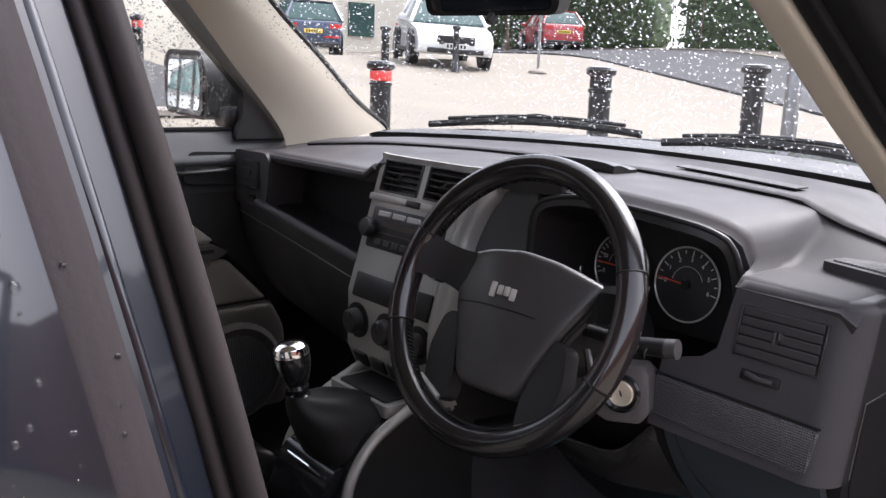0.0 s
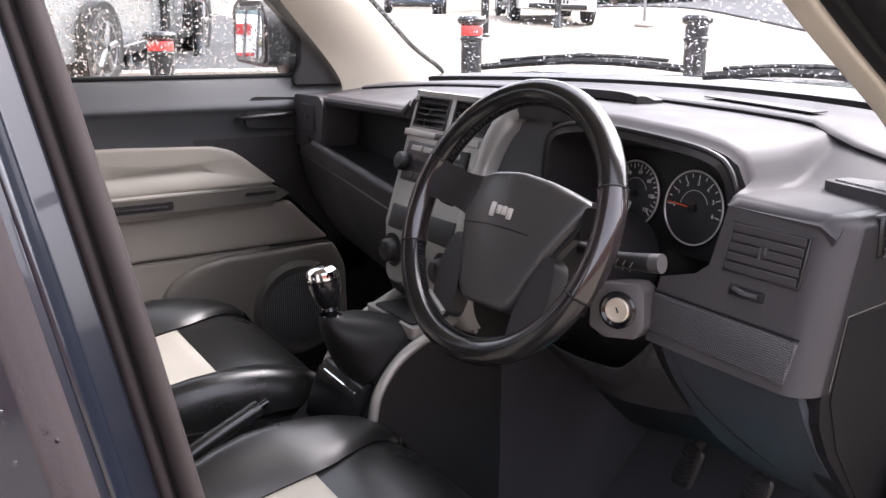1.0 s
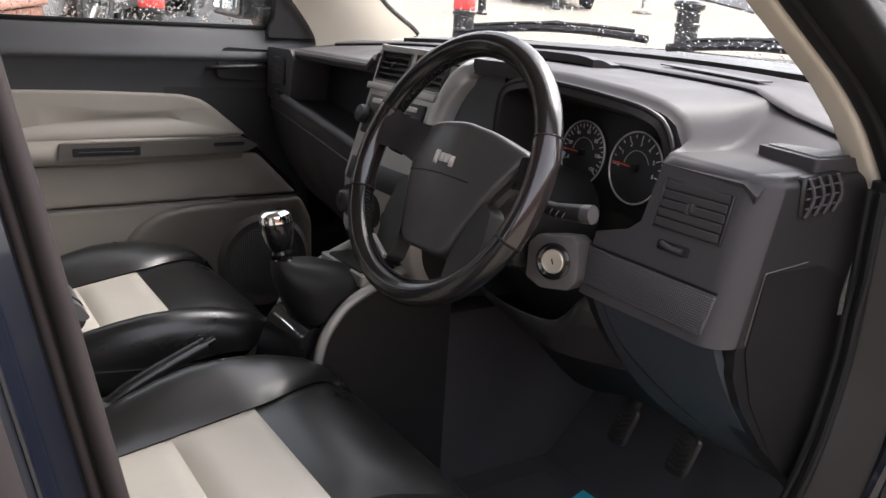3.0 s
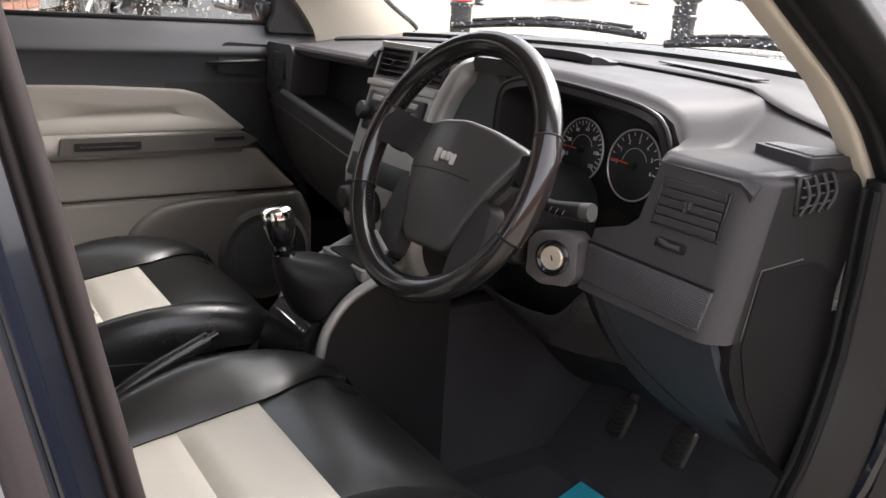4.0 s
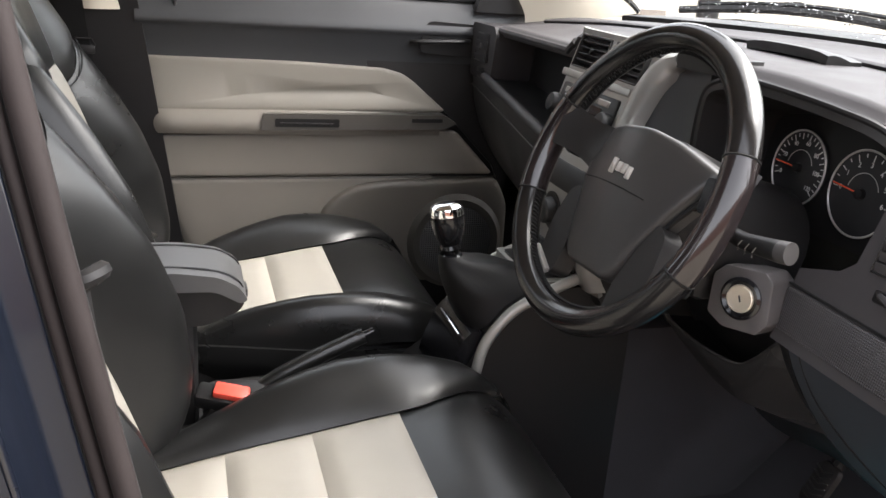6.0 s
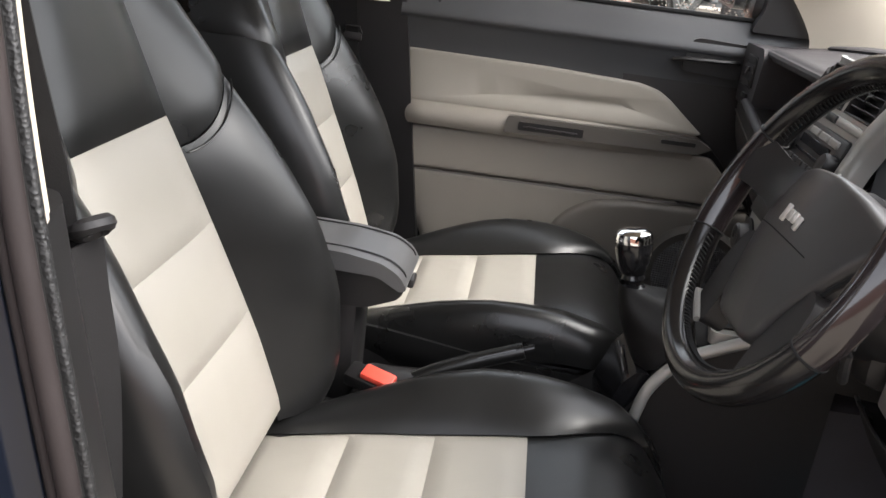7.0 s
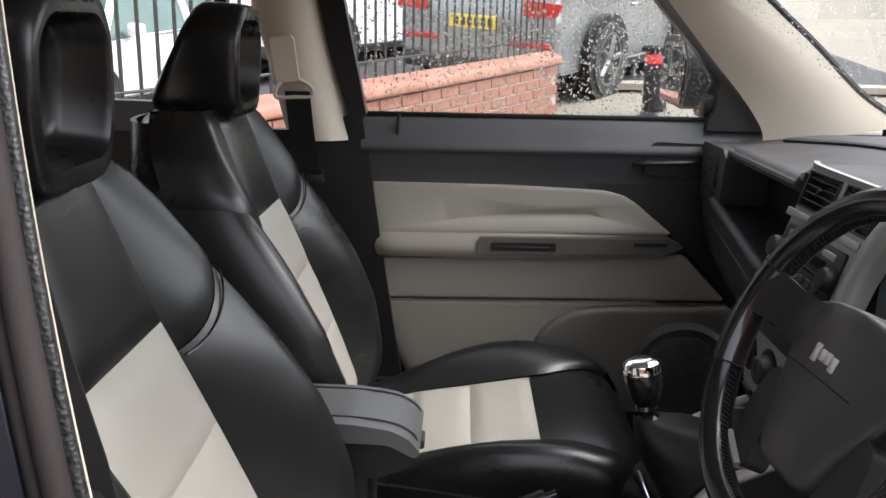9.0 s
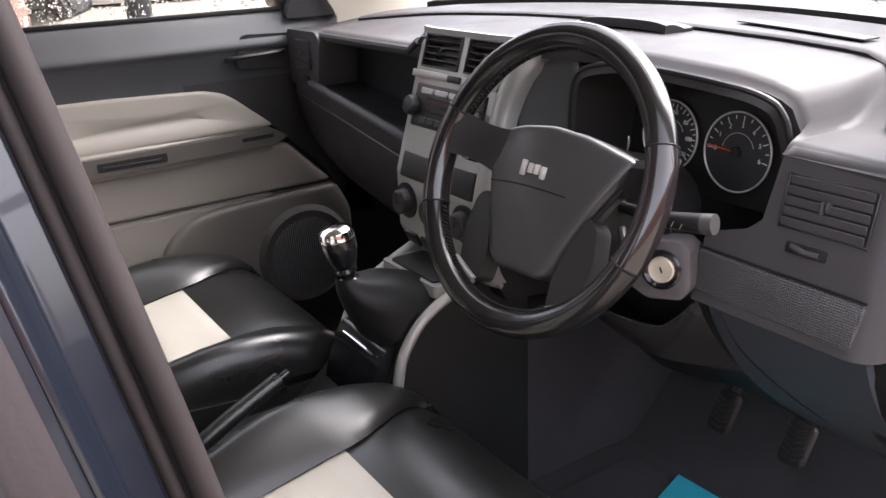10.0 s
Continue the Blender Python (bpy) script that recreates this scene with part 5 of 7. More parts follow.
for x0, x1 in VENT_SPANS:
    m = stack_m((x0 + x1) / 2, (VENT_LOW + VENT_TOP) / 2)
    w, h = x1 - x0, 0.0525
    v = part("air_vent", Geo().box((0, 0, -0.024), (w, h, 0.004), 0.001, 1, m), BLACK, stack, "black air vent with thin blades")
    rim_geo = Geo()
    for sx in (-1, 1):
        rim_geo.box((sx * w / 2, 0, -0.009), (0.003, h + 0.002, 0.022), 0.0008, 1, m)
        rim_geo.box((0, sx * h / 2, -0.009), (w + 0.002, 0.003, 0.022), 0.0008, 1, m)
    part("rim", rim_geo, DARK, v)
    for i in range(4):
        part("slat", Geo().box((0, 0, 0), (w - 0.004, 0.0020, 0.013), 0.0006, 1, m @ pose(0, -h / 2 + h * (i + 1) / 5, -0.007, -14, 0, 0)), DASH, v)
    part("tab", Geo().tube([m @ Vector(p) for p in ((-0.008, -0.004, 0.001), (-0.002, -0.001, 0.003), (0.001, 0.004, 0.003), (0.008, 0.006, 0.001))], 0.0016, 6), STALK_END, v)
part("switch_strip", Geo().box((0, 0, 0.0015), (0.236, 0.012, 0.005), 0.002, 2, stack_m(-0.004, 1.054)), SILVER, stack)
part("switch", Geo().box((0, 0, 0.004), (0.036, 0.011, 0.006), 0.002, 2, stack_m(0.004, 1.054)), BLACK, stack)
m = stack_m(-0.005, 1.006)
radio = part("radio", Geo().box((0, 0, -0.006), (0.196, 0.072, 0.016), 0.004, 2, m), BLACK, stack, "black car radio")
for i in range(4):
    part("button", Geo().box((-0.060 + 0.040 * i, 0.024, 0.003), (0.034, 0.010, 0.005), 0.0015, 1, m), SILVER, radio, "silver button")
part("display", Geo().box((0.0, 0.008, 0.0025), (0.12, 0.014, 0.002), 0.001, 1, m), GLOSSY, radio)
for i in range(6):
    part("button", Geo().box((-0.06 + 0.024 * i, -0.024, 0.003), (0.020, 0.011, 0.004), 0.001, 1, m), DARK, radio)
part("disc_slot", Geo().box((0, -0.008, 0.0025), (0.125, 0.004, 0.002), 0.0005, 1, m), GLOSSY, radio)
for x, z in ((-0.094, -0.004), (0.086, -0.004)):
    part("knob", Geo().lathe([(0.017, 0), (0.0165, 0.011), (0.014, 0.015), (0.002, 0.0165)], 20, m @ pose(x, z, 0.001)), BLACK, radio)
m = stack_m(0.0, 0.908)
part("pocket", Geo().box((0, 0, -0.004), (0.21, 0.044, 0.010), 0.004, 2, m), BLACK, stack)
m = stack_m(0.0, 0.846)
for x in (-0.085, 0.0, 0.085):
    k = part("knob_recess", Geo().lathe([(0.031, -0.004), (0.031, 0.0015), (0.028, 0.002)], 26, m @ pose(x, 0, 0)), BLACK, stack)
    part("knob", Geo().lathe([(0.022, 0.001), (0.021, 0.016), (0.018, 0.019), (0.002, 0.0195)], 24, m @ pose(x, 0, 0)).box((0, 0.008, 0.019), (0.005, 0.022, 0.006), 0.002, 1, m @ pose(x, 0, 0)), DARK, k)
m = stack_m(0.0, 0.780)
for x in (-0.075, -0.025, 0.025, 0.075):
    part("switch", Geo().box((x, 0, 0.001), (0.038, 0.026, 0.006), 0.002, 2, m), BLACK, stack)

# passenger side of the dashboard
ledge = [(-0.70, 0.262, 0.985), (-0.585, 0.250, 0.977), (-0.40, 0.235, 0.962), (-0.145, 0.216, 0.938)]


def ledge_at(x):
    return curve_at([(a, b) for a, b, _ in ledge], x), curve_at([(a, c) for a, _, c in ledge], x)


def face_low(u, v):
    x = -0.70 + 0.56 * u
    y, z = ledge_at(x)
    return (x, y + 0.004 + 0.10 * v * v, z - 0.012 - 0.24 * v)


part("glovebox", Geo().slab(face_low, lin(0, 1, 16), lin(0, 1, 12), -0.015), DARK, dash, "dark glovebox front")
part("glovebox_seam", Geo().tube([Vector(face_low(u, 0.12)) + Vector((0, -0.0015, 0)) for u in lin(0, 1, 14)], 0.0016, 6), TAUPE, dash)
g = Geo().tube([(x, ledge_at(x)[0] + 0.008, ledge_at(x)[1] - 0.004) for x in lin(-0.60, -0.145, 14)], 0.010, 10)
part("ledge", g, DASH, dash, "rounded cubby ledge")
part("cubby_floor", Geo().slab(lambda u, v: (-0.60 + 0.455 * u, ledge_at(-0.60 + 0.455 * u)[0] + 0.01 + 0.11 * v, ledge_at(-0.60 + 0.455 * u)[1] - 0.004), lin(0, 1, 10), lin(0, 1, 4), 0.01), BLACK, dash)
part("cubby_back", Geo().slab(lambda u, v: (-0.60 + 0.455 * u, 0.355, 0.93 + 0.155 * v), lin(0, 1, 4), lin(0, 1, 4), 0.01), BLACK, dash)
part("cubby_lip", Geo().tube([(x, curve_at(REAR_Y, x) + 0.002, curve_at(REAR_Z, x) - 0.010) for x in lin(-0.60, -0.145, 12)], 0.007, 8), DASH, dash)
g = plate_front(Geo(), rounded([(-0.712, 0.965), (-0.572, 0.960), (-0.550, 1.068), (-0.568, 1.086), (-0.712, 1.084)], 0.012), 0.38, 0.118, 0.012)
part("end_block", g, DASH, dash)
vent("air_vent", frame_at((-0.632, 0.260, 1.035), (1, 0.0, 0), (0, 0.10, 1)), 0.074, 0.060, 4, dash)
part("vent_switch", Geo().box((-0.632, 0.260, 0.985), (0.04, 0.006, 0.010), 0.002), BLACK, dash)
part("lower_filler", Geo().box((0, 0.52, 0.80), (1.36, 0.16, 0.30), 0.02), BLACK, dash)

# ---- steering wheel ----
wheel_thing = thing("steering_wheel", "black leather steering wheel with worn glossy grips", "steering wheel", (0.37, 0.089, 0.998))
WY = 0.090  # the wheel plane turns a little from the car's axis
ex = Vector((1, WY, 0)).normalized()
ey = Vector((0, math.sin(radians(23.4)), math.cos(radians(23.4))))
WM = frame_at((0.3695, 0.0915, 0.997), ex, ey)  # local z points to the driver
R, TR = 0.1725, 0.0165


def rim(a0, a1, n, r=TR, mat=LEATHER, label=""):
    pts = [WM @ Vector((R * math.cos(radians(a)), R * math.sin(radians(a)), 0)) for a in lin(a0, a1, n)]
    return part("rim_grip", Geo().tube(pts, r, 14, up=WM.to_3x3() @ Vector((0, 0, 1)), flat=1.12), mat, wheel_thing, label)


PADSKIN = material("airbag_cover_plastic", (0.038, 0.0362, 0.0355), 0.36, grain=1400, bump=0.25, kind="voronoi", vary=0.06)
WOODY = material("worn_gloss_grip", (0.016, 0.0125, 0.0128), 0.17, grain=300, bump=0.08, vary=0.25, big=14, coat=0.5, spec=0.45)
rim(22, 158, 34, TR, RIM_SKIN)
rim(202, 338, 34, TR, RIM_SKIN)
rim(-21.3, 21.3, 14, TR * 1.03, WOODY, "worn glossy grip")
rim(158.7, 201.3, 14, TR * 1.03, WOODY, "worn glossy grip")
for a in (21.6, 158.4, 201.6, 338.4):
    c = Vector((R * math.cos(radians(a)), R * math.sin(radians(a)), 0))
    rad = c.normalized()
    ring = [WM @ (c + (TR + 0.0004) * (math.cos(b) * rad + 1.12 * math.sin(b) * Vector((0, 0, 1)))) for b in lin(0, 2 * math.pi * 15 / 16, 16)]
    part("rim_joint", Geo().tube(ring, 0.0012, 5, True), SEAL, wheel_thing)
for a in list(range(25, 157, 2)) + list(range(205, 337, 2)):
    rad = Vector((math.cos(radians(a)), math.sin(radians(a)), 0))
    tan = Vector((-rad.y, rad.x, 0))
    c = rad * (R - TR - 0.0002)
    part("stitch", Geo().tube([WM @ (c - 0.0016 * tan + Vector((0, 0, 0.004))), WM @ (c - rad * 0.0012), WM @ (c + 0.0016 * tan + Vector((0, 0, -0.004)))], 0.0010, 4), SEAL, wheel_thing)
half = [(0.055, 0.062), (0.117, 0.047), (0.108, 0.028), (0.086, -0.018), (0.062, -0.072), (0.053, -0.100), (0.038, -0.113)]
pad_outline = rounded([(-x, y) for x, y in half][::-1] + [(0.0, 0.067)] + half, 0.013, 4)


def dome(x, y):
    """Height of the airbag cover: highest in the middle, its upper wings bent away."""
    return 0.002 - 0.022 * (abs(x) / 0.11) ** 1.8 - 0.007 * ((y + 0.02) / 0.09) ** 2


pad_geo, pk = Geo(), len(pad_outline)
pad_rings = [(1.0, -0.030), (1.0, -0.008), (0.988, -0.0035), (0.965, -0.001), (0.93, 0.0), (0.85, 0.0), (0.72, 0.0), (0.58, 0.0), (0.42, 0.0), (0.25, 0.0), (0.08, 0.0)]
pad_geo.add([(x * s, -0.02 + (y + 0.02) * s, h + dome(x * s, -0.02 + (y + 0.02) * s)) for s, h in pad_rings for x, y in pad_outline], [(j * pk + i, j * pk + (i + 1) % pk, (j + 1) * pk + (i + 1) % pk, (j + 1) * pk + i) for j in range(len(pad_rings) - 1) for i in range(pk)] + [tuple(range((len(pad_rings) - 1) * pk, len(pad_rings) * pk))], WM)
hub = part("airbag_cover", pad_geo, PADSKIN, wheel_thing, "dark grey airbag cover")
part("cover_seam", Geo().tube([WM @ Vector((x, -0.010 - 0.6 * x * x, dome(x, -0.01) + 0.0002)) for x in lin(-0.084, 0.050, 14)], 0.0008, 5), SEAL, hub)
g = Geo()
for i, (x, w, h, dy) in enumerate(((-0.017, 0.0085, 0.019, -0.001), (-0.0055, 0.0085, 0.012, 0.0), (0.0050, 0.0085, 0.012, 0.0), (0.0155, 0.0085, 0.015, -0.0025))):
    g.box((x - 0.004, 0.011 + dy, 0.0025), (w, h, 0.003), 0.0013, 2, WM)
    g.box((x - 0.004 + 0.0008, 0.011 + dy + 0.001, 0.0040), (w * 0.35, h * 0.42, 0.001), 0.0004, 1, WM)
part("badge", g, STEEL, hub, "small silver badge bars")
for sx in (-1, 1):
    g = Geo().slab(lambda u, v: WM @ Vector((sx * (0.078 + 0.086 * u), 0.022 + 0.012 * u + (v - 0.5) * (0.054 - 0.010 * math.sin(math.pi * u)), -0.033 + 0.027 * u * u + 0.003 * math.sin(math.pi * v))), lin(0, 1, 9), lin(0, 1, 7), 0.018)
    part("spoke", g, DARK, wheel_thing)
    lower = [(0.082, -0.026), (0.100, -0.036), (0.108, -0.078), (0.100, -0.124), (0.080, -0.146), (0.058, -0.140), (0.056, -0.104), (0.066, -0.064)]
    g = Geo().prism(rounded([(sx * a, b) for a, b in lower][::sx], 0.010), -0.040, -0.013, 0.007, 3, m=WM)
    part("lower_spoke", g, DARK, wheel_thing, "dark lower spoke")
    part("spoke_groove", Geo().tube([WM @ Vector((sx * x, y, dome(x, y) - 0.010)) for x, y in ((0.111, 0.026), (0.089, -0.018), (0.065, -0.072), (0.056, -0.100))], 0.0030, 6), SEAL, wheel_thing)
    part("spoke_accent", Geo().tube([WM @ Vector((sx * (0.064 + 0.040 * k), -0.141 + 0.020 * k, -0.011 + 0.002 * k)) for k in (0, 0.5, 1)], 0.0042, 8), SILVER, wheel_thing, "short silver spoke accent")
    part("control", Geo().prism(rounded([(sx * a, b) for a, b in [(0.122, 0.038), (0.146, 0.040), (0.150, 0.006), (0.130, 0.0)]][::sx], 0.006), -0.024, -0.006, 0.004, 3, m=WM), GLOSSY, wheel_thing)

column = thing("steering_column", "black steering column shroud with stalks", "steering column", (0.37, 0.2, 0.95))
part("shroud", Geo().lathe([(0.060, 0.0), (0.075, 0.012), (0.074, 0.10), (0.085, 0.19), (0.03, 0.20)], 26, WM @ pose(0, -0.006, -0.040, 180, 0, 0)), BLACK, column)
part("lower_shroud", Geo().box((0.365, 0.245, 0.900), (0.10, 0.13, 0.10), 0.025), BLACK, column)
stalk_r = part("stalk", Geo().tube([(0.43, 0.165, 0.965), (0.50, 0.175, 0.962), (0.545, 0.185, 0.966)], [0.0075, 0.0095, 0.0118], 14), BLACK, column)
part("stalk_end", Geo().tube([(0.543, 0.184, 0.966), (0.556, 0.187, 0.968)], 0.0118, 18), KNOB_END, stalk_r, "grey stalk end")
g = Geo()
for k in range(3):
    g.tube([(0.505 + 0.012 * k, 0.166, 0.966), (0.505 + 0.012 * k, 0.162, 0.961), (0.505 + 0.012 * k, 0.163, 0.955)], 0.0007, 5)
part("stalk_marks", g, TAUPE, stalk_r)
part("stalk", Geo().tube([(0.31, 0.165, 0.965), (0.24, 0.175, 0.962), (0.19, 0.185, 0.966)], [0.009, 0.011, 0.014], 12), BLACK, column)
part("tilt_lever", Geo().tube(spline([(0.455, 0.15, 0.945), (0.475, 0.135, 0.925), (0.465, 0.14, 0.900), (0.445, 0.15, 0.88)], 4), 0.005, 8), DARK, column)
HOUSING = material("scuffed_grey_housing", (0.068, 0.062, 0.062), 0.42, grain=1200, bump=0.12, kind="voronoi", vary=0.12, big=40)
ig = frame_at((0.461, 0.214, 0.880), (0.90, 0.42, 0.05), (-0.03, 0.12, 1))
ign = thing("ignition_switch", "square grey ignition housing with a silver key barrel", "ignition switch", (0.46, 0.22, 0.88))
part("housing", Geo().prism(rounded([(-0.040, -0.026), (-0.018, -0.039), (0.024, -0.037), (0.036, -0.022), (0.034, 0.026), (0.022, 0.036), (-0.026, 0.034), (-0.040, 0.020)], 0.004), -0.05, 0.0, 0.003, 2, m=ig), HOUSING, ign)
part("ring", Geo().lathe([(0.0245, -0.002), (0.0248, 0.003), (0.0215, 0.005), (0.019, 0.0035), (0.0165, 0.002)], 28, ig), GLOSSY, ign)
barrel = part("barrel", Geo().lathe([(0.0165, 0.001), (0.0160, 0.0045), (0.0145, 0.0052), (0.012, 0.0044), (0.0008, 0.0044)], 28, ig), BARREL, ign, "silver key barrel")
part("key_slot", Geo().box((0, 0, 0.0042), (0.0022, 0.008, 0.0016), 0.0006, 1, ig @ pose(0, 0, 0, 0, 0, 20)), BLACK, barrel)

# pedals
WORN_RUBBER = material("worn_rubber", (0.034, 0.0325, 0.032), 0.5, grain=500, bump=0.2, vary=0.5, big=60)
for x, z, w, name in ((0.350, 0.526, 0.052, "clutch_pedal"), (0.484, 0.536, 0.054, "brake_pedal")):
    pm = frame_at((x, 0.50, z), (1, 0.0, 0.10), (0.0, 0.45, 1))
    pd = thing(name, "black ribbed rubber pedal on a steel arm", "pedal", (x, 0.5, z - 0.05), group="pedals")
    pad_ = part("pad", Geo().prism(rounded([(-w / 2, -0.036), (w / 2 - 0.01, -0.040), (w / 2, 0.032), (-w / 2 + 0.012, 0.038)], 0.014), -0.010, 0.0, 0.004, m=pm), DARK, pd)
    for i in range(6):
        part("rib", Geo().tube([(-w * 0.32, -0.022 + 0.0092 * i, 0.001), (0.0, -0.028 + 0.0092 * i, 0.0015), (w * 0.32, -0.022 + 0.0092 * i, 0.001)], 0.0014, 5, m=pm), WORN_RUBBER, pad_)
    part("lever", Geo().tube(spline([(x, 0.512, z), (x + 0.005, 0.55, z + 0.08), (x + 0.01, 0.57, z + 0.18)], 4), 0.010, 8), BLACK, pd)

SILL_SKIN = material("dark_sill_plastic", (0.040, 0.041, 0.043), 0.42, spec=0.4, grain=1300, bump=0.2, kind="voronoi", vary=0.06)

# ---- passenger's door ----
door = thing("door_passenger", "beige and black inner door panel of the passenger door", "car door", (-0.74, 0.0, 0.4), kind="structure")
SILL_LINE = spline([(-0.770, 0, 1.124), (-0.748, 0, 1.123), (-0.734, 0, 1.108), (-0.716, 0, 1.075), (-0.709, 0, 1.060), (-0.7095, 0, 1.051), (-0.718, 0, 1.040), (-0.732, 0, 1.00), (-0.738, 0, 0.958)], 4)
part("window_sill", Geo().slab(lambda u, v: Vector((SILL_LINE[v].x, u, SILL_LINE[v].z)), lin(-0.478, 0.41, 12), list(range(len(SILL_LINE))), -0.008), SILL_SKIN, door, "dark grey rounded window sill trim")
quad_wall(rounded([(-0.47, 0.40), (0.47, 0.40), (0.47, 0.965), (-0.47, 0.965)], 0.02), -0.78, -0.745, BLACK, "backing", door)
quad_wall([(0.02, 0.95), (0.14, 0.93), (0.225, 0.86), (0.345, 0.74), (0.40, 0.62), (0.46, 0.62), (0.46, 0.99), (0.02, 0.99)], -0.76, -0.735, DARK, "front_panel", door)
UP = rounded([(-0.468, 0.858), (0.205, 0.868), (0.215, 0.872), (0.135, 0.938), (0.105, 0.957), (0.060, 0.968), (-0.15, 0.976), (-0.468, 0.978)], 0.012, 4)


def bulged(outline, x, swell, name, mat, label="", dent=None):
    """A door panel that swells towards the cabin."""
    cy, cz = sum(p[0] for p in outline) / len(outline), sum(p[1] for p in outline) / len(outline)
    k, vs, fs = len(outline), [], []
    steps = [(1.0, -0.02), (1.0, 0.0), (0.985, 0.55), (0.95, 0.85), (0.9, 0.96)] + [(0.85 - 0.05 * i, 1.0) for i in range(17)]
    for sc, h in steps:
        vs += [((x + swell * h if h > 0 else x + h) + (dent(cy + (a - cy) * sc, cz + (b - cz) * sc) * h if dent and h > 0 else 0.0), cy + (a - cy) * sc, cz + (b - cz) * sc) for a, b in outline]
    for j in range(len(steps) - 1):
        for i in range(k):
            fs.append((j * k + i, j * k + (i + 1) % k, (j + 1) * k + (i + 1) % k, (j + 1) * k + i))
    fs += [tuple(range(k))[::-1], tuple(range((len(steps) - 1) * k, len(steps) * k))]
    return part(name, Geo().add(vs, fs), mat, door, label)


bulged(UP, -0.738, 0.010, "upper_panel", BEIGE, "beige padded upper panel", lambda y, z: -0.007 * math.exp(-((z - 0.912 - 0.012 * math.sin(3 * y)) / 0.011) ** 2) + 0.006 * smooth(0.905, 0.875, z))
# armrest: a rounded shelf that thins to the front
g = Geo().slab(lambda u, v: Vector((-0.738 + (0.034 * smooth(-0.02, 0.06, u) * (1 - 0.55 * smooth(0.5, 1, u))) * math.sin(math.pi * min(1, 0.12 + 0.60 * v)) , -0.470 + 0.672 * u, 0.868 - 0.055 * v + 0.006 * u * (1 - v))), lin(0, 1, 22), lin(0, 1, 10), -0.012)
part("armrest", g, BEIGE_LOW, door, "beige door armrest")
g = Geo().prism(rounded([(-0.222, 0.824), (0.205, 0.832), (0.238, 0.848), (0.205, 0.866), (-0.215, 0.862)], 0.006), -0.74, -0.7005, 0.003, m=SIDE)
part("switch_panel", g, TAUPE, door, "taupe grey switch panel")
part("grab_slot", Geo().prism(rounded([(-0.190, 0.833), (-0.045, 0.834), (-0.045, 0.853), (-0.190, 0.852)], 0.004), -0.71, -0.6995, m=SIDE), BLACK, door)
part("slot_rib", Geo().box((-0.699, -0.118, 0.842), (0.003, 0.12, 0.003), 0.001), DARK, door)
part("window_switch", Geo().prism(rounded([(0.125, 0.848), (0.200, 0.849), (0.200, 0.858), (0.125, 0.857)], 0.003), -0.70, -0.6985, m=SIDE), BLACK, door)
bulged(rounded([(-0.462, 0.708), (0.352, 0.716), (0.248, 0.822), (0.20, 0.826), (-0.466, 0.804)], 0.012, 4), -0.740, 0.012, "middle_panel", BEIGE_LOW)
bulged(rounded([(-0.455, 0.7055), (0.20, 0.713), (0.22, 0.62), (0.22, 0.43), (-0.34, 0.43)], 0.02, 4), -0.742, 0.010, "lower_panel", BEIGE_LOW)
part("panel_seam", Geo().tube([(-0.7275, -0.462, 0.704), (-0.7275, 0.0, 0.708), (-0.7275, 0.36, 0.712)], 0.0012, 6), TAUPE, door)
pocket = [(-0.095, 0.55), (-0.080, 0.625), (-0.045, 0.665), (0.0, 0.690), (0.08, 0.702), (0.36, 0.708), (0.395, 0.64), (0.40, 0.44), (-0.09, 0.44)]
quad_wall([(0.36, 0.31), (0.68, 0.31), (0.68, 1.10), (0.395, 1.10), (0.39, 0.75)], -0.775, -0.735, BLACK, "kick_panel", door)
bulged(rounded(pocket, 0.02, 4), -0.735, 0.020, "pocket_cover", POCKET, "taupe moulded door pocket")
spk = frame_at((-0.722, 0.258, 0.548), (0, 1, 0), (0, 0, 1))
part("speaker_ring", Geo().lathe([(0.124, -0.02), (0.123, 0.008), (0.110, 0.020), (0.100, 0.016)], 40, spk), SPEAKER_RING, door)
part("speaker_mesh", Geo().lathe([(0.101, 0.0), (0.101, 0.014), (0.085, 0.018), (0.045, 0.021), (0.002, 0.022)], 36, spk), GRILLE, door, "dark speaker mesh")
part("handle_recess", Geo().prism(rounded([(0.135, 1.008), (0.280, 1.000), (0.285, 1.075), (0.150, 1.080)], 0.02), -0.75, -0.7135, 0.004, m=SIDE), BLACK, door)
hp = spline([(-0.722, 0.120, 1.030), (-0.706, 0.135, 1.033), (-0.700, 0.18, 1.036), (-0.704, 0.235, 1.038), (-0.718, 0.255, 1.038)], 5)
part("door_handle", Geo().tube(hp, 0.0072, 8, flat=0.7), DARK, door, "black inner door handle")
part("lock_pin", Geo().tube([(-0.7230, -0.398, 1.078), (-0.7290, -0.396, 1.128)], 0.0042, 8), BLACK, door, "black lock pin")
g = Geo()
g.box((-0.748, -0.03, 1.126), (0.012, 0.88, 0.010), 0.003)
part("glass_seal", g, SEAL, door)

part("bottom_rail", Geo().box((-0.752, 0.09, 0.36), (0.05, 1.20, 0.18), 0.01), BLACK, door)

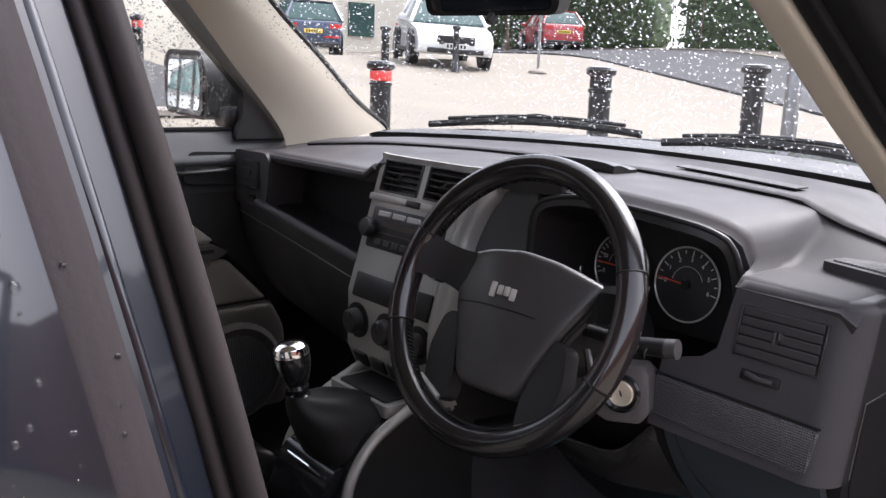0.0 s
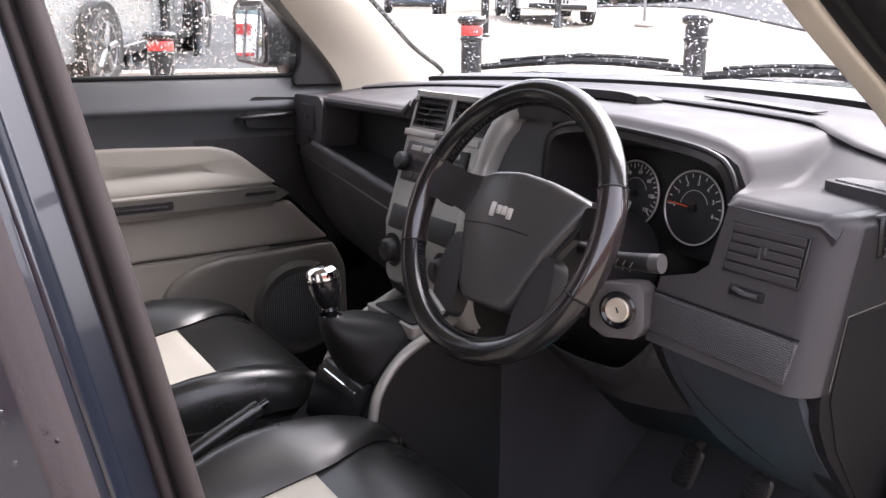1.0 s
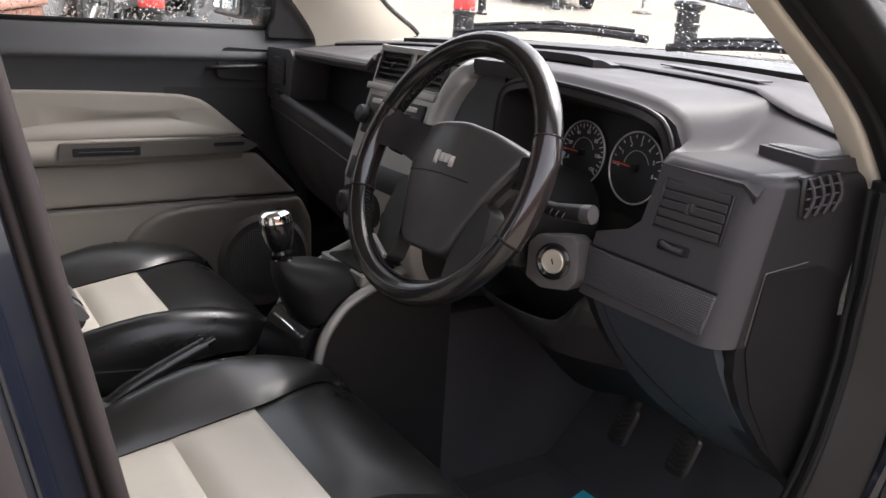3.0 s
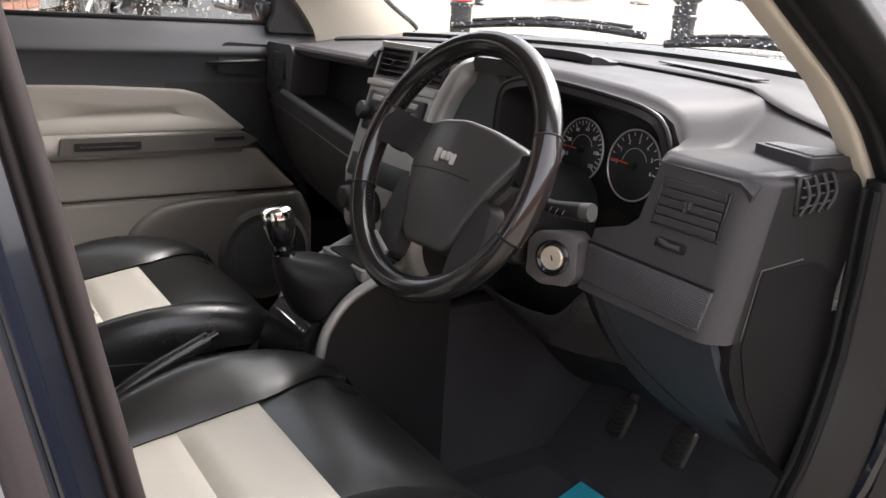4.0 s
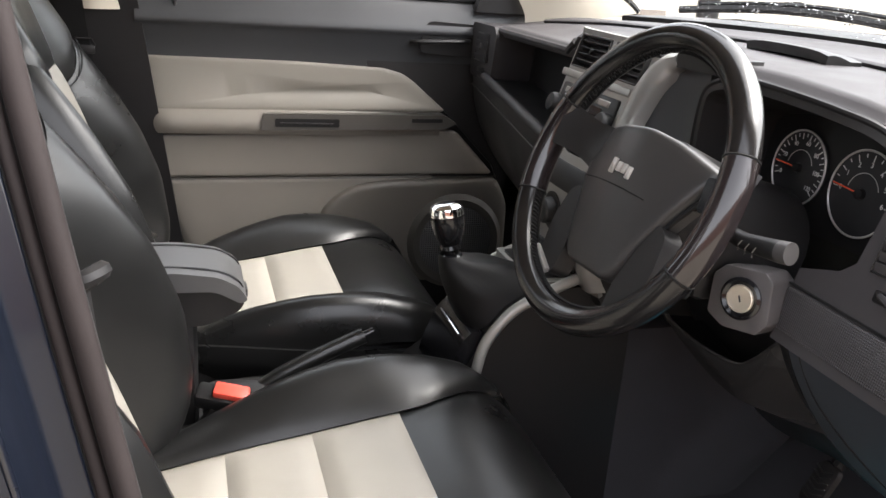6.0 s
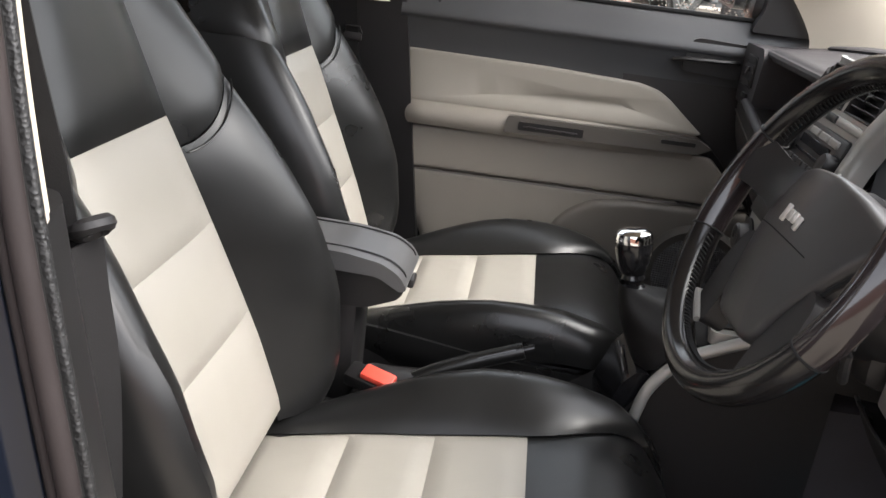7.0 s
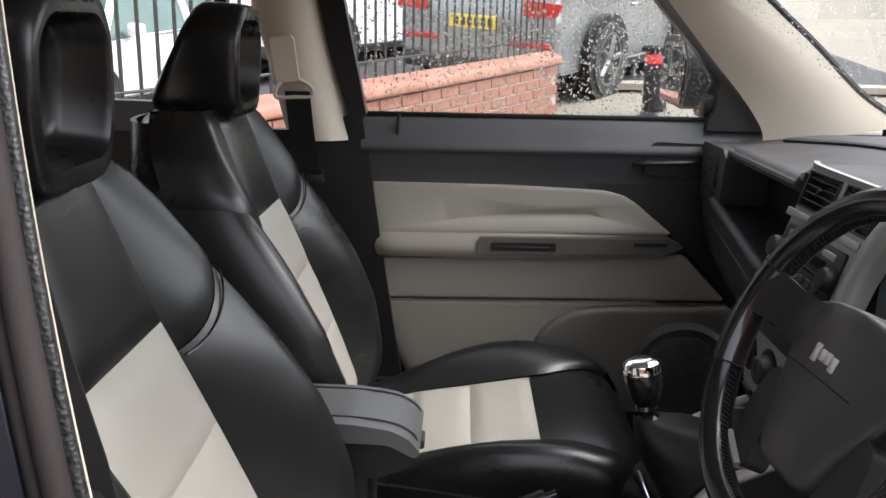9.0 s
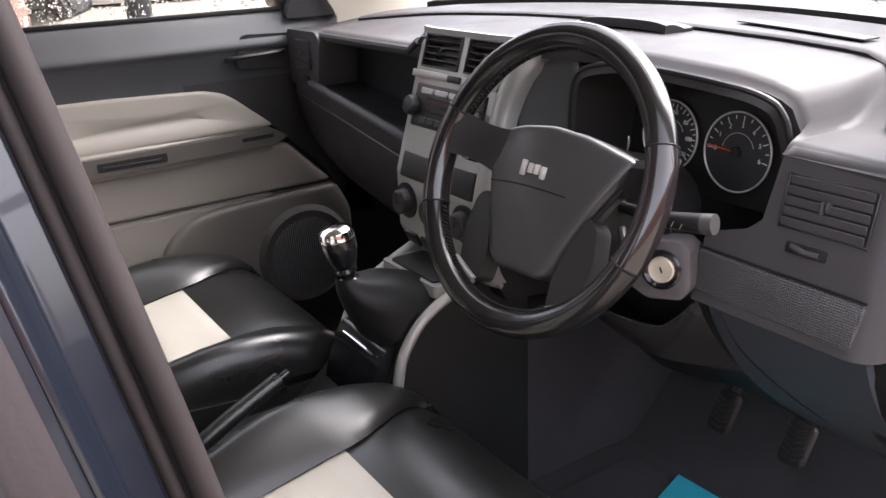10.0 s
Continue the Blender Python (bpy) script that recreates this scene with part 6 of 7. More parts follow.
# door mirror outside the passenger window
dmir = thing("door_mirror", "black door mirror wet with rain", "door mirror", (-0.82, 0.26, 1.12))
g = Geo().prism(rounded([(-1.045, 1.150), (-0.800, 1.140), (-0.795, 1.245), (-0.825, 1.300), (-1.02, 1.305), (-1.05, 1.28)], 0.03), -0.33, -0.235, 0.012, 3, m=FRONT)
part("shell", g, BLACK, dmir)
part("stem", Geo().box((-0.785, 0.29, 1.15), (0.09, 0.06, 0.05), 0.015), BLACK, dmir)
mm = frame_at((-0.92, 0.2325, 1.222), (1, 0.0, 0), (0, 0.05, 1))
part("rim", Geo().prism(rounded([(-0.105, -0.066), (0.105, -0.072), (0.108, 0.03), (0.088, 0.066), (-0.10, 0.068)], 0.02), -0.01, 0.001, 0.002, m=mm), GLOSSY, dmir)
part("mirror", Geo().prism(rounded([(-0.094, -0.056), (0.094, -0.060), (0.096, 0.026), (0.080, 0.056), (-0.09, 0.058)], 0.018), 0.0, 0.003, m=mm), MIRROR, dmir, "mirror glass")
rv = thing("rear_view_mirror", "black rear view mirror on a short stem", "rear view mirror", (0.07, 0.32, 1.35))
rm = frame_at((0.075, 0.318, 1.388), (1, 0.34, 0), (0.0, -0.12, 1))
part("shell", Geo().prism(rounded([(-0.115, -0.030), (0.115, -0.030), (0.122, 0.022), (0.10, 0.036), (-0.10, 0.036), (-0.122, 0.022)], 0.016), -0.028, 0.012, 0.010, 3, m=rm), BLACK, rv)
part("glass", Geo().prism(rounded([(-0.105, -0.023), (0.105, -0.023), (0.11, 0.018), (-0.11, 0.018)], 0.012), 0.012, 0.0135, m=rm), MIRROR, rv)
part("lever", Geo().tube([(0.080, 0.318, 1.362), (0.080, 0.308, 1.346)], 0.008, 8), BLACK, rv)
part("stem", Geo().tube([(0.075, 0.335, 1.40), (0.06, 0.345, 1.43), (0.04, 0.345, 1.445)], 0.012, 8), BLACK, rv)

# ---- outside ----
def ground_z(x, y):
    """The street rises to the passenger's side and levels off far away."""
    t = max(0.0, -x - 0.3)
    rise = 0.108 * (t if t < 13 else 13 + 2.5 * math.tanh((t - 13) / 2.5))
    dip = 0.11 * min(5.4, max(0.0, 0.4 - y)) * smooth(1.2, 3.5, t)
    far = 0.055 * (max(0.0, y - 13) if y < 40 else 27)
    return rise - dip + far


gx = sorted([-900, -400, -150, -70, -45] + lin(-34, 12, 47) + [20, 40, 120, 400, 900])
gy = sorted([-900, -300, -100, -50, -30] + lin(-20, 34, 37) + [45, 80, 200, 500, 900])
ground = part("ground", Geo().grid(lambda u, v: (u, v, ground_z(max(-60, u), max(-40, min(60, v)))), gx, gy), GROUND_MAT)
tagged(ground, "pale wet paved forecourt", "pavement", kind="structure")


def strip(name, x0, x1, y0, y1, lift, mat, label, cat):
    lead = (lambda u: 14.5 - 0.39 * (u + 6.5)) if name in ("road", "far_pavement") else (lambda u: 0.0)
    g = Geo().slab(lambda u, v: (u, v + lead(u), ground_z(u, v + lead(u)) + lift), lin(x0, x1, 40), lin(y0, y1, 16), 0.06)
    return tagged(part(name, g, mat), label, cat, kind="structure")


strip("road", -45, 14, 0.0, 7.5, 0.05, ASPHALT, "dark wet asphalt road", "road")
strip("parking_bay", -22, -7.4, -12, 4.4, 0.035, ASPHALT, "dark wet asphalt parking bay", "parking bay")
strip("kerb", -7.4, -7.22, 0.5, 4.6, 0.09, MORTAR, "pale stone kerb beside the parking bay", "kerb")
strip("far_pavement", -45, 14, 7.5, 10.0, 0.09, GROUND_MAT, "pale far pavement", "pavement")


def bollard(x, y, h, r, band, group_label):
    z = ground_z(x, y)
    b = thing("bollard", group_label, "bollard", (x, y, z), group="street bollards")
    m = Matrix.Translation((x, y, z))
    part("post", Geo().lathe([(r * 1.35, 0), (r * 1.35, 0.03), (r, 0.06), (r * 0.97, h - 0.20), (r * 1.08, h - 0.19), (r * 1.08, h - 0.17), (r * 0.97, h - 0.16), (r * 0.98, h - 0.07)], 20, m), BOLLARD, b)
    part("cap", Geo().lathe([(r * 1.0, h - 0.075), (r * 1.30, h - 0.06), (r * 1.36, h - 0.03), (r * 1.2, h - 0.008), (r * 0.6, h), (0.001, h + 0.002)], 20, m), BOLLARD, b)
    if band:
        part("band", Geo().lathe([(r * 1.005, h - 0.155), (r * 1.03, h - 0.150), (r * 1.03, h - 0.085), (r * 1.005, h - 0.08)], 20, m), REFLECTOR, b, "red reflective band")


WET = "black cast iron street bollard, wet with rain"
WETR = "black street bollard with a red reflective band"
bollard(-4.55, 3.37, 0.90, 0.085, True, WETR)
bollard(-3.25, 4.48, 1.05, 0.085, False, WET)
bollard(-2.59, 5.51, 1.18, 0.085, False, WET)
bollard(-6.05, 1.33, 0.60, 0.10, True, WETR)
bollard(-8.14, 1.51, 0.84, 0.065, True, WETR)
bollard(-8.5, 2.02, 0.84, 0.065, True, WETR)
bollard(-8.78, 2.47, 0.80, 0.065, True, WETR)
bollard(-9.6, 3.3, 0.86, 0.065, True, WETR)
bollard(-13.6, 7.2, 0.90, 0.075, False, WET)
bollard(-11.0, 8.0, 0.88, 0.07, False, WET)
bollard(-12.6, 10.9, 0.92, 0.065, False, WET)


def parked_car(name, label, at, heading, paint, L=4.5, W=1.82, H=1.62, suv=True, group="parked cars", front_lamps=True):
    """A car from a lengthwise outline that is swelled across; local y runs to its front."""
    z0 = ground_z(*at)
    M = pose(at[0], at[1], z0, 0, 0, heading)
    slope = math.degrees(math.atan2(ground_z(at[0] - 0.5, at[1]) - ground_z(at[0] + 0.5, at[1]), 1.0))
    M = Matrix.Translation((at[0], at[1], z0)) @ pose(0, 0, 0, 0, slope, 0) @ pose(0, 0, 0, 0, 0, heading)
    c = thing(name, label, "car", (at[0], at[1], z0), group=group)
    h = L / 2
    wl = 0.95 if suv else 0.88
    base, belt = 0.24, (0.98 if suv else 0.90)
    low = [(-h, base + 0.12), (-h, belt - 0.22), (-h + 0.05, belt - 0.02), (-h + 0.35, belt + 0.02), (0.35, belt), (h - 1.25, belt - 0.03), (h - 0.35, belt - 0.14), (h - 0.04, belt - 0.34), (h, base + 0.2), (h - 0.05, base + 0.02), (-h + 0.05, base + 0.02)]
    pts = rounded(low, 0.10, 4)
    vs, fs, k = [], [], len(pts)
    ws = [(-1.0, 0.93), (-0.97, 0.985), (-0.85, 1.0), (0.85, 1.0), (0.97, 0.985), (1.0, 0.93)]
    for s, sc in ws:
        for y, z in pts:
            f = 1 - 0.10 * smooth(h - 0.9, h, abs(y)) - 0.05 * smooth(belt - 0.3, belt, z)
            vs.append((s * W / 2 * f, y * (1 - (1 - sc) * 0.3), belt * 0.6 + (z - belt * 0.6) * (1 - (1 - sc) * 0.35)))
    for j in range(len(ws) - 1):
        for i in range(k):
            fs.append((j * k + i, j * k + (i + 1) % k, (j + 1) * k + (i + 1) % k, (j + 1) * k + i))
    fs += [tuple(range(k))[::-1], tuple(range((len(ws) - 1) * k, len(ws) * k))]
    body = part("body", Geo().add(vs, fs, M), paint, c, "", 32)
    back = -h + (0.12 if suv else 0.85)
    house = [(back, belt - 0.02), (back + (0.42 if suv else 0.75), H - 0.05), (back + 0.9 if suv else back + 1.1, H), (0.25, H - 0.02), (0.55, H - 0.09), (h - 1.15, belt - 0.03)]

    def cabin(inset, grow, name_, mat):
        vs, fs = [], []
        o = rounded([(y + (0.0), z) for y, z in house], 0.09, 4)
        cy, cz = 0.0, (belt + H) / 2
        for s in (-1, 1):
            for y, z in o:
                wide = (W / 2 - 0.06) - 0.26 * (z - belt) / (H - belt)
                vs.append((s * (wide - inset), cy + (y - cy) * grow, cz + (z - cz) * grow))
        k = len(o)
        fs = [(i, (i + 1) % k, k + (i + 1) % k, k + i) for i in range(k)] + [tuple(range(k))[::-1], tuple(range(k, 2 * k))]
        return part(name_, Geo().add(vs, fs, M), mat, c)
    cabin(0.0, 1.0, "greenhouse", CAR_GLASS)
    wide = lambda z: (W / 2 - 0.055) - 0.26 * (z - belt) / (H - belt)
    roof_g = Geo().slab(lambda u, v: (u * (wide(H) + 0.01), house[1][0] + (0.55 - house[1][0]) * v, H - 0.035 + 0.05 * math.sin(math.pi * min(0.97, v * 0.94 + 0.05)) - 0.03 * u * u), lin(-1, 1, 9), lin(0, 1, 9), -0.03)
    part("roof", Geo().add(roof_g.v, roof_g.f, M), paint, c)
    for s in (-1, 1):
        for line in ([house[0], house[1]], [house[5], house[4], (0.30, H - 0.03)], [(-0.25, belt - 0.02), (-0.30, H - 0.03)], [(-h + 1.2, belt), (-h + 1.0, H - 0.04)]):
            part("pillar", Geo().tube([(s * wide(z), y, z) for y, z in line], 0.045, 6, m=M), paint, c)
    # wheels
    for s in (-1, 1):
        for y in (-h + 0.85, h - 0.88):
            wm = M @ frame_at((s * (W / 2 - 0.10), y, 0.345), (0, s, 0), (0, 0, 1))
            part("arch", Geo().lathe([(0.405, 0.02), (0.405, 0.108), (0.37, 0.110)], 26, wm), BLACK, c)
            wh = part("wheel", Geo().lathe([(0.345, -0.10), (0.345, 0.10), (0.325, 0.125), (0.25, 0.125), (0.24, 0.09)], 28, wm), TYRE, c)
            g = Geo().lathe([(0.245, 0.07), (0.248, 0.118), (0.225, 0.118), (0.215, 0.085)], 26, wm)
            for i in range(5):
                a = i * 2 * math.pi / 5
                g.tube([(0.03 * math.cos(a), 0.03 * math.sin(a), 0.105), (0.22 * math.cos(a + 0.1), 0.22 * math.sin(a + 0.1), 0.112)], [0.035, 0.026], 6, m=wm)
            part("rim", g, ALLOY, wh)
    # lamps, bumper trim, plate
    for s in (-1, 1):
        part("tail_lamp", Geo().prism(rounded([(0.0, -0.07), (0.30, -0.06), (0.36, 0.05), (0.0, 0.07)], 0.02), 0, 0.03, 0.01, m=M @ frame_at((s * (W / 2 - 0.42 if s > 0 else W / 2 - 0.42), -h - 0.005, belt - 0.16), (s, 0.10, 0), (0, 0, s))), LAMP_RED, c, "red tail lamp")
        part("reflector", Geo().box((s * (W / 2 - 0.36), -h - 0.004, base + 0.28), (0.42, 0.03, 0.05), 0.01, 1, M), LAMP_RED, c)
        part("head_lamp", Geo().prism(rounded([(0.0, -0.07), (0.34, -0.03), (0.36, 0.07), (0.05, 0.06)], 0.02), 0, 0.04, 0.01, m=M @ frame_at((s * (W / 2 - 0.46), h - 0.10, belt - 0.36), (s, -0.25, 0), (0, -0.3, 1))), LAMP_CLEAR, c, "clear head lamp")
        part("door_mirror", Geo().box((s * (W / 2 + 0.07), 0.62, belt + 0.06), (0.18, 0.10, 0.13), 0.03, 2, M), paint, c)
        part("sill_trim", Geo().box((s * (W / 2 - 0.02), 0.0, base + 0.03), (0.04, L - 2.4, 0.10), 0.015, 1, M), DARK, c)
        for y in (0.05, -0.95):
            part("door_handle", Geo().box((s * (W / 2 + 0.002), y, belt - 0.17), (0.03, 0.18, 0.03), 0.01, 1, M), paint, c)
    part("bumper_trim", Geo().box((0, -h + 0.03, base + 0.06), (W - 0.3, 0.14, 0.14), 0.03, 2, M), DARK, c)
    part("grille", Geo().box((0, h - 0.035, base + 0.32), (0.80, 0.10, 0.18), 0.03, 2, M), DARK, c)
    part("lower_grille", Geo().box((0, h - 0.03, base + 0.10), (1.2, 0.10, 0.10), 0.02, 2, M), DARK, c)
    pl = part("rear_plate", Geo().box((0, -h - 0.012, belt - 0.30), (0.52, 0.012, 0.115), 0.004, 1, M), PLATE_Y, c, "yellow rear number plate")
    fp = part("front_plate", Geo().box((0, h + 0.018, base + 0.20), (0.52, 0.012, 0.11), 0.004, 1, M), PLATE_W, c, "white front number plate")
    for i in range(6):
        part("plate_bar", Geo().box((-0.18 + 0.072 * i, -h - 0.020, belt - 0.30), (0.045, 0.004, 0.07), 0, 1, M), DARK, pl)
        part("plate_bar", Geo().box((-0.18 + 0.072 * i, h + 0.026, base + 0.20), (0.045, 0.004, 0.07), 0, 1, M), DARK, fp)
    return c


parked_car("silver_suv", "silver sport utility car parked behind railings", (-8.75, 1.12), 56, SILVER_PAINT, L=4.6, W=1.88, H=1.65)
parked_car("white_car", "white saloon car parked facing the forecourt", (-14.9, 12.3), -120, WHITE_PAINT, L=4.5, W=1.78, H=1.46, suv=False)
parked_car("navy_car", "dark blue car seen from behind on the road", (-22.6, 13.4), 62, NAVY_PAINT, L=4.2, W=1.76, H=1.55)
parked_car("red_car", "red car far off on the road", (-23.6, 25.0), 60, RED_PAINT, L=4.0, W=1.7, H=1.5)
parked_car("white_hatchback", "white car parked behind the iron railings", (-8.6, -4.07), -116.5, WHITE_PAINT, L=4.2, W=1.78, H=1.42, suv=False)
parked_car("white_estate", "white car beyond the silver car", (-11.0, -1.6), 50, WHITE_PAINT, L=4.4, W=1.78, H=1.5)

# brick wall with coping and iron railings, running slantwise towards the car
W0, WDIR, WLEN = Vector((-6.05, 0.42, 0.0)), Vector((0.866, -0.5, 0.0)), 5.4
WANG = math.degrees(math.atan2(WDIR.y, WDIR.x))


def wall_top(t):
    return 1.045 - 0.052 * t


def wall_m(t, lift=0.0):
    """A pose on the wall's top, t metres from its end; local x along the wall, local -y to the car."""
    return Matrix.Translation(W0 + WDIR * t + Vector((0, 0, wall_top(t) + lift))) @ pose(0, 0, 0, 0, math.degrees(math.atan(0.052)), WANG)


wall = thing("wall_brick", "low red brick wall with a rounded coping", "brick wall", (W0.x, W0.y, 0.55), kind="structure")
part("core", Geo().box((WLEN / 2, 0, -0.40), (WLEN - 0.02, 0.20, 0.78), 0, 1, wall_m(0)), MORTAR, wall)
part("coping", Geo().prism(rounded([(-0.14, 0.0), (0.14, 0.0), (0.13, 0.07), (0, 0.11), (-0.13, 0.07)], 0.03), -0.03, WLEN, m=wall_m(0) @ frame_at((0, 0, 0), (0, 1, 0), (0, 0, 1))), COPING, wall, "terracotta coping")
rail = thing("iron_railing", "black iron railing on the brick wall", "railing", (W0.x, W0.y, 1.1))
for z in (0.20, 0.98):
    part("cross_bar", Geo().box((WLEN / 2, 0, z), (WLEN - 0.1, 0.035, 0.012), 0.002, 1, wall_m(0)), IRON, rail)
bar = Geo().lathe([(0.009, 0.06), (0.009, 1.08), (0.016, 1.10), (0.010, 1.13), (0.001, 1.18)], 6)
bar_mesh = mesh_of("upright", bar, IRON)
for i in range(53):
    o = new("upright", bar_mesh)
    o.parent = rail
    o.matrix_parent_inverse = Matrix.Translation(rail.location).inverted()
    o.location = W0 + WDIR * (0.08 + 0.10 * i) + Vector((0, 0, wall_top(0.08 + 0.10 * i)))
# far building, shop front, hedge, trees, sign
house_b = thing("brick_building", "red brick building with a row of windows", "building", (-26, -6, ground_z(-26, -6)))
zb = ground_z(-26, 0)
part("wall", Geo().box((-27, -8, zb + 3.2), (4, 26, 7.4)), BRICK_WALL, house_b)
part("roof", Geo().prism([(-29.4, zb + 6.9), (-24.6, zb + 6.9), (-27, zb + 9)], -6, 22, m=FRONT), ROOF_TILE, house_b)
for i in range(7):
    for zz in (1.5, 4.6):
        w = part("window", Geo().box((-24.98, -18.5 + 3.4 * i, zb + zz), (0.10, 1.3, 1.5)), CAR_GLASS, house_b)
        part("frame", Geo().box((-24.96, -18.5 + 3.4 * i, zb + zz + 0.78), (0.14, 1.5, 0.10)).box((-24.96, -18.5 + 3.4 * i, zb + zz - 0.78), (0.16, 1.5, 0.10)).box((-24.93, -18.5 + 3.4 * i, zb + zz), (0.06, 0.07, 1.5)), WHITE_PAINT, w)
sign = thing("orange_hoarding", "orange sign board behind the railings", "sign board", (-17.0, -7.8, ground_z(-17, -7)))
zs_ = ground_z(-17, -7)
part("board", Geo().box((-17.0, -8.1, zs_ + 1.50), (0.06, 2.6, 0.80), 0.01), ORANGE, sign)
for k in (-1, 1):
    part("post", Geo().box((-17.05, -8.1 + k * 1.1, zs_ + 0.9), (0.06, 0.06, 1.9)), IRON, sign)
for i in range(9):
    part("bar_mark", Geo().box((-16.96, -9.0 + 0.235 * i, zs_ + 1.62), (0.012, 0.13, 0.22 if i % 3 else 0.30)), WHITE_PAINT, sign)
garden = thing("rendered_wall", "long pale rendered garden wall", "wall", (-16, 5, ground_z(-16, 5)))
part("wall", Geo().box((-18.5, 3.2, ground_z(-18.5, 3) + 1.3), (0.3, 8.5, 2.8), 0.02), RENDER_WALL, garden)
shop = thing("pale_building", "pale rendered building across the road", "building", (-34, 22, ground_z(-34, 22)))
zs2 = ground_z(-34, 22)
part("wall", Geo().box((-38, 20, zs2 + 3.4), (6, 20, 7.2)), RENDER_WALL, shop)
part("roof", Geo().prism([(-41.5, zs2 + 7), (-34.5, zs2 + 7), (-38, zs2 + 9.5)], -31, -9, m=FRONT), ROOF_TILE, shop)
for i in range(5):
    for zz in (1.6, 4.8):
        part("window", Geo().box((-34.98, 12.5 + 3.7 * i, zs2 + zz), (0.10, 1.5, 1.6)), CAR_GLASS, shop)


def hedge(name, label, x0, x1, y0, y1, hgt, n, size):
    """A clipped hedge of many leaf clumps round twiggy stems."""
    z = ground_z((x0 + x1) / 2, (y0 + y1) / 2)
    t = thing(name, label, "hedge", ((x0 + x1) / 2, (y0 + y1) / 2, z), kind="stuff")
    g = Geo()
    r2 = random.Random(len(name) + n)
    for _ in range(n):
        p = Vector((x0 + (x1 - x0) * r2.random(), y0 + (y1 - y0) * r2.random(), z + 0.1 + hgt * r2.random() ** 0.8 * (0.9 + 0.1 * math.sin(7 * r2.random()))))
        a, b = (Vector((r2.gauss(0, 1), r2.gauss(0, 1), r2.gauss(0, 1))).normalized() for _ in range(2))
        s = size * (0.5 + r2.random())
        c = a.cross(b)
        g.add([p - a * s, p + b * s * 0.5, p + a * s, p - b * s * 0.5, p + c * s * 0.3], [(0, 1, 4), (1, 2, 4), (2, 3, 4), (3, 0, 4)])
    part("leaves", g, LEAF, t)
    part("core", Geo().box(((x0 + x1) / 2, (y0 + y1) / 2 + 0.3, z + hgt * 0.46), ((x1 - x0) * 0.99, (y1 - y0) * 0.55, hgt * 0.9), 0.4, 3), LEAF, t)
    st = Geo()
    for i in range(24):
        px, py = x0 + (x1 - x0) * r2.random(), y0 + (y1 - y0) * r2.random()
        st.tube([(px, py, z - 0.1), (px + 0.1 * r2.gauss(0, 1), py + 0.1, z + hgt * 0.5), (px + 0.25 * r2.gauss(0, 1), py, z + hgt * 0.9)], [0.05, 0.035, 0.015], 5)
    part("stems", st, TWIG, t)


hedge("hedge_long", "dense dark green hedge along the far pavement", -20, 12, 27.5, 30.5, 4.6, 15000, 0.16)
hedge("hedge_left", "green bushes behind the parked cars", -40, -22, 28.5, 31.5, 3.6, 7000, 0.17)


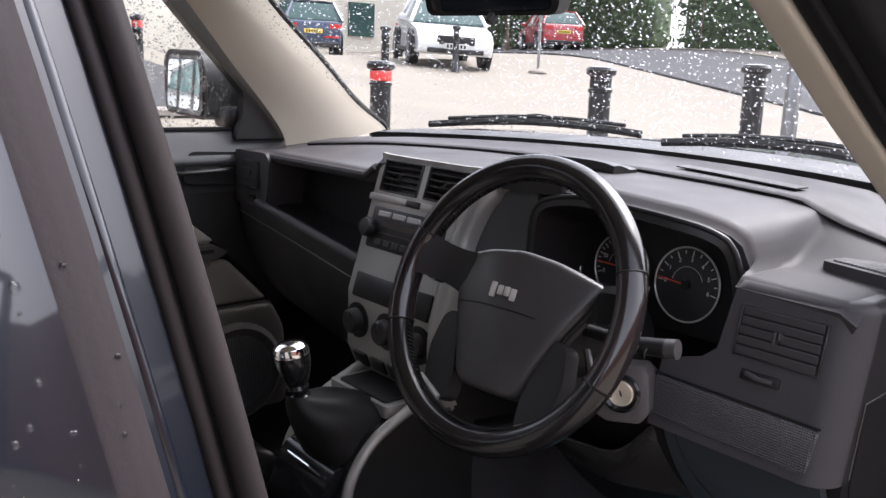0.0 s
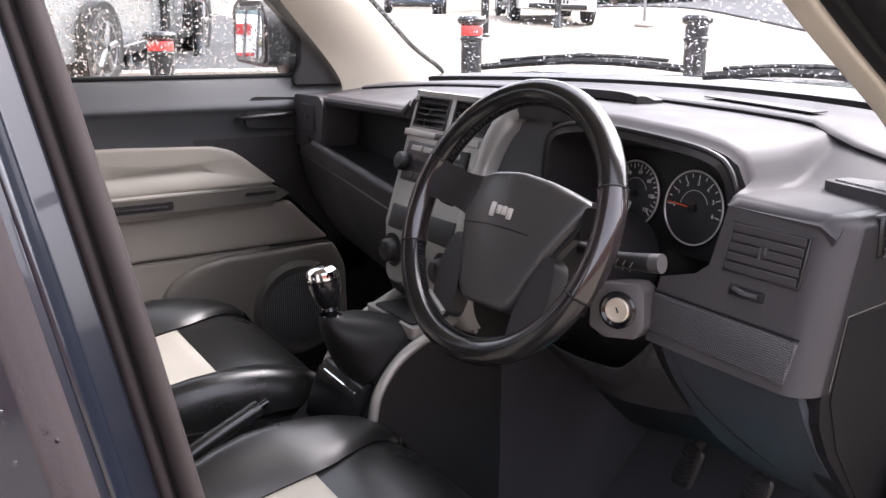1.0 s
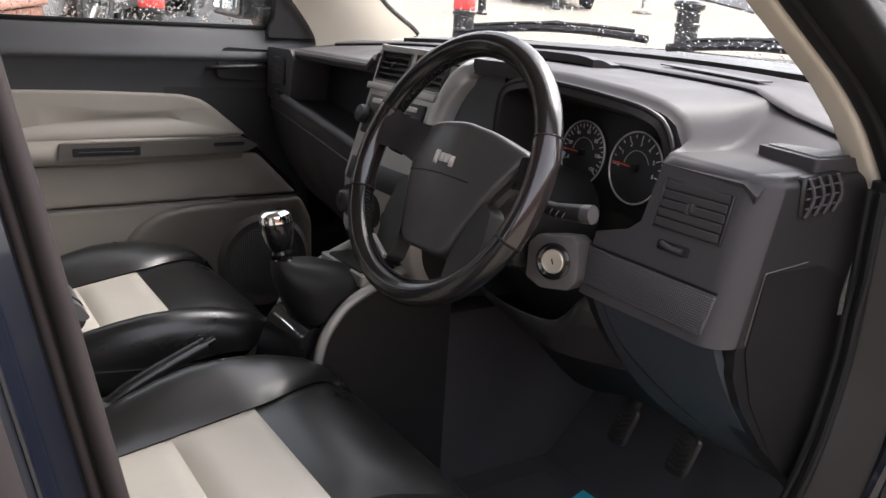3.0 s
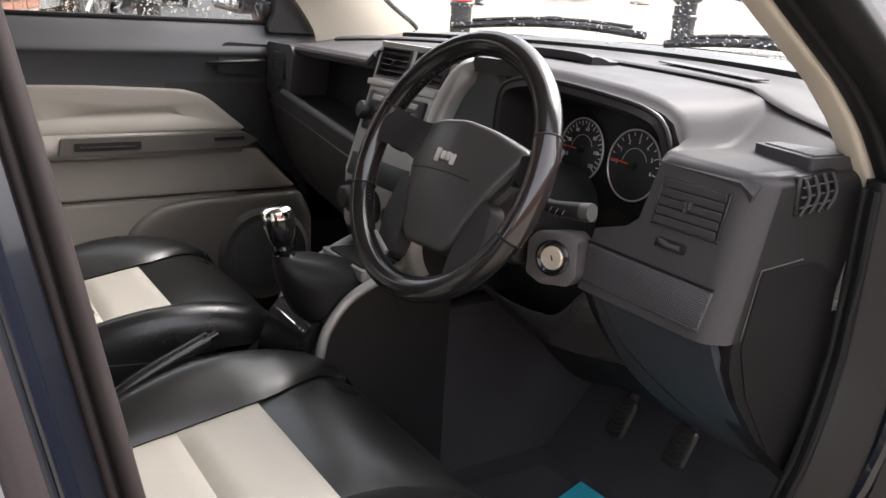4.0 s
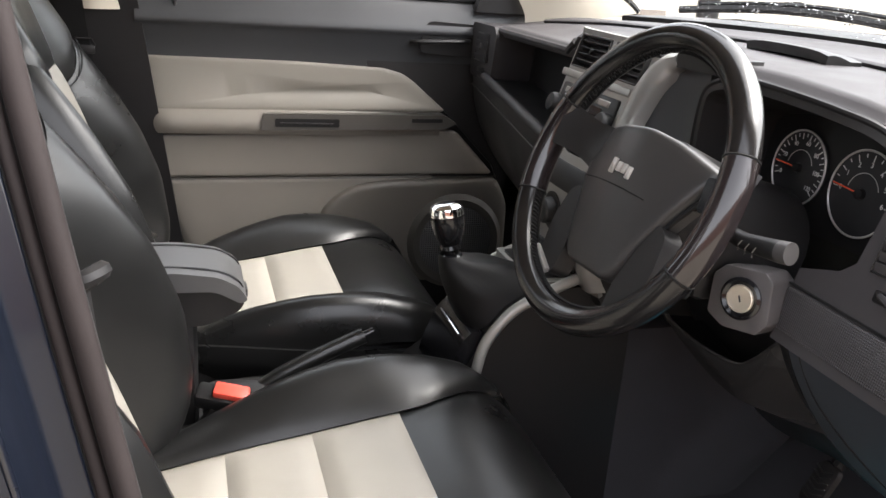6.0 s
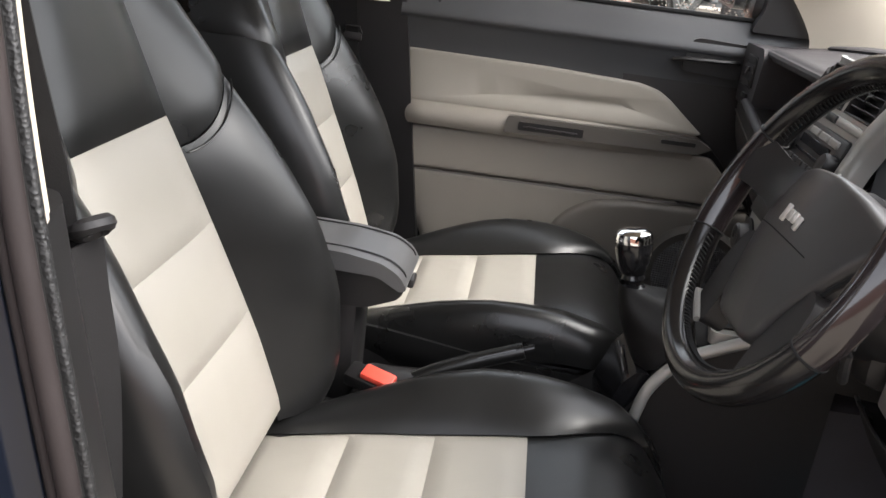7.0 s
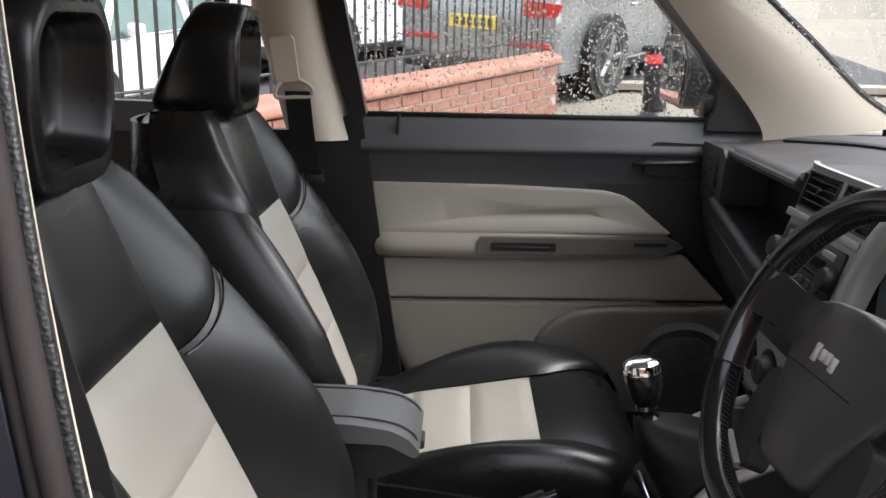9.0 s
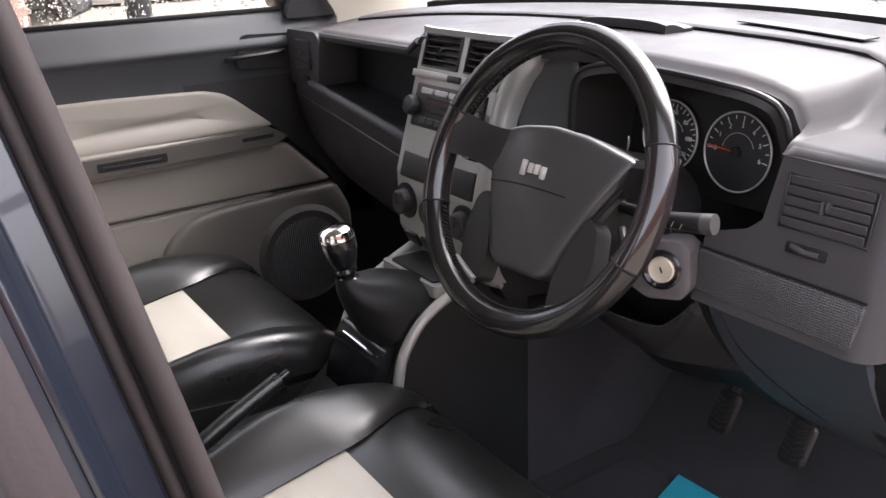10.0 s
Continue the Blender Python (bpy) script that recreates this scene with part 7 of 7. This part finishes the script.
def tree(x, y, height, seed):
    r2 = random.Random(seed)
    z = ground_z(x, y)
    t = thing("tree", "leafy street tree with a tapered trunk", "tree", (x, y, z), group="street trees")
    g = Geo().tube([(x, y, z - 0.1), (x + 0.05, y, z + height * 0.3), (x - 0.1, y + 0.1, z + height * 0.6), (x, y, z + height * 0.85)], [0.18, 0.14, 0.09, 0.03], 9)
    tips = []
    for i in range(13):
        a, h0 = r2.random() * 6.28, height * (0.32 + 0.4 * r2.random())
        ln = height * (0.18 + 0.2 * r2.random())
        tip = Vector((x + ln * math.cos(a), y + ln * math.sin(a), z + h0 + ln * 0.8))
        g.tube([(x, y, z + h0), tuple(Vector((x, y, z + h0)).lerp(tip, 0.5) + Vector((0, 0, 0.1))), tip], [0.06, 0.04, 0.012], 6)
        tips.append(tip)
    part("trunk", g, TWIG, t)
    g = Geo()
    for tip in tips:
        for _ in range(230):
            p = tip + Vector((r2.gauss(0, 0.5), r2.gauss(0, 0.5), r2.gauss(0, 0.42))) * height * 0.14
            a, b = (Vector((r2.gauss(0, 1), r2.gauss(0, 1), r2.gauss(0, 1))).normalized() for _ in range(2))
            s = 0.10 + 0.10 * r2.random()
            g.add([p - a * s, p + b * s * 0.5, p + a * s, p - b * s * 0.5], [(0, 1, 2, 3)])
    part("crown", g, LEAF, t)


tree(-24.5, 23.5, 6.5, 3)
tree(-30.0, 24.5, 7.5, 4)
pole = thing("sign_pole", "slim pale street pole on a heavy foot", "street pole", (-12.8, 13.5, ground_z(-12.8, 13.5)))
mp = Matrix.Translation((-12.8, 13.5, ground_z(-12.8, 13.5)))
part("shaft", Geo().lathe([(0.032, 0.05), (0.032, 3.2), (0.001, 3.21)], 10, mp), ALLOY, pole)
part("foot", Geo().lathe([(0.22, 0.0), (0.20, 0.05), (0.05, 0.10), (0.033, 0.14)], 16, mp), MORTAR, pole)
lamp = thing("lamp_column", "tall grey street lamp column", "street lamp", (-3.2, 7.2, ground_z(-3.2, 7.2)))
ml = Matrix.Translation((-3.2, 7.2, ground_z(-3.2, 7.2)))
part("column", Geo().lathe([(0.075, 0), (0.072, 1.2), (0.055, 1.3), (0.045, 5.0), (0.001, 5.02)], 12, ml), ALLOY, lamp)
part("head", Geo().box((-3.2, 6.9, ground_z(-3.2, 7.2) + 5.0), (0.2, 0.7, 0.10), 0.04), ALLOY, lamp)

# an added, unseen plain wall behind the camera closes the street and blocks side light
tagged(part("wall_light_block", Geo().box((9.0, -1.5, 1.4), (0.4, 26, 2.8)), BRICK_WALL), "plain red brick wall added out of view to block side light", "wall", kind="structure")

# bricks of the low wall, on the side that faces the car, and on its end
brick_mesh = mesh_of("brick", Geo().box((0, 0, 0), (0.215, 0.012, 0.065), 0.004, 1), BRICK)
for row in range(9):
    for i in range(23):
        t = 0.115 + 0.227 * i + (0.113 if row % 2 else 0)
        if t > WLEN - 0.12:
            continue
        o = new("brick", brick_mesh)
        o.parent = wall
        o.matrix_parent_inverse = Matrix.Translation(wall.location).inverted()
        o.matrix_basis = wall_m(0) @ pose(t, 0.104, -0.042 - 0.0765 * row)
    o = new("brick", brick_mesh)
    o.parent = wall
    o.matrix_parent_inverse = Matrix.Translation(wall.location).inverted()
    o.matrix_basis = wall_m(0) @ pose(-0.004, 0.0, -0.042 - 0.0765 * row, 0, 0, 90)
